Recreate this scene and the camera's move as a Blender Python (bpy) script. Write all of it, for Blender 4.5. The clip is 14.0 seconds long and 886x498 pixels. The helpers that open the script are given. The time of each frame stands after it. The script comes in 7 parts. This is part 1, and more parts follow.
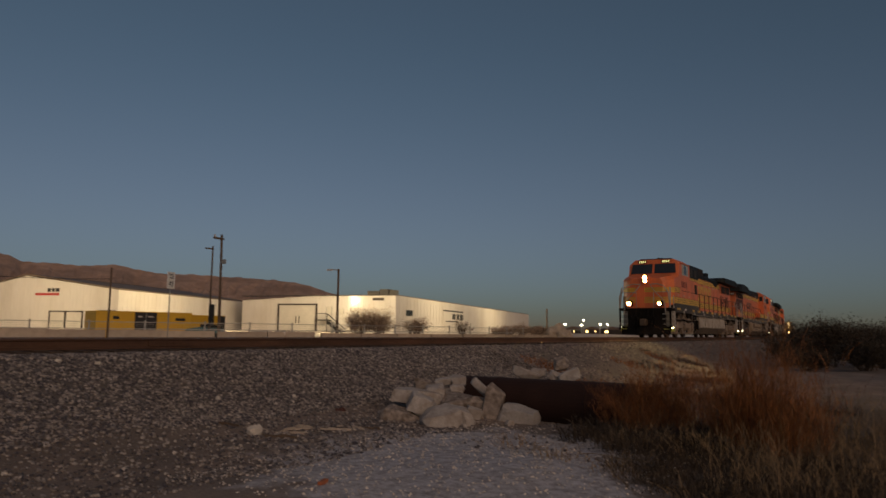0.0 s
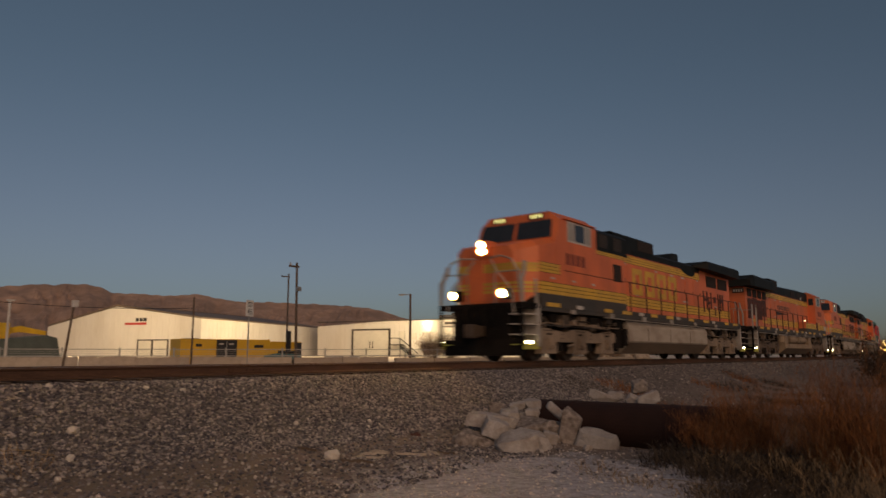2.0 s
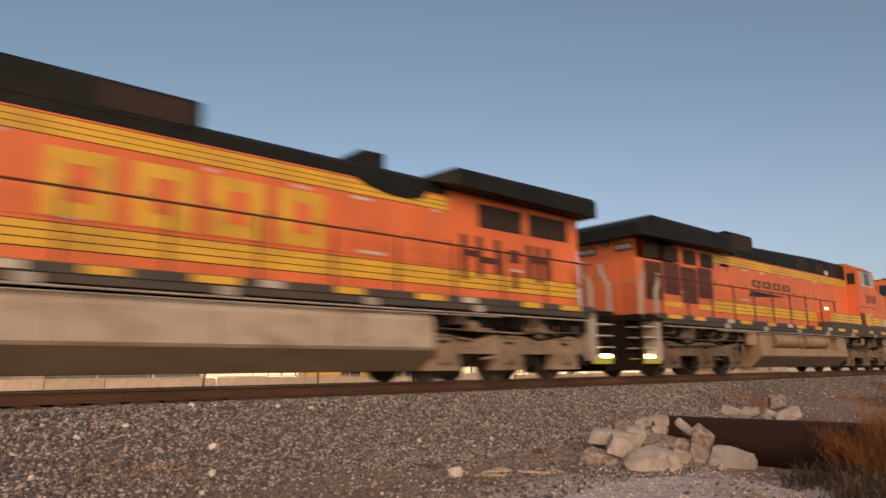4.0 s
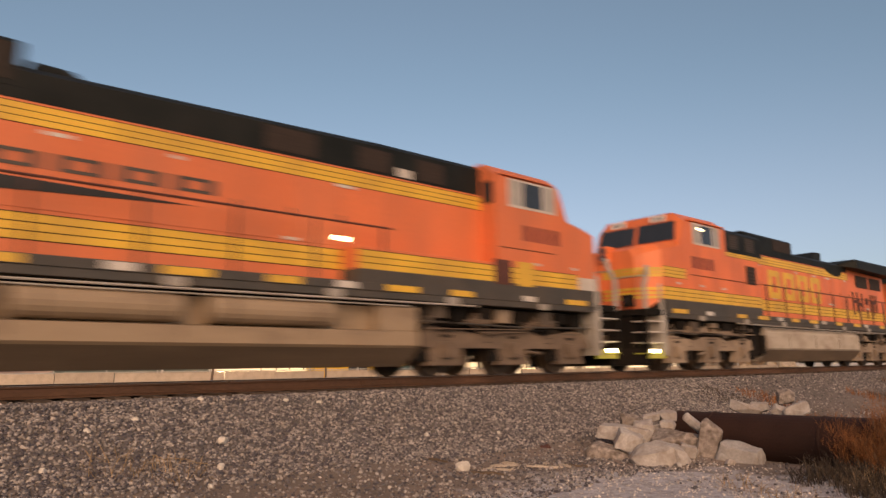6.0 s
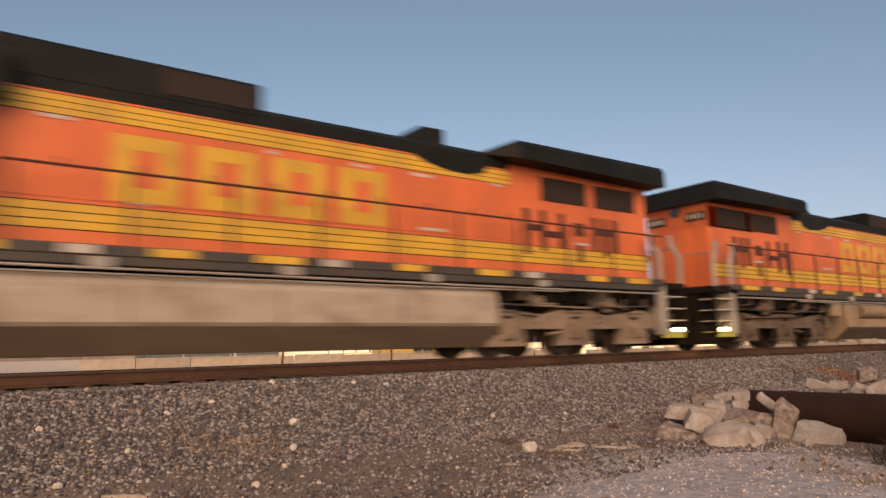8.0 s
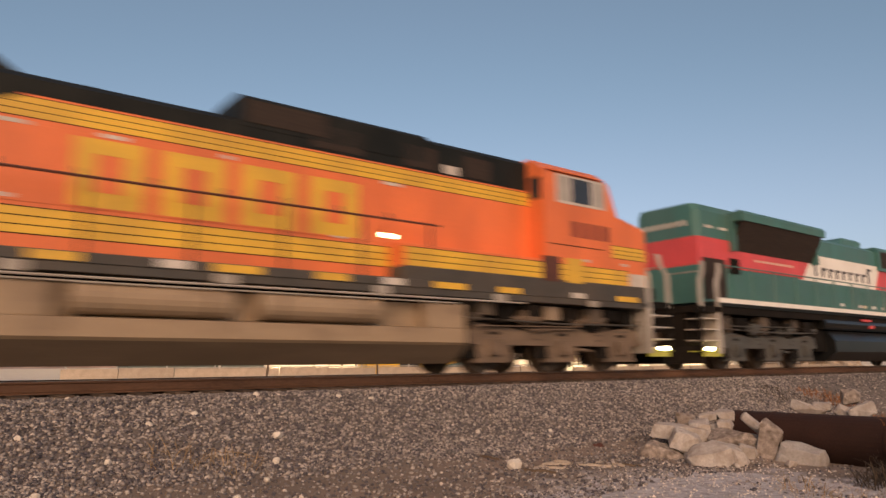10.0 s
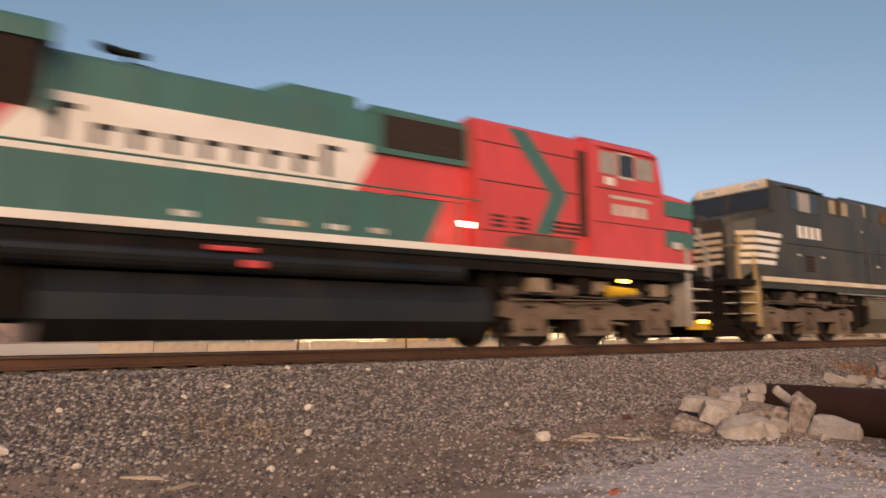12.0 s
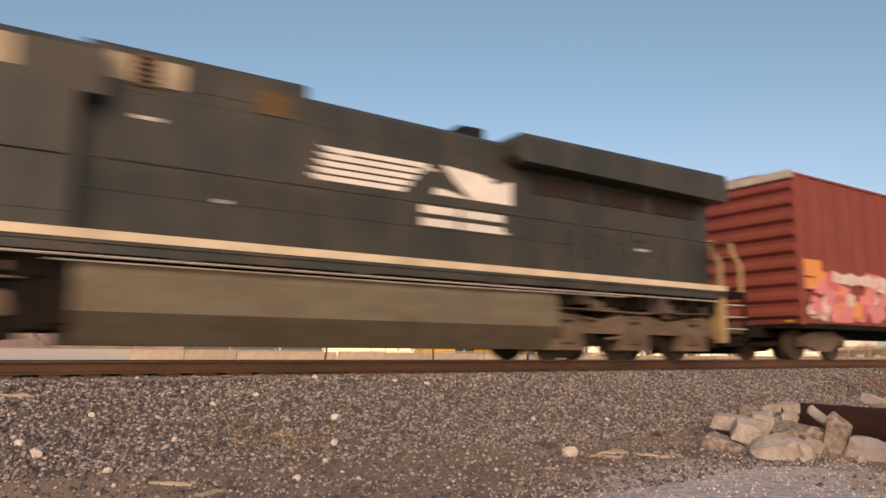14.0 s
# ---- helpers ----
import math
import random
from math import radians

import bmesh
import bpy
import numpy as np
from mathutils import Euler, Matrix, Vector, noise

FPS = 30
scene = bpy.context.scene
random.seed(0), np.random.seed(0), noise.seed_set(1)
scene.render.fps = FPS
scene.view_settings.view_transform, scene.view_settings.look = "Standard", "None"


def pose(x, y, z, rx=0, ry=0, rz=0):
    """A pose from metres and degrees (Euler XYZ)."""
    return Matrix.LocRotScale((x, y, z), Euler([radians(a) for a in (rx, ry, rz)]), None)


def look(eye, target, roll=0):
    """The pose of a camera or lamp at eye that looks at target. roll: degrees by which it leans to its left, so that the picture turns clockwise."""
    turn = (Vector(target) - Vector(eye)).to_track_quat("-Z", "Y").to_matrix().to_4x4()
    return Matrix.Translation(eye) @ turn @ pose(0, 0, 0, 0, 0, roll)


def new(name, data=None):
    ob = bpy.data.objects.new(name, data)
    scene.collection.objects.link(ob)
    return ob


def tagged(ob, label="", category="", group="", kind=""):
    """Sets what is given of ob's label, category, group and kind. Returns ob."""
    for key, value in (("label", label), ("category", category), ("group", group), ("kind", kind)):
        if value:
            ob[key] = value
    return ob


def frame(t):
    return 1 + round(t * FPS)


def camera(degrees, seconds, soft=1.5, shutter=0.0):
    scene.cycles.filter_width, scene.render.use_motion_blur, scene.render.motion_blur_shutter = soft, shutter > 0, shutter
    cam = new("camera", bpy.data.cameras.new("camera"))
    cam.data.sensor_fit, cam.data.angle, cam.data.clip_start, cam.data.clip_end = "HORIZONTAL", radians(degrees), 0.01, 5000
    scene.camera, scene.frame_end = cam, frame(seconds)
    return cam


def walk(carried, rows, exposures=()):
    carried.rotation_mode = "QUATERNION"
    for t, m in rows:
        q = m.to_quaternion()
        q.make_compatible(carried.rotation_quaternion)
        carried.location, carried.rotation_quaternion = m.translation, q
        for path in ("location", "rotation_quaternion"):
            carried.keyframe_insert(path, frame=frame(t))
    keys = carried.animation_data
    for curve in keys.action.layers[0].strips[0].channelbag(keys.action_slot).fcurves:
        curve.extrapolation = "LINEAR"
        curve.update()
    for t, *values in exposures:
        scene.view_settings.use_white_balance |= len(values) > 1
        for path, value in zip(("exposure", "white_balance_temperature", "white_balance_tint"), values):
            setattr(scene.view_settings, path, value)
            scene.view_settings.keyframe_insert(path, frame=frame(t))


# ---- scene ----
# Camera: hand-held on one spot beside the track, turning with the train. z = 0 is the rail top.
TRACK = 12.06          # distance from the camera to the track's centre line


def bend(x):
    """The far end of the line swings gently away: how far, and its slope, at x."""
    d = max(0.0, min(x, 260.0) - 45.0)
    return d * d / 1600 + max(0.0, x - 260.0) * 0.26, d / 800


cam = camera(64.3, 14.0, soft=1.5, shutter=0.85)
# seconds, yaw, pitch, roll
TURNS = [
    (0.0, -57.70, 6.71, -0.64), (0.5, -55.98, 7.49, -0.26), (1.0, -54.42, 8.13, 0.11), (1.5, -53.29, 8.24, 0.20),
    (2.0, -51.84, 8.57, 0.09), (2.2, -51.1, 8.7, 0.12), (4.3, -41.89, 9.84, 0.82), (4.5, -42.09, 9.49, 0.85), (5.0, -42.04, 9.60, 0.25), (5.5, -41.60, 9.62, 0.45),
    (6.0, -41.71, 9.55, 0.78), (6.5, -41.69, 9.30, 0.67), (7.0, -40.36, 8.99, 0.85), (7.5, -37.63, 8.29, 1.26), (8.0, -36.54, 8.19, 1.46),
    (8.2, -36.78, 8.68, 1.20), (10.3, -37.6, 9.4, 0.45), (10.5, -37.47, 9.44, 0.45), (11.0, -37.29, 9.01, 0.05), (11.5, -36.79, 8.16, 0.22),
    (12.0, -35.37, 7.30, 0.62), (12.5, -34.00, 7.42, 0.34), (13.0, -33.91, 7.47, 0.34), (13.5, -33.34, 7.71, 0.05), (14.0, -33.19, 8.26, -0.40),
]
EXPOSURE = [(0.0, -1.08, 7750, 11), (1.0, -0.94, 7950, 12), (2.2, -0.8, 8300, 14), (4.3, 0.82, 8750, 14), (8.2, 0.84, 8800, 15), (10.5, 0.84, 8550, 14), (12.0, 0.9, 8450, 13), (13.0, 0.98, 8450, 13), (14.0, 1.1, 8350, 11)]
walk(cam, [(t, pose(0, 0, 0.175, 90 + p, r, y)) for t, y, p, r in TURNS], EXPOSURE)

# Dusk: the sun has just gone down behind the camera.
world = bpy.data.worlds.new("dusk_sky")
scene.world = world
world.use_nodes = True
wn = world.node_tree.nodes
sky = wn.new("ShaderNodeTexSky")
sky.sky_type, sky.sun_disc = "NISHITA", False
sky.sun_elevation, sky.sun_rotation = radians(5), radians(215)
sky.altitude, sky.air_density, sky.dust_density, sky.ozone_density = 1100, 1.0, 1.0, 5.0
wn["Background"].inputs["Strength"].default_value = 0.133
haze = wn.new("ShaderNodeHueSaturation")      # the evening haze greys the blue
haze.inputs["Hue"].default_value = 0.493
haze.inputs["Saturation"].default_value = 0.72
world.node_tree.links.new(sky.outputs[0], haze.inputs["Color"])
rise, low = wn.new("ShaderNodeSeparateXYZ"), wn.new("ShaderNodeMapRange")
toward = wn.new("ShaderNodeTexCoord")
low.interpolation_type = "SMOOTHSTEP"
low.inputs["From Min"].default_value, low.inputs["From Max"].default_value = 0.42, 0.0
tint = wn.new("ShaderNodeMix")                # low dust warms the sky towards the horizon, all round
tint.data_type = "RGBA"
tint.inputs["A"].default_value, tint.inputs["B"].default_value = (0.98, 1.09, 1.07, 1), (1.42, 1.15, 1.14, 1)
rose = wn.new("ShaderNodeMix")
rose.data_type, rose.blend_type = "RGBA", "MULTIPLY"
rose.inputs["Factor"].default_value = 1.0
world.node_tree.links.new(tint.outputs["Result"], rose.inputs["B"])
world.node_tree.links.new(toward.outputs["Generated"], rise.inputs[0])
world.node_tree.links.new(rise.outputs["Z"], low.inputs["Value"])
world.node_tree.links.new(low.outputs[0], tint.inputs["Factor"])
world.node_tree.links.new(haze.outputs[0], rose.inputs["A"])
world.node_tree.links.new(rose.outputs["Result"], wn["Background"].inputs["Color"])
sun = new("sun", bpy.data.lights.new("sun", "SUN"))
sun.data.energy, sun.data.angle, sun.data.color = 1.5, radians(45), (1.0, 0.68, 0.48)
sun.matrix_basis = look((-30, -43, 25), (0, 0, 0))


# ---- materials ----
def mat(name, col, rough=0.6, metal=0.0, var=0.15, scale=2.0, fine=40.0, bump=0.15, stretch=(1, 1, 1), dirt=None, amount=0.0,
        dscale=1.2, island=0.0, random_tint=0.0, emit=0.0, spec=0.5):
    """A painted, rusted, earthy or stony surface: two scales of tone, fine relief, and dirt in patches."""
    m = bpy.data.materials.new(name)
    m.use_nodes = True
    n, l = m.node_tree.nodes, m.node_tree.links
    b = n["Principled BSDF"]
    b.inputs["Roughness"].default_value, b.inputs["Metallic"].default_value = rough, metal
    b.inputs["Specular IOR Level"].default_value = spec
    tc, mp = n.new("ShaderNodeTexCoord"), n.new("ShaderNodeMapping")
    mp.inputs["Scale"].default_value = stretch
    l.new(tc.outputs["Object"], mp.inputs["Vector"])

    def noise_at(s, detail=4):
        t = n.new("ShaderNodeTexNoise")
        t.inputs["Scale"].default_value, t.inputs["Detail"].default_value = s, detail
        l.new(mp.outputs[0], t.inputs["Vector"])
        return t.outputs["Fac"]

    def mixed(fac, a, c, kind="MIX"):
        x = n.new("ShaderNodeMix")
        x.data_type, x.blend_type = "RGBA", kind
        for sock, v in ((x.inputs["Factor"], fac), (x.inputs["A"], a), (x.inputs["B"], c)):
            if isinstance(v, (int, float)):
                sock.default_value = v
            elif isinstance(v, tuple):
                sock.default_value = (*v, 1)
            else:
                l.new(v, sock)
        return x.outputs["Result"]

    def ramp(fac, lo, hi):
        r = n.new("ShaderNodeMapRange")
        r.inputs["From Min"].default_value, r.inputs["From Max"].default_value = lo, hi
        l.new(fac, r.inputs["Value"])
        return r.outputs["Result"]

    dark, light = tuple(c * (1 - var) for c in col), tuple(min(1, c * (1 + var)) for c in col)
    c = mixed(ramp(noise_at(scale), 0.3, 0.7), dark, light)
    g = mixed(ramp(noise_at(fine, 2), 0.25, 0.75), (1 - var,) * 3, (1 + var,) * 3)
    c = mixed(1.0, c, g, "MULTIPLY")
    for k, outlet, node in ((island, "Random Per Island", "ShaderNodeNewGeometry"), (random_tint, "Random", "ShaderNodeObjectInfo")):
        if k:
            s = n.new(node)
            w = n.new("ShaderNodeMath")
            w.operation = "POWER"
            w.inputs[1].default_value = 1.8 if outlet == "Random Per Island" else 1.0
            l.new(s.outputs[outlet], w.inputs[0])
            q = mixed(w.outputs[0], (1 - k, 1 - k, 1 - k * 0.9), (1 + k * 1.4, 1 + k * 1.3, 1 + k * 1.15) if outlet == "Random Per Island" else (1 + k,) * 3)
            c = mixed(1.0, c, q, "MULTIPLY")
    if dirt:
        f = n.new("ShaderNodeMath")
        f.operation = "MULTIPLY"
        f.inputs[1].default_value = amount
        l.new(ramp(noise_at(dscale, 6), 0.38, 0.68), f.inputs[0])
        c = mixed(f.outputs[0], c, dirt)
    l.new(c, b.inputs["Base Color"])
    if bump:
        bp = n.new("ShaderNodeBump")
        bp.inputs["Strength"].default_value, bp.inputs["Distance"].default_value = bump, 0.02
        l.new(noise_at(fine * 0.7, 5), bp.inputs["Height"])
        l.new(bp.outputs[0], b.inputs["Normal"])
    if emit:
        b.inputs["Emission Color"].default_value, b.inputs["Emission Strength"].default_value = (*col, 1), emit
    return m


GRIME = (0.10, 0.075, 0.055)
ORANGE = mat("orange_paint", (0.84, 0.205, 0.072), 0.42, var=0.07, scale=0.7, dirt=(0.46, 0.115, 0.05), amount=0.5, stretch=(1, 1, 0.4), bump=0.03)
ORANGE_OLD = mat("faded_orange_paint", (0.74, 0.19, 0.075), 0.5, var=0.09, scale=0.7, dirt=(0.45, 0.16, 0.09), amount=0.45, stretch=(1, 1, 0.4), bump=0.03)
YELLOW = mat("yellow_stripe_paint", (0.80, 0.48, 0.065), 0.45, var=0.08, dirt=(0.35, 0.2, 0.06), amount=0.4, bump=0.02)
BLACK = mat("black_roof_paint", (0.009, 0.011, 0.010), 0.6, spec=0.22, var=0.2, dirt=(0.024, 0.024, 0.021), amount=0.6, bump=0.05)
GLOSSBLACK = mat("glossy_black_tank_paint", (0.012, 0.013, 0.013), 0.3, var=0.15, dirt=(0.04, 0.035, 0.03), amount=0.35, bump=0.03)
SILL = mat("dark_grey_sill_paint", (0.06, 0.056, 0.05), 0.6, var=0.2, dirt=GRIME, amount=0.6, bump=0.05)
# near black: the deep shade below the engines is put into this colour
UNDER = mat("grimy_shaded_underframe", (0.010, 0.009, 0.008), 0.9, spec=0.15, var=0.3, dirt=(0.028, 0.02, 0.015), amount=0.5)
TRUCK_DARK = mat("grimy_truck_steel", (0.11, 0.085, 0.065), 0.8, var=0.25, scale=3, dirt=(0.05, 0.036, 0.027), amount=0.6)
TRUCK_GREY = mat("dark_grey_truck_steel", (0.07, 0.073, 0.07), 0.7, var=0.25, scale=3, dirt=(0.1, 0.08, 0.06), amount=0.3)
TRUCK = mat("dusty_truck_steel", (0.32, 0.245, 0.18), 0.8, var=0.2, scale=3, dirt=(0.1, 0.07, 0.05), amount=0.6)
TRUCK_BROWN = mat("brown_truck_steel", (0.17, 0.122, 0.088), 0.8, var=0.22, scale=3, dirt=(0.07, 0.05, 0.037), amount=0.6)
TANK = mat("dusty_tank_paint", (0.50, 0.44, 0.365), 0.7, var=0.1, scale=1.2, dirt=(0.24, 0.18, 0.13), amount=0.7, stretch=(1, 1, 2.5))
BELLY = mat("brown_tank_grime_and_shade", (0.20, 0.145, 0.10), 0.8, var=0.15, dirt=(0.11, 0.08, 0.055), amount=0.6, stretch=(0.3, 1, 1))
TANK_BROWN = mat("brown_dusty_tank_paint", (0.37, 0.275, 0.185), 0.7, var=0.12, scale=1.2, dirt=(0.18, 0.13, 0.09), amount=0.7, stretch=(1, 1, 2.5))
TANK_DARK = mat("olive_grey_tank_paint", (0.165, 0.148, 0.105), 0.65, var=0.12, dirt=(0.12, 0.09, 0.06), amount=0.6, stretch=(1, 1, 2.5))
WHEEL = mat("worn_wheel_steel", (0.12, 0.085, 0.06), 0.55, 0.4, var=0.2)
LOUVRE = mat("dark_louvre", (0.045, 0.03, 0.025), 0.7, var=0.25)
TANVENT = mat("tan_vent_paint", (0.42, 0.35, 0.25), 0.6, var=0.12, dirt=(0.2, 0.15, 0.1), amount=0.5)
RUSTSCREEN = mat("rusty_vent_screen", (0.12, 0.075, 0.035), 0.8, var=0.25, stretch=(1, 1, 12))
SCREEN = mat("radiator_screen", (0.03, 0.019, 0.014), 0.8, var=0.25, stretch=(1, 1, 12))
HOODDOOR = mat("dark_maroon_door", (0.10, 0.035, 0.025), 0.65, var=0.25)
PALE = mat("pale_grey_paint", (0.62, 0.58, 0.53), 0.5, var=0.1, dirt=(0.3, 0.24, 0.18), amount=0.4)
GREYRAIL = mat("weathered_grey_grip_paint", (0.42, 0.39, 0.35), 0.6, var=0.15, dirt=(0.2, 0.16, 0.12), amount=0.5)
WHITE = mat("white_paint", (0.86, 0.84, 0.79), 0.5, var=0.05, dirt=(0.5, 0.44, 0.36), amount=0.2)
DULLRED = mat("faded_number_paint", (0.26, 0.06, 0.035), 0.6, var=0.1)
GLASS = mat("dark_cab_glass", (0.03, 0.035, 0.04), 0.06, var=0.1, bump=0.0, spec=0.8)
TANGRIP = mat("tan_grip_paint", (0.42, 0.30, 0.15), 0.6, var=0.12, dirt=(0.2, 0.14, 0.08), amount=0.4)
# pane painted pale, for the sky that shows through the cab
SKYPANE = mat("sky_pale_pane", (0.36, 0.34, 0.31), 0.35, var=0.15, bump=0)
GREEN = mat("dark_green_paint", (0.052, 0.17, 0.152), 0.42, var=0.1, dirt=(0.085, 0.15, 0.135), amount=0.5, stretch=(1, 1, 0.4), bump=0.03)
RED = mat("bright_red_paint", (0.72, 0.085, 0.09), 0.42, var=0.07, dirt=(0.4, 0.06, 0.055), amount=0.4, stretch=(1, 1, 0.4), bump=0.03)
CHARCOAL = mat("charcoal_paint", (0.038, 0.041, 0.035), 0.46, var=0.12, dirt=(0.09, 0.075, 0.056), amount=0.7, stretch=(1, 1, 0.5), bump=0.03)
CREAM = mat("cream_stripe_paint", (0.74, 0.64, 0.48), 0.5, var=0.08, dirt=(0.4, 0.28, 0.16), amount=0.4)
BOXRED = mat("oxide_red_paint", (0.27, 0.064, 0.05), 0.65, var=0.12, dirt=(0.2, 0.06, 0.04), amount=0.5, stretch=(1, 1, 0.3))
HEADLIGHT = mat("headlight_glow", (1.0, 0.60, 0.20), emit=20000, var=0, bump=0)
REFLECTOR = mat("lit_reflector_glow", (1.0, 0.62, 0.22), emit=2.8, var=0, bump=0)
STEPLIGHT = mat("step_light_glow", (1.0, 0.93, 0.62), emit=22, var=0, bump=0)
CABLIGHT = mat("cab_lamp_glow", (1.0, 0.85, 0.55), emit=5, var=0, bump=0)
AMBER = mat("amber_lamp_glow", (1.0, 0.55, 0.12), emit=4, var=0, bump=0)
BOARD = mat("number_board_glow", (0.95, 0.95, 0.4), emit=2.2, var=0, bump=0)
HIVIS = mat("yellow_green_step_paint", (0.50, 0.50, 0.10), 0.5, var=0.1)
YELLOWPAINT = mat("yellow_machine_paint", (0.80, 0.50, 0.03), 0.5, var=0.08, dirt=(0.4, 0.22, 0.05), amount=0.3)
RAIL = mat("rusty_rail_side", (0.10, 0.052, 0.032), 0.8, 0.2, var=0.25, scale=4, dirt=(0.17, 0.085, 0.05), amount=0.6, stretch=(0.3, 1, 1))
RAILTOP = mat("polished_rail_head", (0.5, 0.46, 0.42), 0.3, 0.95, var=0.1)
TIE = mat("creosote_tie", (0.07, 0.05, 0.038), 0.9, var=0.3, random_tint=0.3, stretch=(8, 1, 8))
BALLAST = mat("ballast_stone", (0.232, 0.216, 0.208), 0.85, var=0.18, scale=6, island=0.7, bump=0.3, fine=60)
PEBBLE = mat("pale_pebble", (0.62, 0.565, 0.51), 0.85, var=0.12, scale=6, island=0.25, random_tint=0.2)
STONE = mat("pale_stone", (0.70, 0.65, 0.58), 0.85, var=0.1, scale=8, fine=40, bump=0.3, dirt=(0.45, 0.39, 0.33), amount=0.5, dscale=9)
ROCK = mat("broken_concrete", (0.47, 0.44, 0.415), 0.9, var=0.15, scale=4, fine=30, bump=0.6, random_tint=0.16, dirt=(0.25, 0.205, 0.17), amount=0.75, dscale=5)
MOTTLED = mat("pebbly_soiled_concrete", (0.36, 0.31, 0.275), 0.95, var=0.3, scale=9, fine=45, bump=0.9, random_tint=0.12, dirt=(0.11, 0.085, 0.07), amount=0.9, dscale=11)
GREYROCK = mat("grey_concrete", (0.36, 0.345, 0.335), 0.9, var=0.14, scale=4, fine=30, bump=0.4, random_tint=0.1, dirt=(0.2, 0.175, 0.155), amount=0.5, dscale=5)
WOOD = mat("weathered_split_wood", (0.45, 0.385, 0.32), 0.85, var=0.2, stretch=(1, 9, 9), bump=0.3)
BRICKRED = mat("orange_brick", (0.42, 0.13, 0.06), 0.85, var=0.15)
PIPE = mat("rusty_steel_pipe", (0.033, 0.013, 0.009), 0.8, 0.3, var=0.25, scale=2, dirt=(0.05, 0.022, 0.014), amount=0.6)
GRASS = mat("dry_grass", (0.30, 0.12, 0.042), 0.8, var=0.15, island=0.55, bump=0)
STRAW = mat("pale_straw", (0.31, 0.215, 0.12), 0.8, var=0.15, island=0.3, bump=0)
DULLSTRAW = mat("grey_brown_weed", (0.12, 0.088, 0.058), 0.85, var=0.15, island=0.35, bump=0)
TWIG = mat("bare_twig", (0.12, 0.085, 0.06), 0.85, var=0.2, bump=0)
BRUSHWOOD = mat("dry_brushwood", (0.42, 0.31, 0.22), 0.85, var=0.2, island=0.3, bump=0)
# dead weed, darkened for the shade at the foot of the grass
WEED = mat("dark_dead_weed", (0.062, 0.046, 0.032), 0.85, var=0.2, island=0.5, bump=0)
LEAF = mat("dull_brush_leaf", (0.045, 0.034, 0.022), 0.8, var=0.2, island=0.4, bump=0)
SIDING = mat("white_metal_siding", (0.73, 0.69, 0.63), 0.6, var=0.04, scale=0.3, fine=3, dirt=(0.55, 0.48, 0.38), amount=0.35, dscale=0.4, stretch=(1, 1, 0.3), bump=0.02)
BARRIER = mat("tan_barrier_concrete", (0.50, 0.42, 0.33), 0.9, var=0.15, scale=1.5, fine=18, bump=0.3, random_tint=0.14, dirt=(0.26, 0.2, 0.15), amount=0.5)
ROOFING = mat("brown_roof_metal", (0.16, 0.11, 0.08), 0.6, var=0.15, scale=0.3, fine=4)
DOORPAINT = mat("off_white_door", (0.66, 0.62, 0.54), 0.55, var=0.05, scale=0.5, fine=4)
DARKTRIM = mat("dark_brown_trim", (0.05, 0.038, 0.03), 0.7, var=0.2)
GALV = mat("galvanised_steel", (0.42, 0.41, 0.38), 0.5, 0.6, var=0.15)
POLE = mat("weathered_pole_wood", (0.12, 0.085, 0.06), 0.9, var=0.25, stretch=(6, 6, 0.5))
CONTAINER = mat("yellow_container_paint", (0.74, 0.45, 0.035), 0.5, var=0.08, scale=0.6, dirt=(0.45, 0.24, 0.06), amount=0.35)
HEAP = mat("grey_green_cover", (0.10, 0.12, 0.10), 0.8, var=0.15)
TEAL = mat("teal_machine_paint", (0.03, 0.14, 0.15), 0.45, var=0.1)
SIGNWHITE = mat("sign_white", (0.78, 0.77, 0.72), 0.5, var=0.03, bump=0)
SIGNBLACK = mat("sign_black", (0.02, 0.02, 0.02), 0.6, var=0.05, bump=0)
SIGNRED = mat("sign_red", (0.5, 0.05, 0.04), 0.6, var=0.05, bump=0)
MOUNTAIN = mat("desert_mountain", (0.50, 0.335, 0.25), 0.95, var=0.22, scale=0.006, fine=0.03, bump=0, dirt=(0.30, 0.21, 0.165), amount=0.8, dscale=0.008, stretch=(1, 1, 1.4))
FLOOD = mat("flood_lamp_glow", (1.0, 0.93, 0.72), emit=130, var=0, bump=0)
FARGLOW = mat("far_lamp_glow", (1.0, 0.68, 0.28), emit=14, var=0, bump=0)
FARWHITE = mat("far_white_lamp_glow", (1.0, 0.92, 0.75), emit=25, var=0, bump=0)
PLANT = mat("plant_steel", (0.35, 0.24, 0.12), 0.6, var=0.2)
SPRAY = [mat(n, c, 0.6, var=0.08, dirt=(0.5, 0.2, 0.15), amount=0.3, bump=0) for n, c in
         (("sprayed_pink", (0.72, 0.27, 0.29)), ("sprayed_white", (0.72, 0.66, 0.60)), ("sprayed_orange", (0.78, 0.32, 0.10)), ("sprayed_yellow", (0.78, 0.55, 0.10)), ("sprayed_rose", (0.62, 0.16, 0.17)))]


# ---- building blocks ----
def part(name, bm, material, parent=None, label=""):
    """Links a bmesh as one mesh object under its thing."""
    me = bpy.data.meshes.new(name)
    bm.normal_update()
    bm.to_mesh(me)
    bm.free()
    me.materials.append(material)
    ob = new(name, me)
    ob.parent = parent
    return tagged(ob, label)


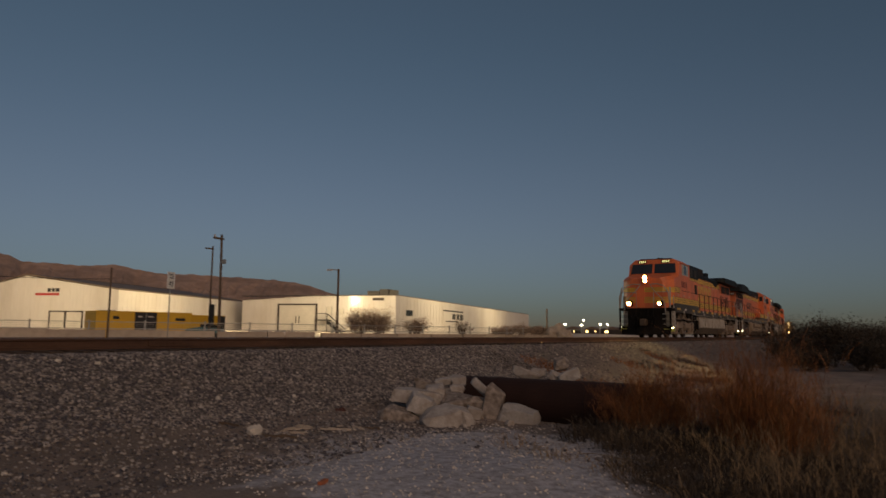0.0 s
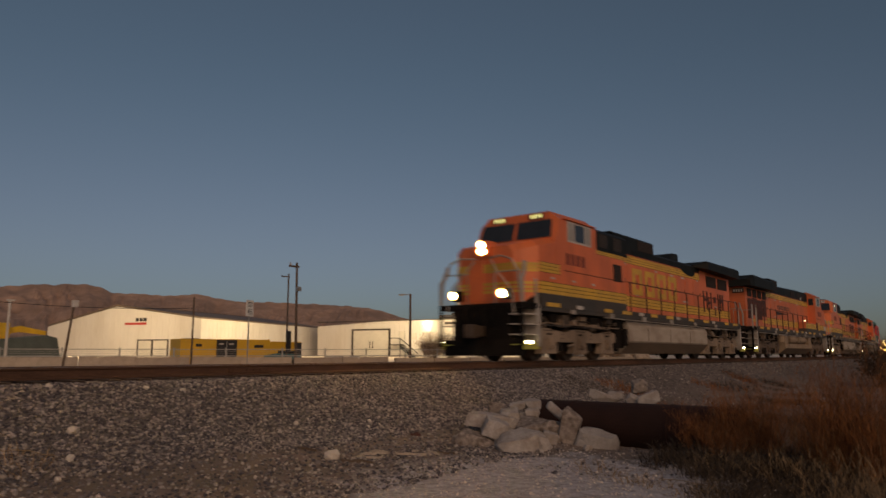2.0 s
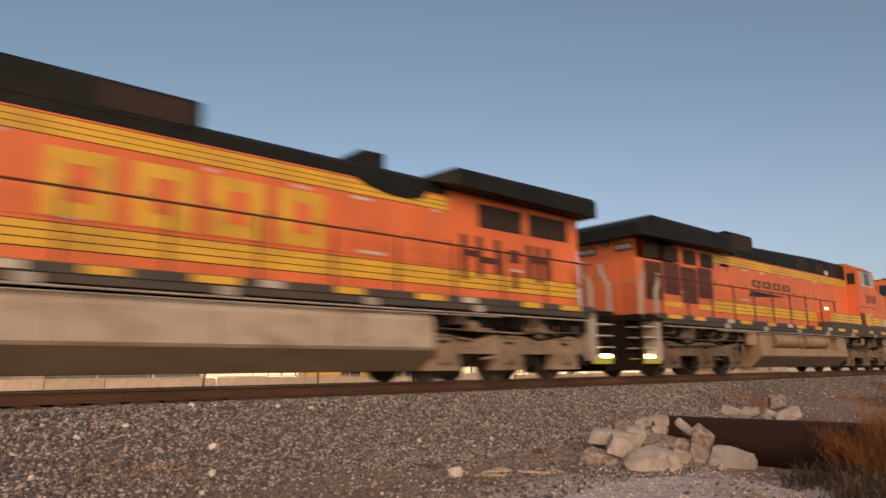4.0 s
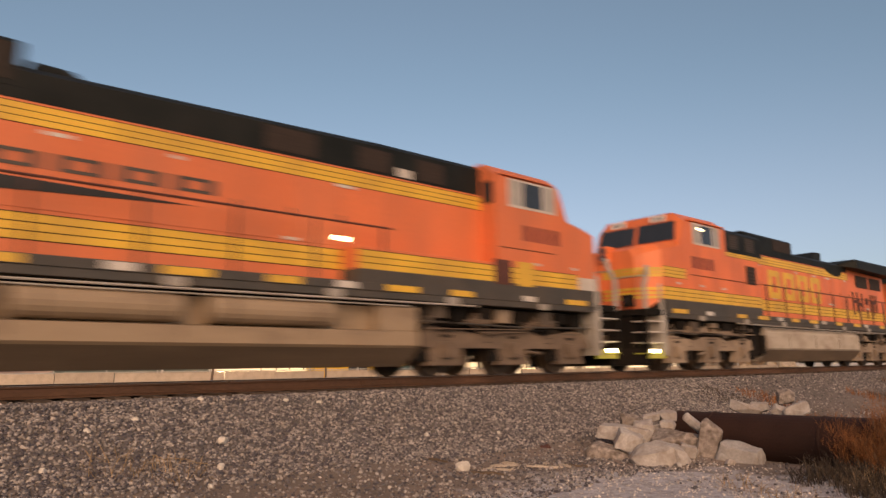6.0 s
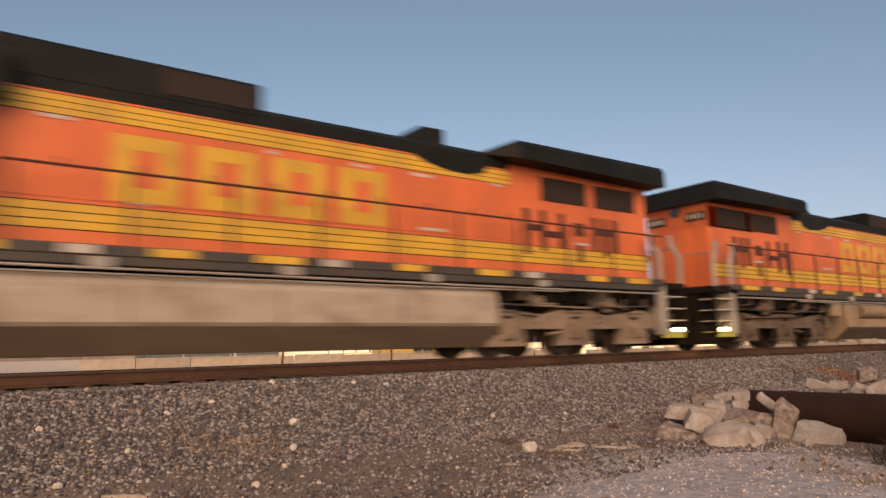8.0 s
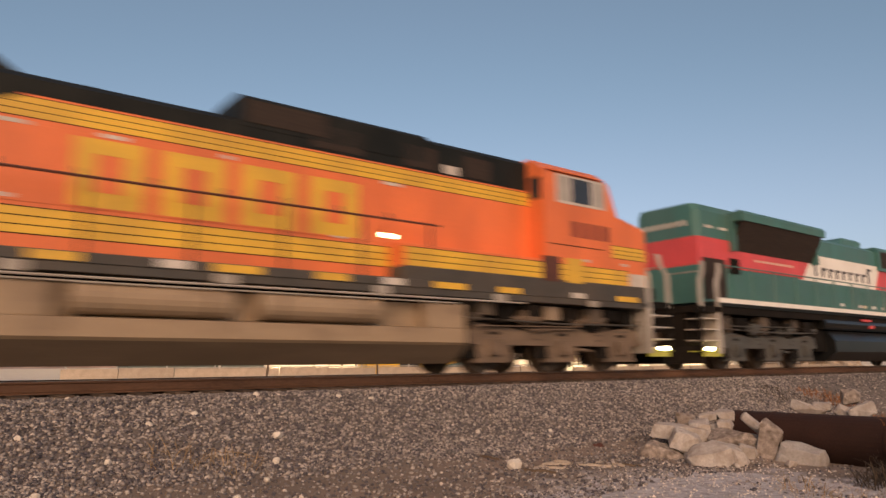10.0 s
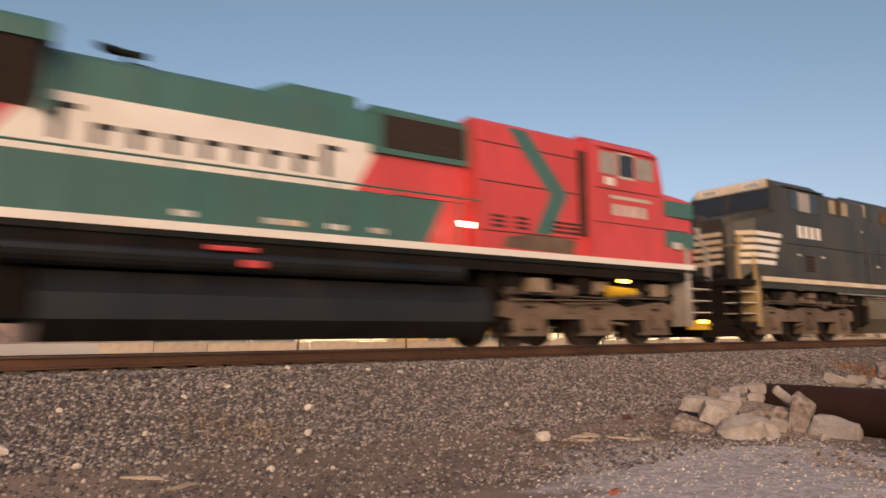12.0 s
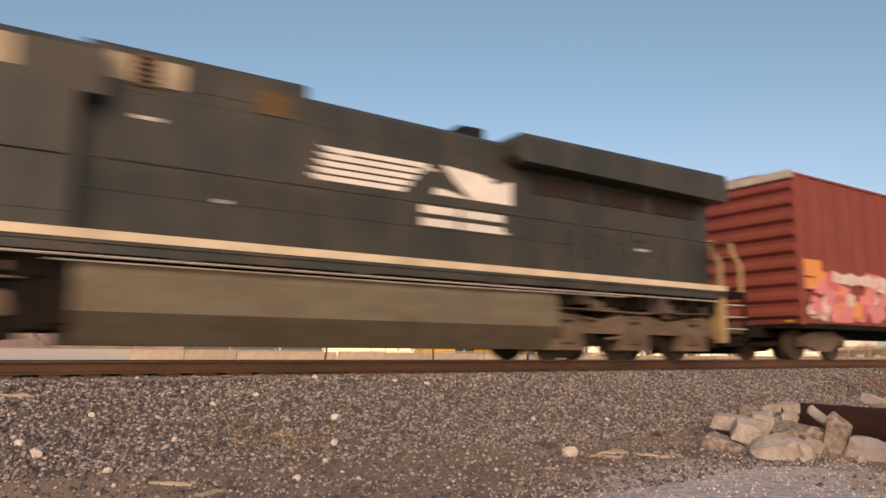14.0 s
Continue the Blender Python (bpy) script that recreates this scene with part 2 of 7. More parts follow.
def box(x0, x1, y0, y1, z0, z1, bm=None, bevel=0.0):
    bm = bm or bmesh.new()
    vs = [bm.verts.new((x, y, z)) for x in (x0, x1) for y in (y0, y1) for z in (z0, z1)]
    for f in ((0, 1, 3, 2), (4, 6, 7, 5), (0, 4, 5, 1), (2, 3, 7, 6), (0, 2, 6, 4), (1, 5, 7, 3)):
        bm.faces.new([vs[i] for i in f])
    if bevel:
        edges = list({e for v in vs for e in v.link_edges})
        bmesh.ops.bevel(bm, geom=edges, offset=bevel, segments=2, affect="EDGES", profile=0.6)
    return bm


def loft(sections, bm=None, caps=True):
    """Skins a row of rings that have the same number of points."""
    bm = bm or bmesh.new()
    rings = [[bm.verts.new(p) for p in s] for s in sections]
    n = len(rings[0])
    for a, b in zip(rings, rings[1:]):
        for i in range(n):
            bm.faces.new((a[i], a[(i + 1) % n], b[(i + 1) % n], b[i]))
    if caps:
        bm.faces.new(list(reversed(rings[0])))
        bm.faces.new(rings[-1])
    bmesh.ops.recalc_face_normals(bm, faces=bm.faces)
    return bm


def tube(p0, p1, r, n=8, r1=None, bm=None):
    p0, p1 = Vector(p0), Vector(p1)
    q = (p1 - p0).to_track_quat("Z", "Y")
    r1 = r if r1 is None else r1
    ring = lambda p, rr: [p + q @ Vector((rr * math.cos(2 * math.pi * i / n), rr * math.sin(2 * math.pi * i / n), 0)) for i in range(n)]
    return loft([ring(p0, r), ring(p1, r1)], bm)


def pipe_run(points, r, n=6):
    ps = [Vector(p) for p in points]
    rings = []
    for i, p in enumerate(ps):
        q = (ps[min(i + 1, len(ps) - 1)] - ps[max(i - 1, 0)]).to_track_quat("Z", "Y")
        rings.append([p + q @ Vector((r * math.cos(2 * math.pi * k / n), r * math.sin(2 * math.pi * k / n), 0)) for k in range(n)])
    return loft(rings)


def body(stations):
    """Stations (u, half width, bottom, shoulder, top, half width on top) along a vehicle."""
    return loft([[(u, -w, zb), (u, -w, zs), (u, -wt, zt), (u, wt, zt), (u, w, zs), (u, w, zb)] for u, w, zb, zs, zt, wt in stations])


def slab_profile(points, y0, y1, bm=None):
    """An outline in x and z, thickened from y0 to y1."""
    return loft([[(x, y0, z) for x, z in points], [(x, y1, z) for x, z in points]], bm)


def thing(name, label, category, group="", place=None):
    ob = new(name)
    ob.empty_display_size = 0.3
    if place is not None:
        ob.matrix_basis = place
    return tagged(ob, label, category, group)


# ---- ground, track ----
def ground_height(x, y):
    d = np.clip(x, 45, 260) - 45
    far_y = y - d * d / 1600
    z = np.interp(far_y, [-40, 4, 6, 7.3, 8.3, 9.3, 10.2, 10.6, 13.5, 14.0, 16, 22, 48, 60, 78], [-1.5, -1.33, -1.30, -1.17, -0.90, -0.54, -0.26, -0.24, -0.24, -0.3, -0.95, -0.9, -0.75, -0.45, 0.12])
    near = np.interp(np.hypot(x - 9, y - 5), [0, 25, 60], [1, 1, 0]) * np.interp(y, [-20, 9.0, 10.0, 13.9, 15], [1, 1, 0, 0, 1])
    wob = np.sin(x * 1.7 + 0.6 * y) * np.sin(y * 1.3 - 0.4 * x) * 0.035 + np.sin(x * 0.53 + 1.0) * np.cos(y * 0.71) * 0.05
    mound = 0.34 * np.exp(-((x - 10.55) / 0.62) ** 2 - ((y - 6.5) / 0.75) ** 2) + 0.22 * np.exp(-((x - 12.75) / 0.5) ** 2 - ((y - 5.7) / 0.8) ** 2)
    return z + wob * near + mound


def build_ground():
    def axis(lo, hi, step, far):
        a = list(np.arange(lo, hi, step))
        s, v = step, hi
        while v < far:
            a.append(v)
            s *= 1.35
            v += s
        a.append(far)
        s, v, left = step, lo, []
        while v > -far:
            s *= 1.35
            v -= s
            left.append(max(v, -far))
        return np.array(left[::-1] + a)

    xs, ys = axis(-2, 45, 0.25, 4500), axis(0, 50, 0.25, 4500)
    gx, gy = np.meshgrid(xs, ys, indexing="ij")
    gz = ground_height(gx, gy)
    verts = np.stack([gx, gy, gz], -1).reshape(-1, 3)
    ny = len(ys)
    i, j = np.meshgrid(np.arange(len(xs) - 1), np.arange(ny - 1), indexing="ij")
    a = (i * ny + j).ravel()
    faces = np.stack([a, a + ny, a + ny + 1, a + 1], 1)
    me = bpy.data.meshes.new("ground")
    me.from_pydata(verts.tolist(), [], faces.tolist())
    for p in me.polygons:
        p.use_smooth = True
    me.materials.append(earth_material())
    return tagged(new("ground", me), "brown gravelly desert ground with pale dust", "ground", kind="structure")


def earth_material():
    m = mat("gravelly_earth", (0.245, 0.192, 0.16), 0.95, var=0.25, scale=1.5, fine=30, bump=0.6, dirt=(0.16, 0.135, 0.115), amount=0.7, dscale=0.7)
    n, l = m.node_tree.nodes, m.node_tree.links
    b = n["Principled BSDF"]
    old = b.inputs["Base Color"].links[0].from_socket
    tc = n.new("ShaderNodeTexCoord")
    # a pale dusty patch with a ragged rim beside the culvert
    sub = n.new("ShaderNodeMapping")
    sub.inputs["Location"].default_value = (-7.3 / 2.7, -4.2 / 2.2, 0)
    sub.inputs["Scale"].default_value = (1 / 2.7, 1 / 2.2, 0)
    l.new(tc.outputs["Object"], sub.inputs["Vector"])
    ln = n.new("ShaderNodeVectorMath")
    ln.operation = "LENGTH"
    l.new(sub.outputs[0], ln.inputs[0])
    ns = n.new("ShaderNodeTexNoise")
    ns.inputs["Scale"].default_value, ns.inputs["Detail"].default_value = 2.4, 12
    l.new(tc.outputs["Object"], ns.inputs["Vector"])
    ad = n.new("ShaderNodeMath")
    ad.operation = "MULTIPLY_ADD"
    ad.inputs[1].default_value = 0.9
    l.new(ns.outputs["Fac"], ad.inputs[0])
    l.new(ln.outputs["Value"], ad.inputs[2])
    mr = n.new("ShaderNodeMapRange")
    mr.inputs["From Min"].default_value, mr.inputs["From Max"].default_value = 1.52, 1.28
    l.new(ad.outputs[0], mr.inputs["Value"])
    mx = n.new("ShaderNodeMix")
    mx.data_type = "RGBA"
    pale = n.new("ShaderNodeMix")
    pale.data_type = "RGBA"
    pale.inputs["A"].default_value, pale.inputs["B"].default_value = (0.26, 0.24, 0.24, 1), (0.60, 0.585, 0.61, 1)
    grit = n.new("ShaderNodeTexNoise")
    grit.inputs["Scale"].default_value, grit.inputs["Detail"].default_value, grit.inputs["Roughness"].default_value = 9, 10, 0.75
    l.new(tc.outputs["Object"], grit.inputs["Vector"])
    gr = n.new("ShaderNodeMapRange")
    gr.inputs["From Min"].default_value, gr.inputs["From Max"].default_value = 0.36, 0.6
    l.new(grit.outputs["Fac"], gr.inputs["Value"])
    l.new(gr.outputs[0], pale.inputs["Factor"])
    l.new(mr.outputs[0], mx.inputs["Factor"])
    l.new(old, mx.inputs["A"])
    l.new(pale.outputs["Result"], mx.inputs["B"])
    # darker earth on the ballast bank, for the shade between its stones
    sx = n.new("ShaderNodeSeparateXYZ")
    l.new(tc.outputs["Object"], sx.inputs[0])
    bank = n.new("ShaderNodeMapRange")
    bank.inputs["From Min"].default_value, bank.inputs["From Max"].default_value = 7.2, 8.6
    l.new(sx.outputs["Y"], bank.inputs["Value"])
    gap_shade = n.new("ShaderNodeMix")
    gap_shade.data_type = "RGBA"
    gap_shade.inputs["B"].default_value = (0.15, 0.133, 0.125, 1)
    l.new(bank.outputs[0], gap_shade.inputs["Factor"])
    l.new(mx.outputs["Result"], gap_shade.inputs["A"])
    # dry pale dirt on the far side of the line
    fr = n.new("ShaderNodeMapRange")
    fr.inputs["From Min"].default_value, fr.inputs["From Max"].default_value = 16, 22
    l.new(sx.outputs["Y"], fr.inputs["Value"])
    far = n.new("ShaderNodeMix")
    far.data_type = "RGBA"
    dirt = n.new("ShaderNodeMix")
    dirt.data_type = "RGBA"
    dirt.inputs["A"].default_value, dirt.inputs["B"].default_value = (0.58, 0.47, 0.36, 1), (0.78, 0.69, 0.58, 1)
    l.new(ns.outputs["Fac"], dirt.inputs["Factor"])
    l.new(fr.outputs[0], far.inputs["Factor"])
    l.new(gap_shade.outputs["Result"], far.inputs["A"])
    l.new(dirt.outputs["Result"], far.inputs["B"])
    # dark, weedy soil past the culvert
    wx, wy, wm = n.new("ShaderNodeMapRange"), n.new("ShaderNodeMapRange"), n.new("ShaderNodeMath")
    wx.inputs["From Min"].default_value, wx.inputs["From Max"].default_value = 12.0, 14.0
    wy.inputs["From Min"].default_value, wy.inputs["From Max"].default_value = 10.5, 9.6
    l.new(sx.outputs["X"], wx.inputs["Value"])
    l.new(sx.outputs["Y"], wy.inputs["Value"])
    wm.operation = "MULTIPLY"
    l.new(wx.outputs[0], wm.inputs[0])
    l.new(wy.outputs[0], wm.inputs[1])
    out, inner = n.new("ShaderNodeMapRange"), n.new("ShaderNodeMath")     # bare again farther on
    out.inputs["From Min"].default_value, out.inputs["From Max"].default_value = 21.0, 17.0
    l.new(sx.outputs["X"], out.inputs["Value"])
    inner.operation = "MULTIPLY"
    l.new(wm.outputs[0], inner.inputs[0])
    l.new(out.outputs[0], inner.inputs[1])
    # and under the grass on the near side
    slant, edge, either = n.new("ShaderNodeMath"), n.new("ShaderNodeMapRange"), n.new("ShaderNodeMath")
    slant.operation, either.operation = "MULTIPLY_ADD", "MAXIMUM"
    slant.inputs[1].default_value = -2.0
    l.new(sx.outputs["Y"], slant.inputs[0])
    l.new(sx.outputs["X"], slant.inputs[2])
    ragged = n.new("ShaderNodeMath")
    ragged.operation = "MULTIPLY_ADD"
    ragged.inputs[1].default_value = 2.2
    l.new(ns.outputs["Fac"], ragged.inputs[0])
    l.new(slant.outputs[0], ragged.inputs[2])
    edge.inputs["From Min"].default_value, edge.inputs["From Max"].default_value = 3.4, 5.0
    l.new(ragged.outputs[0], edge.inputs["Value"])
    near = n.new("ShaderNodeMath")
    near.operation = "MULTIPLY"
    l.new(edge.outputs[0], near.inputs[0])
    l.new(out.outputs[0], near.inputs[1])
    l.new(inner.outputs[0], either.inputs[0])
    l.new(near.outputs[0], either.inputs[1])
    soil = n.new("ShaderNodeMix")
    soil.data_type = "RGBA"
    soil.inputs["A"].default_value, soil.inputs["B"].default_value = (0.06, 0.045, 0.032, 1), (0.17, 0.13, 0.095, 1)
    l.new(ns.outputs["Fac"], soil.inputs["Factor"])
    past = n.new("ShaderNodeMix")
    past.data_type = "RGBA"
    l.new(either.outputs[0], past.inputs["Factor"])
    l.new(far.outputs["Result"], past.inputs["A"])
    l.new(soil.outputs["Result"], past.inputs["B"])
    l.new(past.outputs["Result"], b.inputs["Base Color"])
    return m


def build_track():
    track = tagged(thing("railway_track", "railway track of rusty steel rails on gravel ballast", "track"), kind="structure")
    prof = [(-0.07, -0.18), (0.07, -0.18), (0.07, -0.165), (0.012, -0.14), (0.012, -0.045), (0.036, -0.03), (0.036, -0.004), (-0.036, -0.004), (-0.036, -0.03), (-0.012, -0.045), (-0.012, -0.14), (-0.07, -0.165)]
    stations = [-120] + [45 + 4 * k for k in range(64)]
    for y in (TRACK - 0.755, TRACK + 0.755):
        rail = part("rail", loft([[(x, y + a + bend(x)[0], b) for a, b in prof] for x in stations]), RAIL, track)
        part("rail_head", loft([[(x, y + a + bend(x)[0], b) for a, b in ((-0.032, -0.0035), (0.032, -0.0035), (0.032, 0.0), (-0.032, 0.0))] for x in stations]), RAILTOP, rail, "polished rail head")
        for jx in (8.4, 32.2):
            bar = part("joint_bar", box(jx - 0.45, jx + 0.45, y - 0.05, y - 0.014, -0.14, -0.045, bevel=0.006), RAIL, rail)
            bm = bmesh.new()
            for k in range(6):
                tube((jx - 0.37 + k * 0.15, y - 0.075, -0.092), (jx - 0.37 + k * 0.15, y - 0.05, -0.092), 0.018, 6, bm=bm)
            part("joint_bolts", bm, RAIL, rail)
    for k in range(6):
        part("paint_mark", box(8.1 + k * 0.11, 8.16 + k * 0.11, TRACK - 0.772, TRACK - 0.768, -0.12, -0.05), SIGNRED, track, "red paint mark on the rail")
    return track


def build_ties(track):
    me = None
    for k in range(180):
        x = -8 + k * 0.52
        if me is None:
            t = part("tie", box(-0.11, 0.11, -1.3, 1.3, -0.17, 0.0, bevel=0.012), TIE, track)
            me = t.data
        else:
            t = new("tie", me)
            t.parent = track
        t.matrix_basis = pose(x, TRACK + bend(x)[0], -0.183, 0, 0, random.uniform(-1, 1))


def scatter(name, points, sizes, material, label, category, flat=0.75, seed=1):
    """Many small angular stones in one mesh, each an island of its own."""
    rng = np.random.default_rng(seed)
    bm = bmesh.new()
    bmesh.ops.create_icosphere(bm, subdivisions=1, radius=1)
    bv = np.array([v.co for v in bm.verts])
    bf = np.array([[v.index for v in f.verts] for f in bm.faces])
    bm.free()
    n, k = len(points), len(bv)
    v = bv[None] * (1 + rng.uniform(-0.42, 0.34, (n, k, 1)))
    v = v * rng.uniform(0.6, 1.15, (n, 1, 3))
    q = rng.normal(size=(n, 4))
    q /= np.linalg.norm(q, axis=1)[:, None]
    w, x, y, z = q.T
    R = np.stack([np.stack([1 - 2 * (y * y + z * z), 2 * (x * y - z * w), 2 * (x * z + y * w)], 1),
                  np.stack([2 * (x * y + z * w), 1 - 2 * (x * x + z * z), 2 * (y * z - x * w)], 1),
                  np.stack([2 * (x * z - y * w), 2 * (y * z + x * w), 1 - 2 * (x * x + y * y)], 1)], 1)
    v = np.einsum("nij,nkj->nki", R, v) * np.asarray(sizes)[:, None, None]
    v[:, :, 2] *= flat
    v += np.asarray(points)[:, None, :]
    f = (bf[None] + (np.arange(n) * k)[:, None, None]).reshape(-1, 3)
    me = bpy.data.meshes.new(name)
    me.vertices.add(n * k)
    me.vertices.foreach_set("co", v.astype(np.float32).ravel())
    me.loops.add(f.size)
    me.loops.foreach_set("vertex_index", f.astype(np.int32).ravel())
    me.polygons.add(len(f))
    me.polygons.foreach_set("loop_start", np.arange(0, f.size, 3, dtype=np.int32))
    me.update(calc_edges=True)
    me.materials.append(material)
    return tagged(new(name, me), label, category, kind="stuff")


def build_stones():
    rng = np.random.default_rng(5)

    def pts(n, x0, x1, y0, y1, power=1.0):
        x = x0 + (x1 - x0) * rng.random(n) ** power
        y = rng.uniform(y0, y1, n)
        return np.stack([x, y, ground_height(x, y) + 0.008], 1)

    p = np.concatenate([pts(56000, -1, 20, 7.7, 11.25), pts(9000, 20, 42, 8.4, 11.25), pts(4000, 42, 62, 9, 11.25)])
    scatter("ballast", p, rng.uniform(0.013, 0.036, len(p)), BALLAST, "grey-brown crushed stone ballast on the track bank", "ballast", seed=2)
    p = np.concatenate([pts(12000, 0, 12, 5.5, 8.5), pts(3500, 12, 24, 4.5, 8.6), pts(900, 8, 14, 2, 5)])
    scatter("gravel", p, rng.uniform(0.01, 0.034, len(p)) * rng.uniform(0.6, 1.1, len(p)), BALLAST, "small brown gravel on bare ground", "gravel", seed=3)
    p = pts(2600, 4.5, 10.3, 2.0, 6.2)
    scatter("grit", p, rng.uniform(0.006, 0.018, len(p)), PEBBLE, "pale grit on the dusty patch", "grit", seed=6)
    p = np.concatenate([pts(1100, -1, 22, 6.3, 11.2), pts(160, 22, 50, 7.5, 11.2)])
    scatter("pebbles", p, 0.010 + 0.03 * rng.random(len(p)) ** 2.2, PEBBLE, "scattered pale pebbles among the ballast", "pebbles", seed=4)


# ---- the train ----
RADIUS = 0.53


def wheelset(u, parent, r=RADIUS):
    bm = bmesh.new()
    for s in (-1, 1):
        tube((0, s * 0.69, 0), (0, s * 0.82, 0), r, 28, bm=bm)
        tube((0, s * 0.665, 0), (0, s * 0.69, 0), r + 0.028, 28, bm=bm)
        tube((0, s * 0.82, 0), (0, s * 0.845, 0), r * 0.72, 20, r1=r * 0.62, bm=bm)
        tube((0, s * 0.82, 0), (0, s * 1.1, 0), 0.1, 10, bm=bm)
        for k in range(4):
            a = k * math.pi / 2
            tube((0.27 * math.cos(a), s * 0.846, 0.27 * math.sin(a)), (0.27 * math.cos(a), s * 0.86, 0.27 * math.sin(a)), 0.04, 6, bm=bm)
    tube((0, -0.7, 0), (0, 0.7, 0), 0.09, 10, bm=bm)
    w = part("wheelset", bm, WHEEL, parent)
    w.matrix_basis = pose(u, 0, r)
    w["spin"] = r
    return w


def truck(axles, parent, material):
    """A three-axle truck: two cast side frames with pedestals, journal boxes, springs and brake gear."""
    a, m, c = axles
    t = part("truck", box(m - 0.45, m + 0.45, -1.08, 1.08, 0.62, 0.95, bevel=0.03), material, parent, "dusty cast steel three-axle truck")
    outline = [(a - 0.75, 0.62), (a - 0.6, 0.92), (a - 0.25, 1.0), (m - 0.95, 0.86), (m - 0.45, 0.98), (m + 0.45, 0.98), (m + 0.95, 0.86), (c + 0.25, 1.0), (c + 0.6, 0.92), (c + 0.75, 0.62)]
    for ax in reversed(axles):
        outline += [(ax + 0.40, 0.57), (ax + 0.44, 0.36), (ax + 0.5, 0.22), (ax - 0.5, 0.22), (ax - 0.44, 0.36), (ax - 0.40, 0.57)]
    for s in (-1, 1):
        part("side_frame", slab_profile(outline, *sorted((s * 1.08, s * 1.3))), material, t)
    for s in (-1, 1):
        for ax in axles:
            b = box(ax - 0.17, ax + 0.17, *sorted((s * 1.3, s * 1.38)), 0.36, 0.7, bevel=0.03)
            tube((ax, s * 1.38, 0.53), (ax, s * 1.42, 0.53), 0.12, 12, bm=b)
            part("journal_box", b, material, t)
            # flat dark plate: the hollow's shade is only in its colour
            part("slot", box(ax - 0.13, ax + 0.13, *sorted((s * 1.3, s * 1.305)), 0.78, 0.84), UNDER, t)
        for q in ((a + m) / 2, (m + c) / 2):
            b = tube((q - 0.28, s * 1.26, 1.16), (q + 0.18, s * 1.26, 1.16), 0.13, 12)
            tube((q + 0.18, s * 1.26, 1.16), (q + 0.4, s * 1.26, 1.1), 0.05, 8, bm=b)
            part("brake_cylinder", b, material, t)
            b = bmesh.new()
            for k in range(5):
                tube((q - 0.2, s * 1.2, 0.62 + k * 0.06), (q - 0.2, s * 1.2, 0.65 + k * 0.06), 0.11 if k % 2 else 0.09, 10, bm=b)
            part("spring", b, UNDER, t)
        part("brake_pipe", pipe_run([(a - 0.7, s * 1.34, 1.08), (m, s * 1.36, 1.04), (c + 0.7, s * 1.34, 1.1)], 0.022), SILL, t)
        part("brake_rod", pipe_run([(m - 0.85, s * 1.33, 0.46), (m - 0.45, s * 1.33, 0.5)], 0.035), material, t)
        part("sand_hose", pipe_run([(a - 0.8, s * 1.2, 1.2), (a - 0.75, s * 0.95, 0.4), (a - 0.62, s * 0.8, 0.12)], 0.03), UNDER, t)
        g = random.Random(int(a * 10) + 5 * s)
        for k in range(9):
            u = a - 0.7 + (c - a + 1.4) * (k + g.random() * 0.7) / 9
            w, h = g.uniform(0.08, 0.24), g.uniform(0.06, 0.2)
            z = g.uniform(0.92, 1.2)
            part("bracket", box(u, u + w, *sorted((s * 1.2, s * g.uniform(1.31, 1.4))), z, z + h, bevel=0.015), (material, UNDER, TRUCK_DARK)[k % 3], t)
        for k in range(5):
            u, v = sorted((a - 0.6 + (c - a + 1.2) * g.random(), a - 0.6 + (c - a + 1.2) * g.random()))
            z = g.uniform(0.86, 1.3)
            part("air_pipe", pipe_run([(u, s * 1.3, z + 0.18), (u + 0.1, s * 1.37, z), (v + 0.2, s * 1.37, z - 0.04), (v + 0.35, s * 1.3, z + 0.15)], 0.018), (material, UNDER)[k % 2], t)
        for ax in axles:
            # dark plates set in the openings beside the axles, for the shade there
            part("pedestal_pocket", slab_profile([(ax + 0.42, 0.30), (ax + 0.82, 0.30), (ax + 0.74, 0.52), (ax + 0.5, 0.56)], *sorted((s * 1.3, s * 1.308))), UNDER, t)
            part("wear_plate", box(ax - 0.3, ax + 0.3, *sorted((s * 1.3, s * 1.315)), 0.9, 0.93), TRUCK_DARK, t)
    for ax in axles:
        wheelset(ax, parent)
    return t


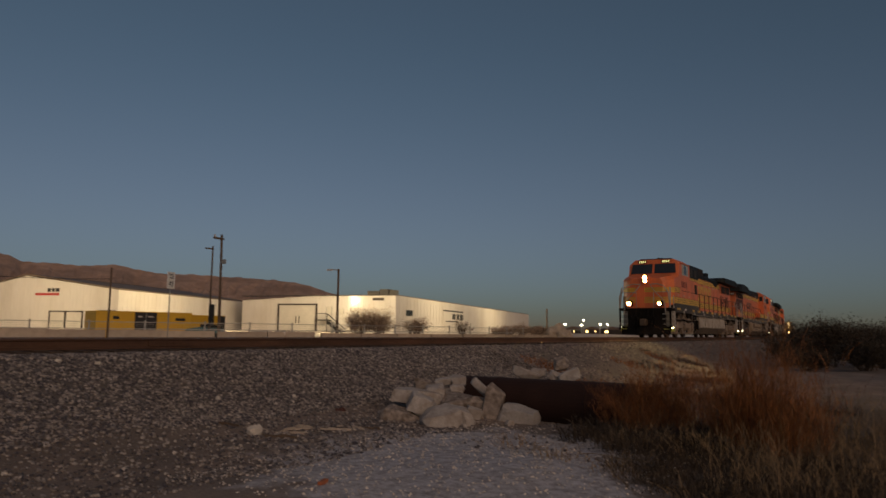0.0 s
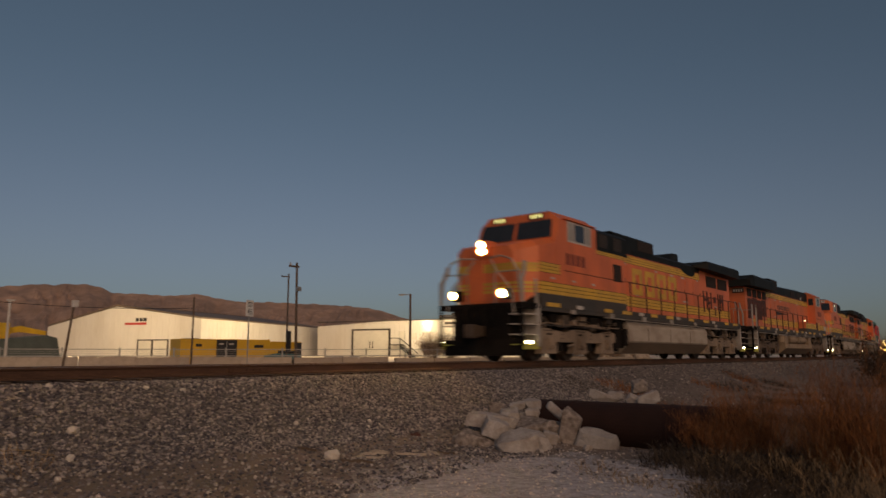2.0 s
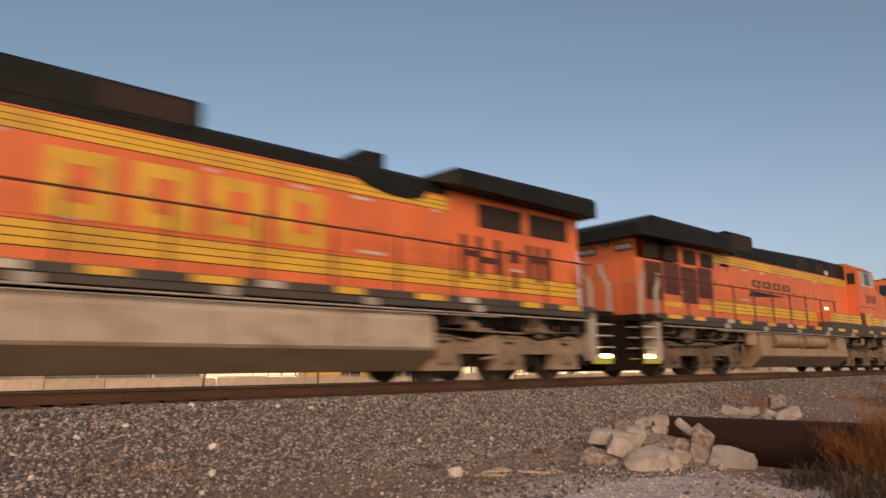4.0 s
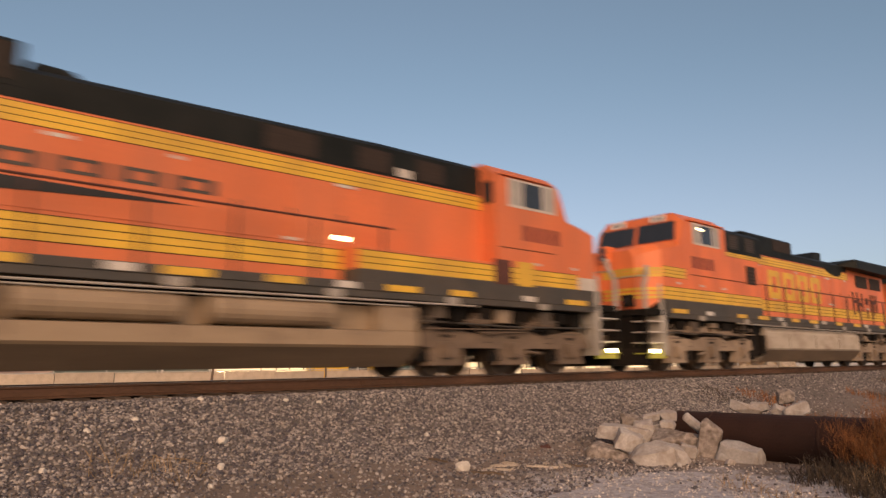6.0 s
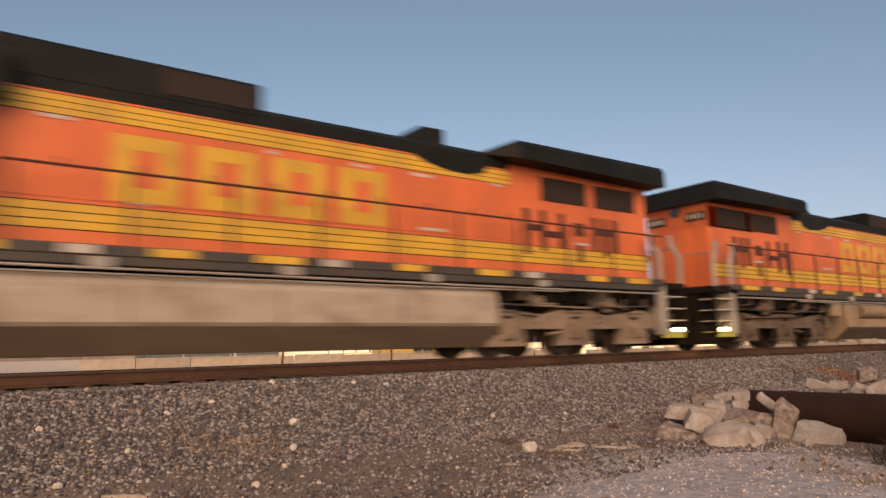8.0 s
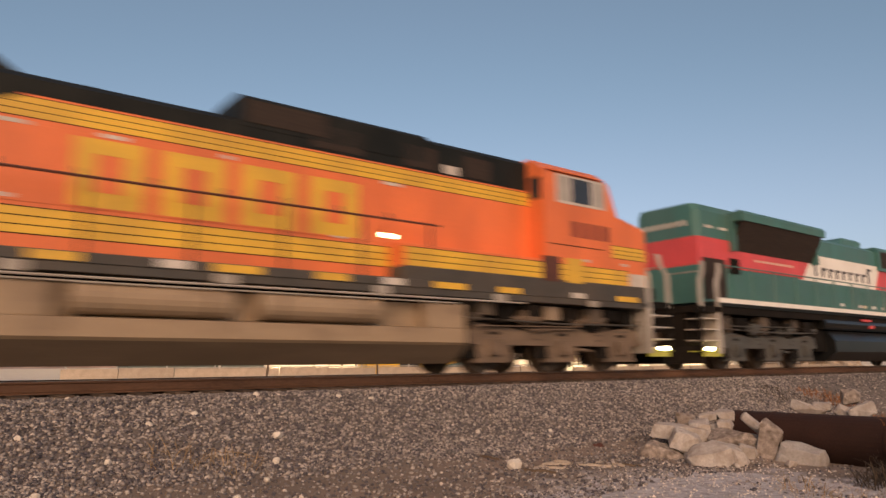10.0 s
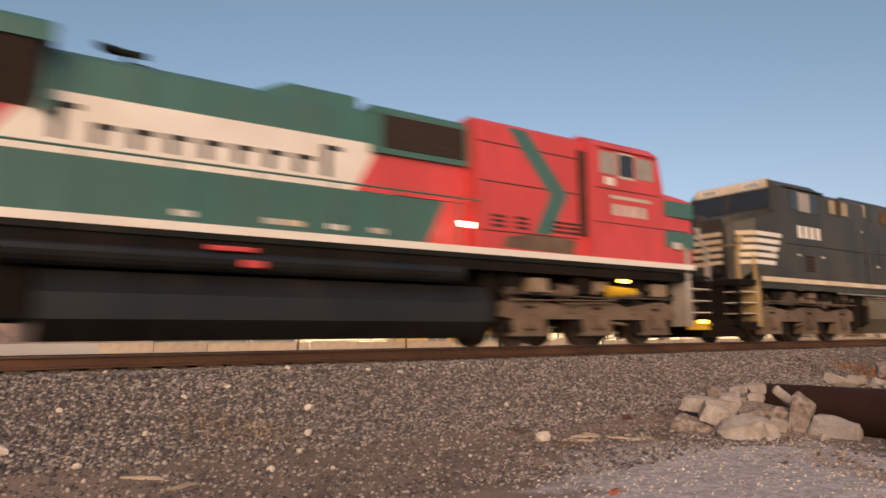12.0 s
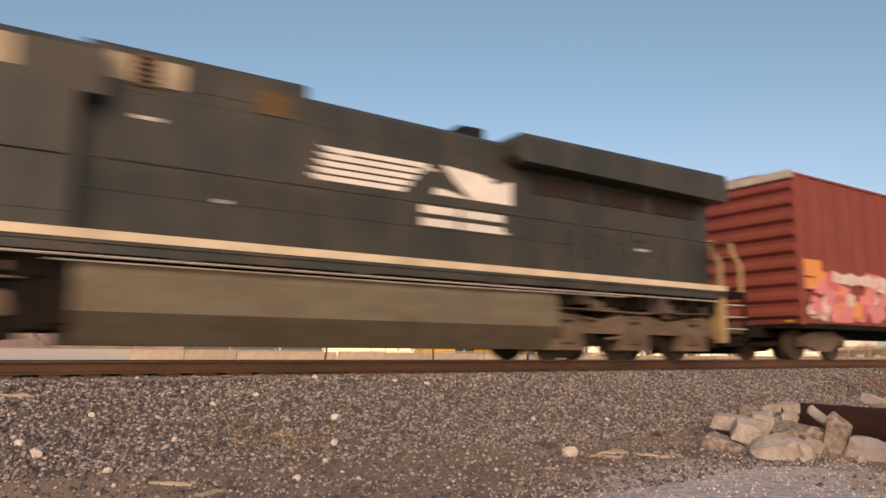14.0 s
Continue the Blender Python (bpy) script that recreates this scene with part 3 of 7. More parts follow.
def end_gear(u, d, parent, step_paint, grip_paint, light=True, light_mat=None, plow=True, box_paint=None):
    """End platform, step wells, grips, coupler and hoses. u: the end; d: +1 towards the middle of the engine."""
    rx = lambda p, q: sorted((u + d * p, u + d * q))
    part("end_platform", box(*rx(0.62, 1.75), -1.5, 1.5, 1.52, 1.68, bevel=0.01), UNDER, parent)
    part("end_plate", box(*rx(0.66, 0.74), -1.0, 1.0, 0.62, 1.55, bevel=0.01), UNDER, parent)
    b = box(*rx(0.25, 1.2), -0.16, 0.16, 0.72, 1.02, bevel=0.03)
    box(*rx(0.02, 0.34), -0.2, 0.13, 0.66, 1.05, b, bevel=0.05)
    part("coupler", b, WHEEL, parent)
    if plow:
        part("plow", loft([[(u + d * 0.42, 0, 0.16), (u + d * 0.5, 0, 0.62), (u + d * 0.62, 0, 0.62), (u + d * 0.62, 0, 0.16)]] +
                          [[(u + d * 0.72, s, 0.16), (u + d * 0.74, s, 0.62), (u + d * 0.84, s, 0.62), (u + d * 0.84, s, 0.16)] for s in (1.4,)]), UNDER, parent)
        part("plow", loft([[(u + d * 0.42, 0, 0.16), (u + d * 0.5, 0, 0.62), (u + d * 0.62, 0, 0.62), (u + d * 0.62, 0, 0.16)]] +
                          [[(u + d * 0.72, s, 0.16), (u + d * 0.74, s, 0.62), (u + d * 0.84, s, 0.62), (u + d * 0.84, s, 0.16)] for s in (-1.4,)]), UNDER, parent)
    for s in (-1, 1):
        well = part("step_well", box(*rx(0.66, 1.42), *sorted((s * 0.95, s * 1.0)), 0.42, 1.55), UNDER, parent)
        part("side_plate", box(*rx(1.36, 1.56), *sorted((s * 1.0, s * 1.5)), 0.42, 1.68, bevel=0.01), grip_paint, well)
        part("side_plate", box(*rx(0.60, 0.66), *sorted((s * 1.4, s * 1.5)), 0.42, 1.68, bevel=0.01), UNDER, well)
        for k in range(4):
            z = 0.46 + k * 0.29
            part("step", box(*rx(0.66, 1.36), *sorted((s * 1.0, s * 1.5)), z, z + 0.03, bevel=0.006), step_paint if k else (box_paint or HIVIS), well)
        part("lower_step_panel", box(*rx(0.7, 1.5), *sorted((s * 1.42, s * 1.47)), 0.34, 0.56, bevel=0.01), box_paint or HIVIS, well, "painted lower step panel")
        if light:
            part("step_lamp", box(*rx(0.78, 1.12), *sorted((s * 1.47, s * 1.49)), 0.5, 0.58, bevel=0.01), light_mat or STEPLIGHT, well, "glowing step lamp")
        for q, dy in ((0.68, 0), (1.45, 0)):
            pts = [(u + d * q, s * 1.46, 1.55), (u + d * q, s * 1.46, 2.35), (u + d * (q + 0.22), s * 1.42, 2.65), (u + d * (q + 0.25), s * 1.4, 2.9)]
            b = bmesh.new()
            for p0, p1 in zip(pts, pts[1:]):
                loft([[(p[0] - 0.075, p[1], p[2]), (p[0] + 0.075, p[1], p[2]), (p[0] + 0.075, p[1] + 0.04, p[2]), (p[0] - 0.075, p[1] + 0.04, p[2])] for p in (p0, p1)], b)
            part("grip", b, grip_paint, parent, "painted corner grip rail")
    part("end_handrail", pipe_run([(u + d * 0.7, -1.4, 2.6), (u + d * 0.7, -0.5, 2.6), (u + d * 0.7, -0.5, 1.68)], 0.022), grip_paint, parent)
    part("end_handrail", pipe_run([(u + d * 0.7, 1.4, 2.6), (u + d * 0.7, 0.5, 2.6), (u + d * 0.7, 0.5, 1.68)], 0.022), grip_paint, parent)
    for y in (-0.6, -0.42, 0.42, 0.6):
        part("air_hose", pipe_run([(u + d * 0.64, y, 0.95), (u + d * 0.45, y, 0.7), (u + d * 0.4, y * 0.9, 0.45)], 0.028), UNDER, parent)


def banded(u0, u1, y, z0, z1, parent, paint, bands=3):
    """A painted stripe of several bands on both flanks, with thin dark lines between."""
    h = (z1 - z0) / bands
    for s in (-1, 1):
        for k in range(bands):
            part("stripe", box(u0, u1, *sorted((s * y, s * (y + 0.006))), z0 + k * h, z0 + (k + 0.88) * h), paint, parent)
        for k in range(bands + 1):
            part("stripe_line", box(u0, u1, *sorted((s * y, s * (y + 0.004))), z0 + (k - 0.12) * h, z0 + k * h), UNDER, parent)


def lettering(u0, u1, z0, z1, y, parent, paint, n=4, name="painted_mark", slit=True):
    """Plain block marks where the flank carries writing."""
    w = (u1 - u0) / n
    for s in (-1, 1):
        for k in range(n):
            a, b = u0 + k * w, u0 + (k + 0.78) * w
            bm = box(a, a + 0.3 * (b - a), *sorted((s * y, s * (y + 0.007))), z0, z1)
            if slit:
                box(a + 0.3 * (b - a), b, *sorted((s * y, s * (y + 0.007))), z0, z0 + 0.22 * (z1 - z0), bm)
                box(a + 0.3 * (b - a), b, *sorted((s * y, s * (y + 0.007))), z1 - 0.22 * (z1 - z0), z1, bm)
                box(b - 0.3 * (b - a), b, *sorted((s * y, s * (y + 0.007))), z0 + 0.22 * (z1 - z0), z1 - 0.22 * (z1 - z0), bm)
            part(name, bm, paint, parent)


def louvre(u0, u1, z0, z1, y, parent, frame_paint, slat_paint, n=6):
    for s in (-1, 1):
        g = part("louvre", box(u0, u1, *sorted((s * (y - 0.02), s * (y + 0.006))), z0, z1), frame_paint, parent)
        for k in range(n):
            z = z0 + (k + 0.25) * (z1 - z0) / n
            part("slat", slab_profile([(u0 + 0.04, z), (u1 - 0.04, z), (u1 - 0.04, z + 0.5 * (z1 - z0) / n), (u0 + 0.04, z + 0.5 * (z1 - z0) / n)], *sorted((s * (y + 0.006), s * (y + 0.025)))), slat_paint, g)


def side_windows(parent, panes, y, z0, z1, frame_paint, panes_of=(SKYPANE, GLASS, SKYPANE)):
    for s in (-1, 1):
        w = part("cab_window", box(panes[0][0] - 0.06, panes[-1][1] + 0.06, *sorted((s * (y - 0.02), s * (y + 0.008))), z0 - 0.06, z1 + 0.05, bevel=0.004), frame_paint, parent, "side window frame")
        for k, (a, b) in enumerate(panes):
            part("pane", box(a, b, *sorted((s * (y - 0.01), s * (y + 0.014))), z0, z1), panes_of[k % 3], w, "pane made pale for the sky seen through the cab" if panes_of[k % 3] is SKYPANE else "")


def beam_lamp(name, u, y, z, parent, lit):
    """A forward beam lamp: a bulb deep in a round reflector, which keeps its light to the front."""
    n = 20
    if not lit:
        return part(name, tube((u - 0.02, y, z), (u, y, z), 0.1, n), GLASS, parent, "unlit " + name.replace("_", " "))
    ring = lambda x, r: [(x, y + r * math.cos(2 * math.pi * k / n), z + r * math.sin(2 * math.pi * k / n)) for k in range(n)]
    case = part(name, loft([ring(u, 0.128), ring(u - 0.15, 0.128), ring(u - 0.15, 0.112), ring(u, 0.112)], caps=False), UNDER, parent, "round lamp case")
    part("reflector", loft([ring(u - 0.152, 0.128), ring(u - 0.152, 0.108), ring(u - 0.004, 0.075)], caps=False), REFLECTOR, case, "glowing reflector")
    part("bulb", tube((u - 0.012, y, z), (u - 0.004, y, z), 0.06, n), HEADLIGHT, case, "glowing bulb")
    return case


def ge_engine(label, look_, lights=False):
    """A six-axle engine, front towards -x, 22.3 m between couplers. look_: paints and variants."""
    L = look_
    root = thing("locomotive", label, "locomotive", "locomotives of the train")
    o = -11.15
    narrow = L["narrow"]
    U = lambda *v: [x + o for x in v]
    sh = lambda st: [(s[0] + o, *s[1:]) for s in st]
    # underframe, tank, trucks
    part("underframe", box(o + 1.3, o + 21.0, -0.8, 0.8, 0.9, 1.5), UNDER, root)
    part("walkway", box(o + 7.3, o + 20.9, -1.52, 1.52, 1.6, 1.75, bevel=0.01), L["sill"], root)
    part("side_sill", box(o + 1.62, o + 20.9, -1.5, 1.5, 1.47, 1.6, bevel=0.01), L["sill"], root)
    half = [(1.42, 1.34), (1.5, 1.2), (1.5, 0.68), (1.15, 0.24)] if not L["reservoirs"] else [(1.16, 1.34), (1.2, 0.9), (1.5, 0.86), (1.5, 0.6), (1.08, 0.22)]
    part("fuel_tank", loft([[(u + o, -y, z) for y, z in half] + [(u + o, y, z) for y, z in reversed(half)] for u in ((7.0, 14.7) if L["reservoirs"] else (7.5, 15.75))]), L["tank"], root, "dusty grey fuel tank")
    # plates over the lower slope: brown dirt, with that side's shade in the colour
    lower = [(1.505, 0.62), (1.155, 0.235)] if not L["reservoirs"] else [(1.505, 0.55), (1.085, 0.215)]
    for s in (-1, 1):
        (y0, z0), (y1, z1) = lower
        part("tank_belly", loft([[(u + o, s * y0, z0), (u + o, s * y1, z1), (u + o, s * (y1 + 0.012), z1 - 0.008), (u + o, s * (y0 + 0.012), z0)] for u in ((7.0, 14.7) if L["reservoirs"] else (7.5, 15.75))]), L["belly"], root, "grimy brown lower tank plate, darkened as the shaded side")
        for u in (9.2, 11.4, 13.6):
            part("tank_seam", box(o + u, o + u + 0.03, *sorted((s * 1.49, s * 1.508)), 0.68, 1.18), L["belly"], root)
    part("tank_step", box(o + 7.25, o + 7.5, -1.45, 1.45, 0.5, 1.1, bevel=0.02), UNDER, root)
    for s in (-1, 1):
        part("air_line", pipe_run([(o + 5.5, s * 1.53, 1.43), (o + 15, s * 1.53, 1.4), (o + 20.6, s * 1.5, 1.4)], 0.02), GREYRAIL, root)
        if L["reservoirs"]:
            for a in (8.85, 11.45):
                part("air_reservoir", tube((o + a, s * 1.34, 1.14), (o + a + 2.15, s * 1.34, 1.14), 0.23, 18), L["tank"], root)
                for q in (0.3, 1.75):
                    part("reservoir_strap", tube((o + a + q, s * 1.34, 1.14), (o + a + q + 0.06, s * 1.34, 1.14), 0.238, 18), L["belly"], root)
            part("air_filter", tube((o + 15.1, s * 1.3, 0.95), (o + 15.1, s * 1.3, 1.4), 0.22, 14), L["tank"], root)
            for a in (7.0, 13.8):
                part("tank_cheek", box(o + a, o + a + 0.9, *sorted((s * 1.1, s * 1.48)), 0.86, 1.34, bevel=0.03), L["tank"], root)
        part("air_line", pipe_run([(o + 7.2, s * 1.52, 1.35), (o + 13, s * 1.52, 1.34), (o + 17.6, s * 1.5, 1.36)], 0.014), GREYRAIL, root)
        for k, u in enumerate(() if L["longline"] else (1.9, 3.7, 5.6, 7.0, 8.4, 9.5, 11.0, 12.1, 13.5, 15.3, 16.5, 18.3, 19.6)):
            part("sill_tag", box(o + u, o + u + (0.75, 0.42, 0.6)[k % 3], *sorted((s * 1.52, s * 1.526)), 1.615, 1.735), (L["tag"], L["plate"], L["tag"])[k % 3], root)
        for k in range(6):
            part("sill_plate", box(o + 3.3 + k * 2.7, o + 3.6 + k * 2.7, *sorted((s * 1.5, s * 1.54)), 1.44, 1.58, bevel=0.006), GREYRAIL if L["stripes"] else L["sill"], root)
        # boxes mostly near black, for the deep shade under the walkway
        for k in range(9):
            part("underfloor_box", box(o + 1.8 + k * 0.62, o + 2.2 + k * 0.62, *sorted((s * 1.0, s * (1.25 + 0.07 * (k % 3)))), 1.12 + 0.05 * (k % 2), 1.42, bevel=0.02), (UNDER, UNDER, TRUCK_DARK, UNDER, TRUCK)[k % 5], root)
            part("underfloor_box", box(o + 15.95 + k * 0.55, o + 16.3 + k * 0.55, *sorted((s * 1.0, s * (1.25 + 0.07 * (k % 3)))), 1.12 + 0.05 * (k % 2), 1.42, bevel=0.02), (UNDER, TRUCK_DARK, UNDER, UNDER)[k % 4], root)
    for a, b in ((6.75, 7.5), (15.72, 15.98)):
        part("equipment_box", box(o + a, o + b, -1.3, 1.3, 0.42, 1.46, bevel=0.03), UNDER, root)
    truck(U(2.35, 4.25, 6.15), root, L["truck"])
    truck(U(16.15, 18.05, 19.95), root, L["truck"])
    end_gear(o, 1, root, PALE, L["grip"], light=not L["whitestripes"], box_paint=L["steps"])
    end_gear(-o, -1, root, PALE, L["grip"], light=not L["whitestripes"], box_paint=L["steps"])
    # nose and cab
    part("lower_cab_panel", box(o + 1.58, o + (8.4 if narrow else 7.4), -1.51, 1.51, 1.6, 2.0, bevel=0.01), L["sill"], root)
    nose = part("nose", body(sh([(0.98, 0.95, 1.68, 3.2, 3.42, 0.8), (1.1, 1.15, 1.68, 3.28, 3.48, 1.0), (1.5, 1.495, 2.0, 3.4, 3.58, 1.25), (2.55, 1.495, 2.0, 3.64, 3.8, 1.25)])), L["nose"], root)
    part("nose_door", box(o + 0.95, o + 0.985, 0.1, 0.62, 1.75, 3.1, bevel=0.01), L["nose"], nose)
    lampbox = part("headlight_housing", box(o + 0.86, o + 1.25, -0.18, 0.18, 3.12, 3.6, bevel=0.03), L["nose"], nose)
    for z in (3.26, 3.46):
        beam_lamp("headlight", o + 0.86, 0, z, lampbox, lights)
    if lights:
        for s in (-1, 1):
            part("front_handrail", pipe_run([(o + 0.8, s * 0.25, 3.05), (o + 0.7, s * 0.7, 3.08), (o + 0.66, s * 1.1, 2.95), (o + 0.64, s * 1.34, 2.6), (o + 0.64, s * 1.44, 1.7), (o + 0.62, s * 1.46, 0.7)], 0.028), GREYRAIL, root, "curved front handrail")
            part("front_handrail", pipe_run([(o + 0.8, s * 0.3, 3.0), (o + 0.68, s * 0.6, 2.6), (o + 0.64, s * 1.0, 2.2), (o + 0.62, s * 1.16, 1.9), (o + 0.62, s * 1.2, 1.3)], 0.024), GREYRAIL, root)
            for y in (0.2, 0.5):
                part("cable_loop", pipe_run([(o + 0.62, s * y, 1.6), (o + 0.5, s * y, 1.3), (o + 0.46, s * (y + 0.15), 1.05), (o + 0.55, s * (y + 0.3), 1.3)], 0.03), UNDER, root)
    for y in (-0.88, 0.88):
        part("ditch_light_case", box(o + 0.62, o + 0.8, y - 0.16, y + 0.16, 1.78, 2.1, bevel=0.03), UNDER, root)
        beam_lamp("ditch_light", o + 0.62, y, 1.94, root, lights)
    cab = part("cab", body(sh([(2.5, 1.5, 2.0, 3.66, 3.8, 1.3), (2.78, 1.5, 2.0, 4.4, 4.7, 1.15), (L["cabend"], 1.5, 2.0, 4.42, 4.74, 1.1)])), L["cab"], root)
    part("cab_roof_cap", box(o + 3.1, o + L["cabend"] - 0.2, -0.95, 0.95, 4.7, 4.79, bevel=0.02), L["roof"], cab)
    for y0, y1 in ((-1.34, -0.07), (0.07, 1.34)):
        part("windshield", loft([[(o + 2.487, y0, 3.83), (o + 2.487, y1, 3.83), (o + 2.6, y1, 3.83), (o + 2.6, y0, 3.83)],
                                 [(o + 2.665, y0 * 0.95, 4.42), (o + 2.665, y1 * 0.95, 4.42), (o + 2.76, y1 * 0.95, 4.42), (o + 2.76, y0 * 0.95, 4.42)]]), GLASS, cab, "dark windshield pane")
    for y0, y1 in ((-0.95, -0.45), (0.45, 0.95)):
        b = part("number_board", loft([[(o + 2.67, y0, 4.48), (o + 2.67, y1, 4.48), (o + 2.8, y1, 4.48), (o + 2.8, y0, 4.48)],
                                       [(o + 2.72, y0, 4.66), (o + 2.72, y1, 4.66), (o + 2.85, y1, 4.66), (o + 2.85, y0, 4.66)]]), SIGNBLACK if lights else WHITE, cab, "black number board")
        for k in range(4):
            ya = y0 + 0.04 + k * 0.11
            part("bar", loft([[(o + 2.668, ya, 4.51), (o + 2.668, ya + 0.05, 4.51), (o + 2.69, ya + 0.05, 4.51), (o + 2.69, ya, 4.51)],
                              [(o + 2.706, ya, 4.63), (o + 2.706, ya + 0.05, 4.63), (o + 2.72, ya + 0.05, 4.63), (o + 2.72, ya, 4.63)]]), BOARD if lights else SIGNBLACK, b)
    side_windows(cab, U_pairs(o + L["cabend"] - 5.2, [(3.3, 3.66), (3.72, 4.34), (4.4, 4.76)]), 1.5, 3.8, 4.36, L["winframe"], (GLASS, SKYPANE, GLASS) if L["whitestripes"] else (SKYPANE, GLASS, SKYPANE))
    for s in (-1, 1):
        part("sun_visor", box(o + 3.0, o + L["cabend"] - 0.1, *sorted((s * 1.4, s * 1.56)), 4.44, 4.47), L["cab"], cab)
        if L["cablamp"]:
            part("cab_lamp", box(o + 3.5, o + 3.85, *sorted((s * 1.516, s * 1.52)), 4.2, 4.26), CABLIGHT, cab, "glowing lamp behind the glass")
    for k in range(4):
        for s in (-1, 1):
            a = o + L["numberat"] + k * 0.33
            part("number_bar", box(a, a + 0.24, s * 1.5 - 0.006, s * 1.5 + 0.006, 3.0, 3.36), L["number"], cab)
    part("roof_horn", merge_boxes([(o + 3.6, o + 4.2, -0.3, -0.2, 4.79, 4.87), (o + 3.5, o + 3.9, -0.1, 0.0, 4.79, 4.89)]), BLACK, cab)
    # equipment cabinet behind the cab
    cabinet = part("equipment_cabinet", box(o + L["cabend"], o + 7.4, -1.0, 1.0, 1.75, 4.02, bevel=0.015) if narrow else box(o + L["cabend"], o + 7.4, -1.49, 1.49, 2.0, 3.72, bevel=0.015), L["cab"], root)
    if narrow:
        part("battery_box", box(o + L["cabend"], o + 8.38, -1.49, 1.49, 1.76, 2.42, bevel=0.015), L["hood"], root)
        for s in (-1, 1):
            for u0, u1 in ((5.9, 6.6), (7.3, 8.05), (8.95, 9.95)):
                part("roof_screen", box(o + u0, o + u1, *sorted((s * 0.985, s * 1.0)), 4.08, 4.52), SCREEN, root)
            part("roof_plate", box(o + 6.75, o + 7.12, *sorted((s * 0.985, s * 1.002)), 4.06, 4.24), L["plate"], root)
            part("walkway_lamp", box(o + 8.6, o + 8.85, *sorted((s * 1.5, s * 1.53)), 2.46, 2.54, bevel=0.01), CABLIGHT, root, "glowing walkway lamp")
            part("cab_door_window", box(o + L["cabend"] - 0.02, o + L["cabend"] + 0.012, *sorted((s * 1.08, s * 1.4)), 3.8, 4.3), GLASS, cab)
            part("nose_plate", box(o + 1.56, o + 2.15, *sorted((s * 1.496, s * 1.512)), 2.0, 2.3), L["plate"], nose)
            for u in (3.75, 4.45):
                part("step_grille", box(o + u, o + u + 0.5, *sorted((s * 1.5, s * 1.52)), 1.95, 2.5), HOODDOOR if u > 4 else L["stripes"], cab)
    part("upper_cabinet", body(sh([(L["cabend"], 0.99, 4.02, L["cabtop"] - 0.13, L["cabtop"], 0.8), (7.6, 0.99, 4.02, L["cabtop"] - 0.13, L["cabtop"], 0.8)]) if narrow else sh([(L["cabend"], 1.46, 3.72, L["cabtop"] - 0.14, L["cabtop"], 1.3), (7.7, 1.46, 3.72, L["cabtop"] - 0.14, L["cabtop"], 1.3)])), L["roof"], root)
    if L["whitestripes"]:
        for a, y, z in ((5.55, 1.46, 3.86), (7.72, 1.0, 4.1)):
            louvre(o + a + 0.36, o + a + 0.74, z, z + 0.54, y, root, LOUVRE, RUSTSCREEN)
            for s in (-1, 1):
                for q in (0.0, 0.74):
                    part("vent_cheek", box(o + a + q, o + a + q + 0.36, *sorted((s * (y - 0.005), s * (y + 0.01))), z + 0.06, z + 0.48), L["vent"], root)
    elif not narrow:
        louvre(o + 5.5, o + 6.1, 3.86, 4.32, 1.46, root, L["vent"], LOUVRE)
        louvre(o + 6.6, o + 7.2, 3.86, 4.32, 1.46, root, L["vent"], LOUVRE)
    for s in (-1, 1):
        if L["intake"]:
            u0, u1, z0, z1 = L["intake"]
            v = part("intake_vent", box(o + u0, o + u1, *sorted((s * 1.48, s * 1.506)), z0, z1, bevel=0.006), SCREEN, cabinet)
            for k in range(4):
                z = z0 + (k + 0.6) * (z1 - z0) / 5
                part("louvre_slat", box(o + u0 + 0.04, o + u1 - 0.04, *sorted((s * 1.506, s * 1.518)), z, z + 0.035), LOUVRE, v)
        part("seam", box(o + 3.0, o + (L["cabend"] - 0.1 if narrow else 7.3), *sorted((s * 1.496, s * 1.503)), 2.78, 2.8), UNDER, cabinet)
    # long hood
    hood = part("hood", box(o + 7.4, o + 21.0, -1.0, 1.0, 1.75, 4.02, bevel=0.02), L["hood"], root)
    part("hood_roof", body(sh([(7.4, 0.99, 4.02, L["roof_top"] - 0.13, L["roof_top"], 0.8), (20.9, 0.99, 4.02, 4.25, 4.38, 0.8)])), L["roof"], hood)
    h0, h1, hz = L["hump"]
    part("raised_roof", body(sh([(h0, 1.0, 4.2, hz - 0.08, hz, 0.9), (h1, 1.0, 4.2, hz - 0.08, hz, 0.9)])), L["roof"], hood)
    for s in (-1, 1):
        u0, u1, z0, z1 = L["grille"] or (h1 - 1.55, h1 - 0.12, 4.28, hz - 0.1)
        part("roof_grille", box(o + u0, o + u1, *sorted((s * 0.99, s * 1.012)), z0, z1), RUSTSCREEN if L["grille"] else SCREEN, hood)
    e = L["exhaust"]
    part("exhaust_duct", body(sh([(e, 0.5, 4.36, 4.5, 4.52, 0.45), (e + 0.45, 0.5, 4.36, 4.78, 4.82, 0.45), (e + 1.0, 0.5, 4.36, 4.8, 4.84, 0.45)])), BLACK, hood)
    part("roof_vent", body(sh([(e - 2.0, 0.35, 4.36, 4.5, 4.56, 0.3), (e - 1.3, 0.35, 4.36, 4.5, 4.56, 0.3)])), BLACK, hood)
    part("roof_bell", tube((o + e - 1.0, 0.2, 4.36), (o + e - 1.0, 0.2, 4.6), 0.09, 10, 0.06), BLACK, hood)
    n = 9
    for k in range(n):
        a = o + 7.55 + k * 1.02
        for s in (-1, 1):
            d = part("hood_door", box(a, a + 0.94, *sorted((s * 0.99, s * 1.012)), 2.46, 3.58, bevel=0.006), L["hood"], hood)
            part("latch", box(a + 0.84, a + 0.88, *sorted((s * 1.012, s * 1.03)), 2.9, 3.05), L["sill"], d)
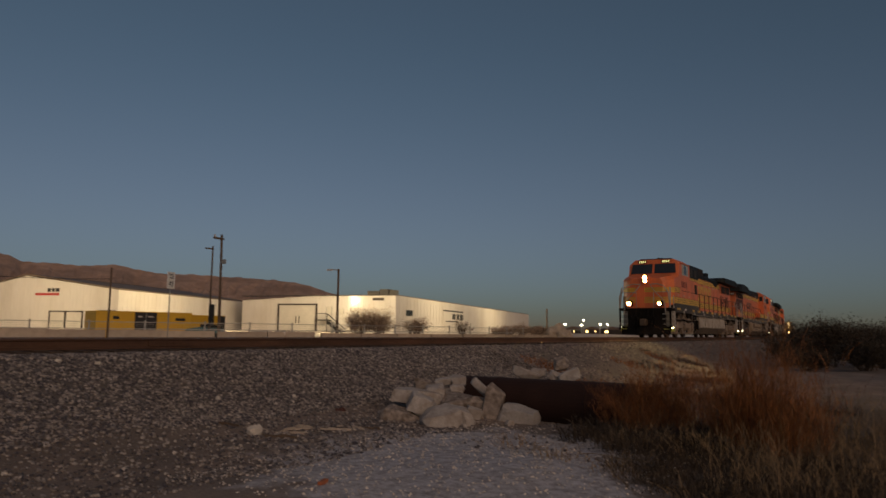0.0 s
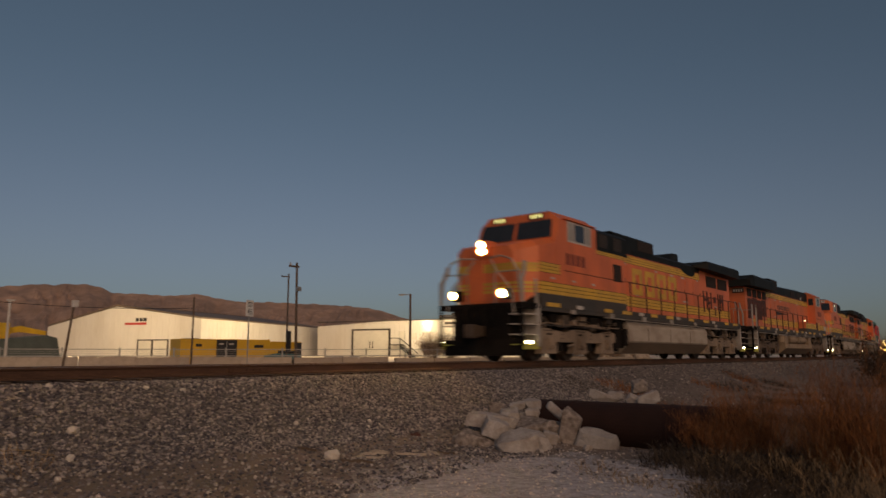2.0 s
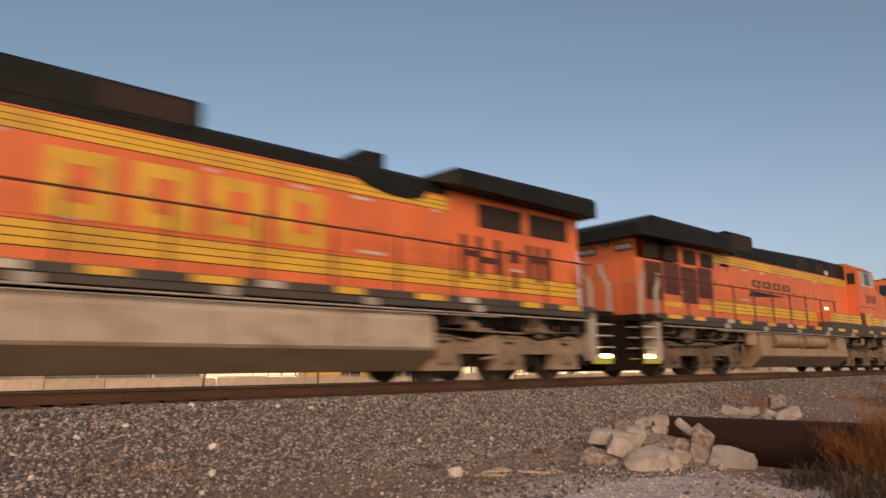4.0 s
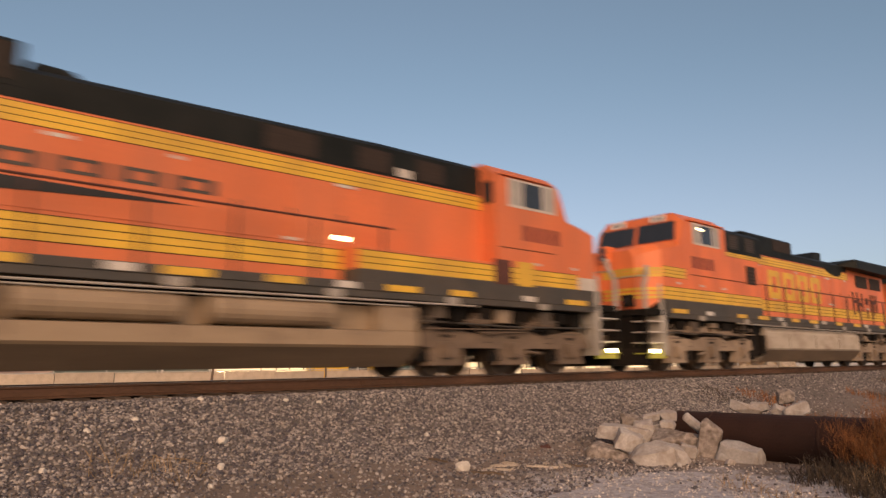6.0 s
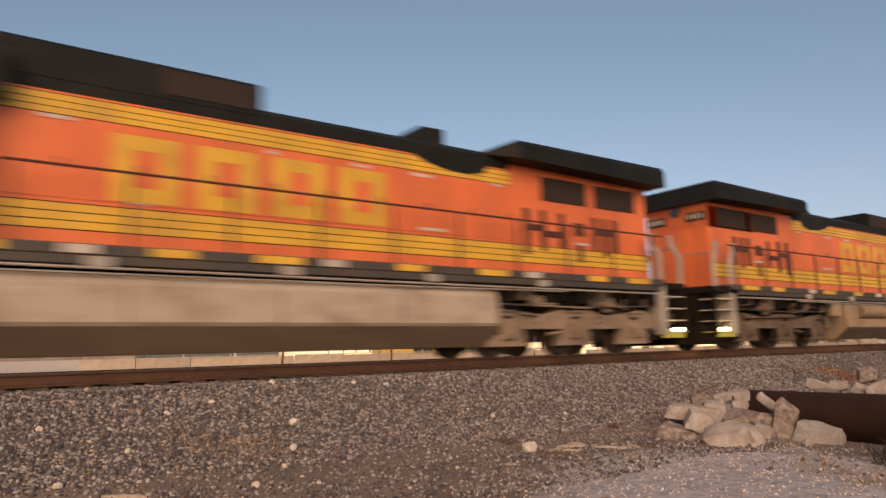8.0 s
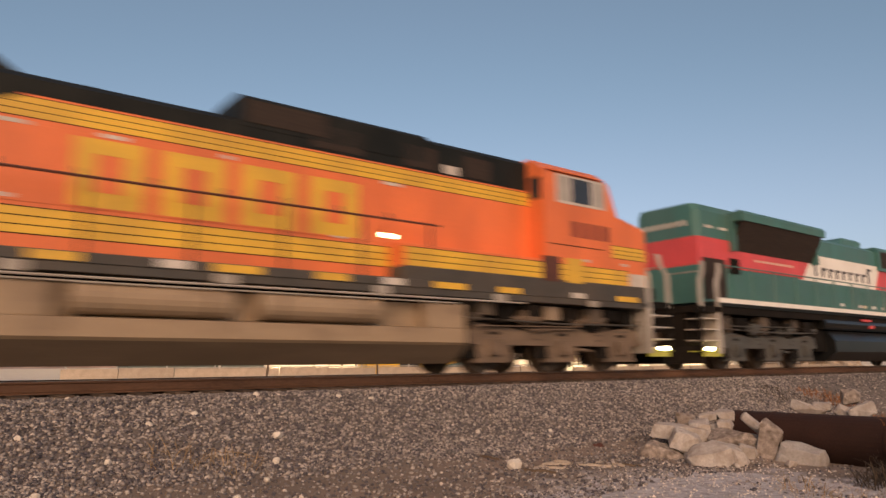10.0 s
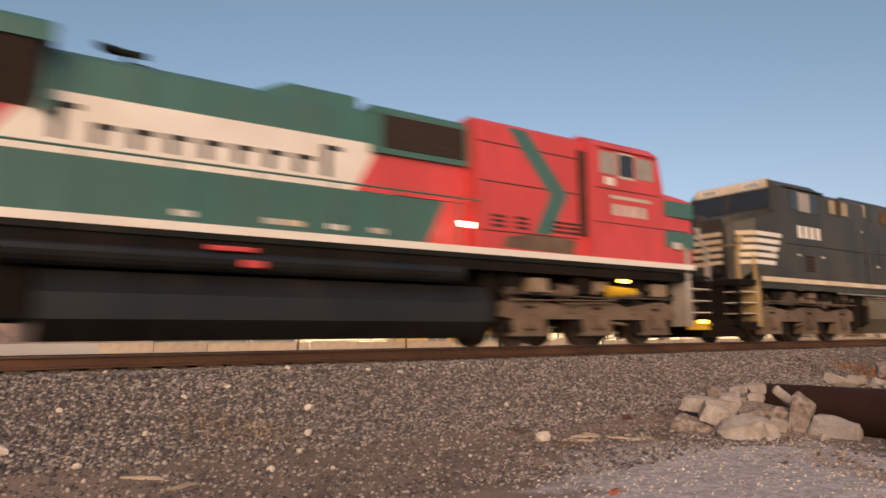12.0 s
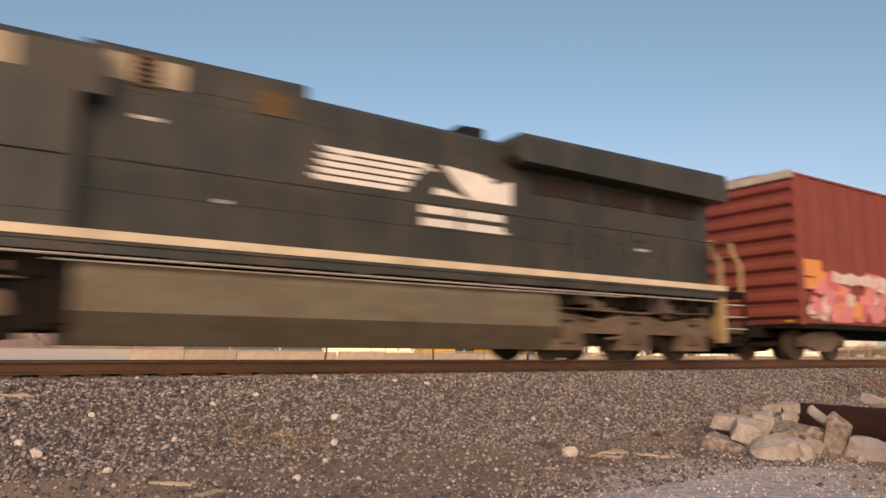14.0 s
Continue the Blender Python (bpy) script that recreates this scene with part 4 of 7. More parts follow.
    for s in (-1, 1):
        yy = sorted((s * 0.99, s * 1.022))
        if L["widedoors"]:
            for k in range(4):
                a = o + 16.75 + k * 0.98
                d = part("engine_room_door", box(a, a + 0.9, *yy, 2.2 if k % 2 else 2.42, 3.4 - 0.06 * (k % 2), bevel=0.012), L["reardoor"], hood, "dark maroon louvred door")
                for z in (2.62, 2.92, 3.22):
                    part("louvre_slat", box(a + 0.08, a + 0.8, *sorted((s * 1.022, s * 1.032)), z, z + 0.03), LOUVRE, d)
                if k % 2 == 0:
                    part("kick_plate", box(a - 0.02, a + 0.92, *sorted((s * 1.0, s * 1.016)), 2.04, 2.2), L["stripes"] or L["hood"], hood)
        else:
            for u, w, z0, z1 in ((16.95, 0.17, 2.2, 3.22), (17.42, 0.17, 2.3, 3.22), (18.0, 0.15, 2.4, 3.2), (18.45, 0.34, 2.72, 3.02), (18.55, 0.16, 2.1, 2.5), (19.05, 0.16, 2.4, 3.2), (19.38, 0.16, 2.3, 3.2), (19.72, 0.18, 2.4, 3.2)):
                part("hood_louvre", box(o + u, o + u + w, *yy, z0, z1, bevel=0.008), L["reardoor"], hood)
            for u0, u1, z in ((17.1, 17.45, 2.74), (17.55, 18.05, 2.62), (19.2, 19.75, 2.78)):
                part("hood_louvre", box(o + u0, o + u1, *sorted((s * 0.99, s * 1.016)), z, z + 0.14), L["reardoor"], hood)
        if L["soot"]:
            part("soot_stain", slab_profile([(o + 14.2, 4.02), (o + 14.45, 3.9), (o + 14.9, 3.8), (o + 15.5, 3.76), (o + 15.9, 3.84), (o + 16.05, 4.02)], *sorted((s * 1.0, s * 1.009))), BLACK, hood, "black soot stain under the exhaust")
        for k in range(10):
            part("roof_rivet_strip", box(o + 7.9 + k * 1.3, o + 7.93 + k * 1.3, *sorted((s * 0.985, s * 0.998)), 4.04, 4.24), L["roof"], hood)
    if L["stripes"]:
        banded(o + (L["cabend"] if narrow else 7.42), o + 16.6, 1.0, 3.68, 3.98, hood, L["stripes"])
        banded(o + (8.4 if narrow else 7.42), o + (16.7 if L["widedoors"] else 20.95), 1.0, 2.02, 2.4, hood, L["stripes"])
        banded(o + (2.2 if narrow else 1.52), o + (8.36 if narrow else 7.4), 1.5, 2.0, 2.36, root, L["stripes"])
        if not narrow:
            banded(o + L["cabend"], o + 7.4, 1.49, 3.58, 3.72, cabinet, L["stripes"], 2)
        if L["nosestripe"]:
            banded(o + 1.56, o + 2.72, 1.497, 2.64, 2.94, nose, L["stripes"])
            for z in (2.0, 2.12, 2.24, 2.62, 2.713, 2.806):
                part("nose_stripe", box(o + 0.965, o + 0.985, -0.94, 0.94, z, z + 0.08), L["stripes"], nose)
                for s in (-1, 1):
                    for (ua, ya), (ub, yb) in (((0.98, 0.95), (1.1, 1.15)), ((1.1, 1.15), (1.5, 1.495))):
                        part("nose_stripe", loft([[(o + ua, s * ya, z), (o + ua, s * ya, z + 0.08), (o + ua - 0.012, s * (ya + 0.012), z + 0.08), (o + ua - 0.012, s * (ya + 0.012), z)],
                                                  [(o + ub, s * yb, z), (o + ub, s * yb, z + 0.08), (o + ub - 0.012, s * (yb + 0.012), z + 0.08), (o + ub - 0.012, s * (yb + 0.012), z)]]), L["stripes"], nose)
        if L["bigmark"]:
            lettering(o + 9.05, o + 13.85, 2.49, 3.52, 1.012, hood, L["bigmark"])
        else:
            for s in (-1, 1):
                part("swoosh_mark", slab_profile([(o + 11.1, 2.83), (o + 14.0, 2.68), (o + 14.25, 2.7), (o + 14.1, 2.9)], *sorted((s * 1.012, s * 1.02))), SIGNBLACK, hood)
            lettering(o + 10.8, o + 14.1, 3.05, 3.3, 1.012, hood, SILL, 4)
    if L["longline"]:
        for s in (-1, 1):
            part("sill_stripe", box(o + 1.62, o + 20.95, *sorted((s * 1.526, s * 1.532)), 1.66, 1.79), L["longline"], root)
    # radiator section
    r0, wz = L["radiator"], L["wing"]
    part("radiator_house", body(sh([(r0 + 0.6, 1.0, 3.4, 4.1, 4.4, 0.9), (r0 + 1.2, 1.0, 3.4, 4.1, 4.45, 1.0), (21.0, 1.0, 3.4, 4.1, 4.45, 1.0)])), L["hood"], root)
    wing = [(r0, 0.95 if L["taper"] > 0.3 else 1.48, wz + 0.18, 4.32, 4.36, 0.9), (r0 + L["taper"], 1.5, wz + 0.06, 4.46, 4.56, 1.42)]
    wing += [(20.75, 1.5, wz, 4.48, 4.6, 1.42), (21.3, 1.42, wz + 0.02, 4.22, 4.34, 1.15)] if L["widedoors"] else [(21.2, 1.5, wz, 4.48, 4.6, 1.42)]
    part("radiator_wing", body(sh(wing)), L["roof"], root, "overhanging radiator roof")
    for s in (-1, 1):
        w = (20.85 - r0 - L["screenat"]) / L["screens"]
        for k in range(L["screens"]):
            a = r0 + L["screenat"] + k * w
            part("radiator_screen", box(o + a, o + a + w - 0.3, *sorted((s * 0.99, s * 1.03)), 3.45, min(wz - 0.06, 3.98)), SCREEN, hood)
        rng = random.Random(17)
        for k in range(9):
            a, z = rng.uniform(7.8, 20.0), rng.choice((2.46, 2.5, 3.56, 3.6))
            part("data_plate", box(o + a, o + a + rng.uniform(0.15, 0.45), *sorted((s * 1.012, s * 1.018)), z, z + 0.06), L["plate"], hood)
        for k in range(2 if narrow else 3):
            part("cab_plate", box(o + 2.2 + k * 1.3, o + 2.4 + k * 1.3, *sorted((s * 1.5, s * 1.508)), 2.46, 2.52), L["plate"], cab)
        for k in range(10):
            part("handrail_post", tube((o + 7.8 + k * 1.42, s * 1.48, 1.75), (o + 7.8 + k * 1.42, s * 1.48, 2.82), 0.026, 6), L["post"], root)
        part("handrail", tube((o + 7.6, s * 1.48, 2.82), (o + 20.9, s * 1.48, 2.82), 0.022, 6), L["post"], root)
    part("rear_door", box(o + 21.0, o + 21.03, -0.4, 0.4, 1.78, 3.4, bevel=0.01), L["hood"], hood)
    for s in (-1, 1):
        b = part("rear_number_board", box(o + 21.0, o + 21.03, *sorted((s * 0.35, s * 0.95)), 3.62, 3.86), SCREEN, hood)
        for k in range(4):
            part("bar", box(o + 21.03, o + 21.036, *sorted((s * (0.41 + k * 0.13), s * (0.48 + k * 0.13))), 3.67, 3.81), PALE, b)
    part("rear_headlight", tube((o + 21.0, 0, 3.95), (o + 21.06, 0, 3.95), 0.14, 12), GLASS, hood)
    if L["whitestripes"]:
        for k in range(5):
            z = 2.12 + k * 0.2
            for s in (-1, 1):
                part("nose_stripe", slab_profile([(o + 1.52, z), (o + 2.35 + k * 0.09, z), (o + 2.39 + k * 0.09, z + 0.12), (o + 1.52, z + 0.12)], *sorted((s * 1.494, s * 1.502))), WHITE, nose)
                part("nose_stripe", loft([[(o + 1.1, s * 1.15, z), (o + 1.1, s * 1.15, z + 0.12), (o + 1.085, s * 1.165, z + 0.12), (o + 1.085, s * 1.165, z)],
                                          [(o + 1.5, s * 1.49, z), (o + 1.5, s * 1.49, z + 0.12), (o + 1.485, s * 1.505, z + 0.12), (o + 1.485, s * 1.505, z)]]), CREAM, nose)
            part("nose_stripe", box(o + 0.965, o + 0.985, -0.8, 0.8, z, z + 0.12), CREAM, nose)
        part("cab_brow", loft([[(o + 2.66, -1.2, 4.44), (o + 2.66, 1.2, 4.44), (o + 2.7, 1.2, 4.44), (o + 2.7, -1.2, 4.44)], [(o + 2.74, -1.15, 4.72), (o + 2.74, 1.15, 4.72), (o + 3.2, 1.1, 4.76), (o + 3.2, -1.1, 4.76)]]), CREAM, cab)
        for s in (-1, 1):
            yy = sorted((s * 1.012, s * 1.02))
            for k in range(5):
                part("logo_bar", slab_profile([(o + 10.95 + 0.05 * k, 3.08 + k * 0.13), (o + 13.05 - 0.12 * (4 - k), 3.08 + k * 0.13), (o + 13.1 - 0.12 * (4 - k), 3.17 + k * 0.13), (o + 10.8 + 0.05 * k, 3.17 + k * 0.13)], *yy), WHITE, hood)
            part("logo_block", slab_profile([(o + 13.2, 3.12), (o + 14.0, 3.12), (o + 13.6, 3.22), (o + 13.25, 3.26)], *yy), WHITE, hood)
            part("logo_block", slab_profile([(o + 14.05, 3.12), (o + 15.0, 3.12), (o + 15.0, 3.62), (o + 14.6, 3.5), (o + 14.3, 3.66), (o + 13.4, 3.72), (o + 13.7, 3.4)], *yy), WHITE, hood)
            for z in (2.5, 2.74):
                part("logo_bar", box(o + 12.95, o + 14.8, *yy, z, z + 0.15), WHITE, hood)
    return root


LONG = 1.05     # the vehicles' true length over the plan's


def lengthened(root):
    """Draws a vehicle out along its length; the wheels stay round."""
    for ob in root.children_recursive:
        if "spin" in ob:
            ob.location.x *= LONG
            continue
        co = np.empty(len(ob.data.vertices) * 3, np.float32)
        ob.data.vertices.foreach_get("co", co)
        co[0::3] *= LONG
        ob.data.vertices.foreach_set("co", co)
        ob.data.update()
    return root


def U_pairs(o, pairs):
    return [(a + o, b + o) for a, b in pairs]


def merge_boxes(rows):
    bm = bmesh.new()
    for r in rows:
        box(*r, bm)
    return bm


def sd_engine(label):
    """A six-axle engine with flared radiators; front towards -x, 22.6 m between couplers. Stations count from the rear."""
    root = thing("locomotive", label, "locomotive", "locomotives of the train")
    o = -11.3
    V = lambda v: 11.3 - v      # distance from the rear coupler
    X = lambda a, b: sorted((V(a), V(b)))
    part("underframe", box(*X(1.3, 21.3), -0.8, 0.8, 0.9, 1.5), UNDER, root)
    part("walkway", box(*X(1.5, 21.4), -1.5, 1.5, 1.7, 1.84, bevel=0.01), BLACK, root)
    part("side_sill", box(*X(1.5, 21.2), -1.46, 1.46, 1.5, 1.7), UNDER, root)
    for s in (-1, 1):
        part("sill_stripe", box(*X(1.5, 21.4), *sorted((s * 1.5, s * 1.512)), 1.8, 1.93), WHITE, root)
        part("air_reservoir", tube((V(7.4), s * 1.3, 1.42), (V(14.6), s * 1.3, 1.42), 0.2, 16), GLOSSBLACK, root)
        for k in range(8):
            part("underfloor_box", box(*X(1.9 + k * 0.62, 2.35 + k * 0.62), *sorted((s * 1.0, s * (1.28 + 0.08 * (k % 2)))), 1.12, 1.5 - 0.08 * (k % 3), bevel=0.02), (TRUCK_DARK, UNDER, UNDER)[k % 3], root)
            part("underfloor_box", box(*X(15.7 + k * 0.62, 16.15 + k * 0.62), *sorted((s * 1.0, s * (1.28 + 0.08 * (k % 2)))), 1.12, 1.5 - 0.08 * (k % 3), bevel=0.02), (UNDER, TRUCK, YELLOWPAINT if k == 4 else UNDER)[k % 3], root)
        part("truck_lamp", box(*X(18.8, 19.15), *sorted((s * 1.38, s * 1.42)), 1.4, 1.48, bevel=0.02), AMBER, root, "glowing amber lamp over the truck")
        part("truck_lamp_case", tube((V(18.5), s * 1.3, 1.2), (V(19.4), s * 1.3, 1.2), 0.14, 12, 0.1), YELLOWPAINT, root)
    part("fuel_tank", loft([[(V(u), -1.28, 1.18), (V(u), -1.5, 0.86), (V(u), -1.5, 0.5), (V(u), -1.15, 0.2), (V(u), 1.15, 0.2), (V(u), 1.5, 0.5), (V(u), 1.5, 0.86), (V(u), 1.28, 1.18)] for u in (7.9, 15.2)]), GLOSSBLACK, root, "black fuel tank")
    for a, b in ((7.15, 7.9), (15.2, 15.6)):
        part("equipment_box", box(*X(a, b), -1.2, 1.2, 0.5, 1.5, bevel=0.03), UNDER, root)
    truck(sorted([V(2.5), V(4.4), V(6.3)]), root, TRUCK_GREY)
    truck(sorted([V(16.3), V(18.2), V(20.1)]), root, TRUCK_BROWN)
    end_gear(11.3, -1, root, PALE, GREYRAIL)
    end_gear(-11.3, 1, root, PALE, GREYRAIL, light_mat=AMBER, box_paint=YELLOWPAINT)
    # long hood: green below, a red band, green roof
    st = lambda rows: body([(V(r[0]), *r[1:]) for r in rows])
    part("hood_lower", box(*X(1.4, 15.0), -1.0, 1.0, 1.84, 2.9, bevel=0.01), GREEN, root, "dark green lower hood")
    part("hood_band", box(*X(1.4, 6.95), -1.02, 1.02, 2.9, 3.72, bevel=0.01), RED, root, "red painted hood band")
    part("hood_top", st([(1.4, 0.9, 3.72, 4.48, 4.68, 0.8), (1.6, 1.02, 3.72, 4.48, 4.68, 0.92), (7.9, 1.02, 3.72, 4.48, 4.68, 0.92)]), GREEN, root)
    part("hood_white", st([(6.95, 1.005, 2.85, 3.76, 3.78, 0.99), (13.4, 1.005, 2.85, 3.76, 3.78, 0.99)]), WHITE, root, "white painted hood panel")
    part("hood_roof", st([(7.9, 1.0, 3.76, 4.3, 4.44, 0.8), (15.2, 1.0, 3.76, 4.3, 4.44, 0.8)]), GREEN, root)
    for s in (-1, 1):
        part("red_wedge", slab_profile([(V(7.15), 2.86), (V(6.95), 2.86), (V(6.95), 3.62), (V(7.7), 3.62)], *sorted((s * 1.0, s * 1.024))), RED, root)
        part("red_wedge", slab_profile([(V(12.6), 2.86), (V(15.0), 2.86), (V(15.0), 3.77), (V(13.1), 3.77)], *sorted((s * 1.0, s * 1.024))), RED, root)
        part("red_wedge", slab_profile([(V(14.0), 1.86), (V(15.0), 1.86), (V(15.0), 2.85), (V(14.5), 2.85)], *sorted((s * 1.0, s * 1.012))), RED, root)
        for k in range(9):     # the painted name, as plain bars
            z1 = 3.6 if k in (0, 8) else 3.36
            part("painted_bar", box(*X(8.0 + k * 0.5, 8.13 + k * 0.5), *sorted((s * 1.005, s * 1.012)), 3.06 - 0.002 * k, z1), SIGNBLACK, root)
            part("painted_bar", box(*X(8.0 + k * 0.5, 8.34 + k * 0.5), *sorted((s * 1.006, s * 1.014)), z1 - 0.08, z1 + 0.006), SIGNBLACK, root)
        for k, u in enumerate((9.6, 11.0, 11.35, 12.1, 12.9)):
            part("data_plate", box(*X(u, u + 0.3), *sorted((s * 1.014, s * 1.022)), 2.1, 2.2), (WHITE, PALE, CREAM)[k % 3], root)
        part("fuel_filler", box(*X(10.5, 10.85), *sorted((s * 1.46, s * 1.53)), 1.3, 1.42, bevel=0.02), RED, root, "red filler cap box")
        part("filler_shelf", box(*X(10.0, 10.7), *sorted((s * 1.46, s * 1.53)), 1.54, 1.62, bevel=0.02), RED, root)
        # dark recess drawn as a flat panel; its depth is only in the colour
        part("hood_grille", box(*X(1.6, 2.7), *sorted((s * 1.0, s * 1.03)), 1.95, 3.12), SCREEN, root)
        part("hood_recess", box(*X(2.9, 3.4), *sorted((s * 1.02, s * 1.05)), 2.75, 3.2, bevel=0.02), UNDER, root)
        for k in range(9):
            part("hood_door", box(*X(3.0 + k * 1.2, 4.1 + k * 1.2), *sorted((s * 0.99, s * 1.014)), 1.95, 2.75, bevel=0.006), GREEN, root)
        for k in range(9):
            part("painted_bar", box(*X(4.3 + k * 0.26, 4.46 + k * 0.26), *sorted((s * 1.02, s * 1.027)), 3.2, 3.27), CREAM, root)
        for k in range(2):
            part("roof_plate", box(*X(1.8 + k * 0.7, 2.2 + k * 0.7), *sorted((s * 1.02, s * 1.027)), 4.0, 4.08), PALE, root)
        part("flare_screen", loft([[(V(u), s * 1.03, 3.45), (V(u), s * 1.46, 4.3), (V(u), s * 1.38, 4.32), (V(u), s * 0.95, 3.47)] for u in (3.1, 7.8)]), SCREEN, root, "dark slanted radiator screen")
        part("flare_roof", loft([[(V(u), s * 0.8, 4.5), (V(u), s * 1.4, 4.6), (V(u), s * 1.5, 4.5), (V(u), s * 1.48, 4.28), (V(u), s * 0.85, 4.3)] for u in (3.0, 7.95)]), GREEN, root)
        for u in (2.98, 7.85):
            part("flare_cheek", slab_profile([(V(u), 3.4), (V(u + 0.12), 3.4), (V(u + 0.12), 4.5), (V(u), 4.5)], *sorted((s * 0.95, s * 1.2))), GREEN, root)
        for k in range(11):
            part("handrail_post", tube((V(2.0 + k * 1.25), s * 1.47, 1.84), (V(2.0 + k * 1.25), s * 1.47, 2.85), 0.024, 6), GREEN, root)
        part("handrail", tube((V(1.9), s * 1.47, 2.85), (V(15.0), s * 1.47, 2.85), 0.02, 6), GREEN, root)
        part("rail_lamp", box(*X(14.5, 14.8), *sorted((s * 1.47, s * 1.5)), 2.3, 2.4), CABLIGHT, root, "glowing walkway lamp")
    for k in range(8):
        part("number_bar", box(*X(1.38, 1.4), -0.8 + k * 0.2, -0.68 + k * 0.2, 4.05, 4.2), PALE, root)
    part("roof_horn", pipe_run([(V(9.0), 0.5, 4.4), (V(9.0), 0.5, 4.72), (V(8.6), 0.5, 4.76), (V(8.75), 0.3, 4.78), (V(9.3), 0.4, 4.76)], 0.06, 8), BLACK, root)
    part("roof_fan", tube((V(9.2), 0, 4.4), (V(9.2), 0, 4.62), 0.4, 20), BLACK, root)
    part("exhaust_duct", st([(10.9, 0.5, 4.28, 4.5, 4.52, 0.4), (11.6, 0.5, 4.28, 4.76, 4.84, 0.4), (12.9, 0.5, 4.28, 4.76, 4.84, 0.4)]), GREEN, root)
    # inertial filter, electrical cabinet, cab, nose
    vent = part("filter_house", st([(12.9, 1.1, 3.6, 4.4, 4.52, 1.0), (15.0, 1.1, 3.6, 4.4, 4.52, 1.0)]), GREEN, root)
    mid = part("electrical_cabinet", st([(15.0, 1.35, 1.84, 4.5, 4.62, 1.2), (17.9, 1.35, 1.84, 4.5, 4.62, 1.2)]), RED, root)
    cab = part("cab", st([(17.9, 1.5, 1.93, 4.48, 4.7, 1.25), (20.2, 1.5, 1.93, 4.5, 4.7, 1.25), (20.35, 1.5, 1.93, 3.7, 3.72, 1.4)]), RED, root, "bright red cab")
    nose = part("nose", st([(20.2, 1.495, 1.93, 3.55, 3.68, 1.35), (21.45, 1.42, 1.93, 3.52, 3.64, 1.2), (21.7, 0.9, 1.93, 3.4, 3.5, 0.8)]), RED, root)
    side_windows(cab, [tuple(X(18.25, 18.75)), tuple(X(18.85, 19.35)), tuple(X(19.45, 20.0))], 1.5, 3.85, 4.36, PALE)
    for s in (-1, 1):
        part("filter_screen", box(*X(13.1, 14.9), *sorted((s * 1.08, s * 1.12)), 3.72, 4.34), SCREEN, vent)
        yy = sorted((s * 1.35, s * 1.358))
        part("green_chevron", slab_profile([(V(15.8), 4.5), (V(16.3), 4.5), (V(17.4), 3.25), (V(16.9), 2.35), (V(16.45), 2.35), (V(16.9), 3.2)], *yy), GREEN, mid)
        for a in (15.35, 15.95, 16.95, 17.35):
            for k in range(3):
                part("louvre_slat", box(*X(a, a + 0.34), *sorted((s * 1.35, s * 1.365)), 2.4 + 0.1 * k, 2.45 + 0.1 * k), LOUVRE, mid)
        for z in (2.3, 3.3):
            part("seam", box(*X(15.1, 17.7), *sorted((s * 1.35, s * 1.356)), z, z + 0.025), LOUVRE, mid)
        part("seam", box(*X(15.05, 17.7), *sorted((s * 1.35, s * 1.356)), 4.1, 4.125), LOUVRE, mid)
        part("seam", box(*X(18.1, 20.2), *sorted((s * 1.5, s * 1.506)), 3.5, 3.525), LOUVRE, cab)
        part("seam", box(*X(18.0, 21.2), *sorted((s * 1.495, s * 1.504)), 2.72, 2.74), LOUVRE, cab)
        part("worn_patch", slab_profile([(V(15.6), 2.0), (V(17.5), 1.96), (V(17.6), 2.26), (V(16.6), 2.34), (V(15.7), 2.22)], *sorted((s * 1.35, s * 1.354))), TRUCK_BROWN, mid, "brown worn patch in the red paint")
        part("cab_doorway", box(*X(17.72, 18.02), *sorted((s * 1.3, s * 1.42)), 2.4, 4.3), LOUVRE, mid)
        for z in (2.33, 3.08):
            part("green_band", box(*X(20.36, 21.44), *sorted((s * 1.41, s * 1.5)), z, z + 0.38), GREEN, nose)
        part("nose_plate", box(*X(20.6, 20.95), *sorted((s * 1.5, s * 1.506)), 2.28, 2.45), PALE, nose)
        for k in range(4):
            part("number_bar", box(*X(18.6 + k * 0.3, 18.82 + k * 0.3), *sorted((s * 1.5, s * 1.507)), 2.92, 3.18), PALE, cab)
        part("name_bar", box(*X(18.55, 19.9), *sorted((s * 1.5, s * 1.507)), 3.3, 3.38), PALE, cab)
        part("cab_plate", box(*X(18.4, 18.7), *sorted((s * 1.5, s * 1.51)), 3.6, 3.78), WHITE, cab)
    part("windshield", box(*X(20.2, 20.3), -1.2, 1.2, 3.85, 4.35), GLASS, cab, "dark windshield")
    part("cab_visor", box(*X(18.2, 20.1), -1.56, 1.56, 4.44, 4.47), RED, cab)
    return root


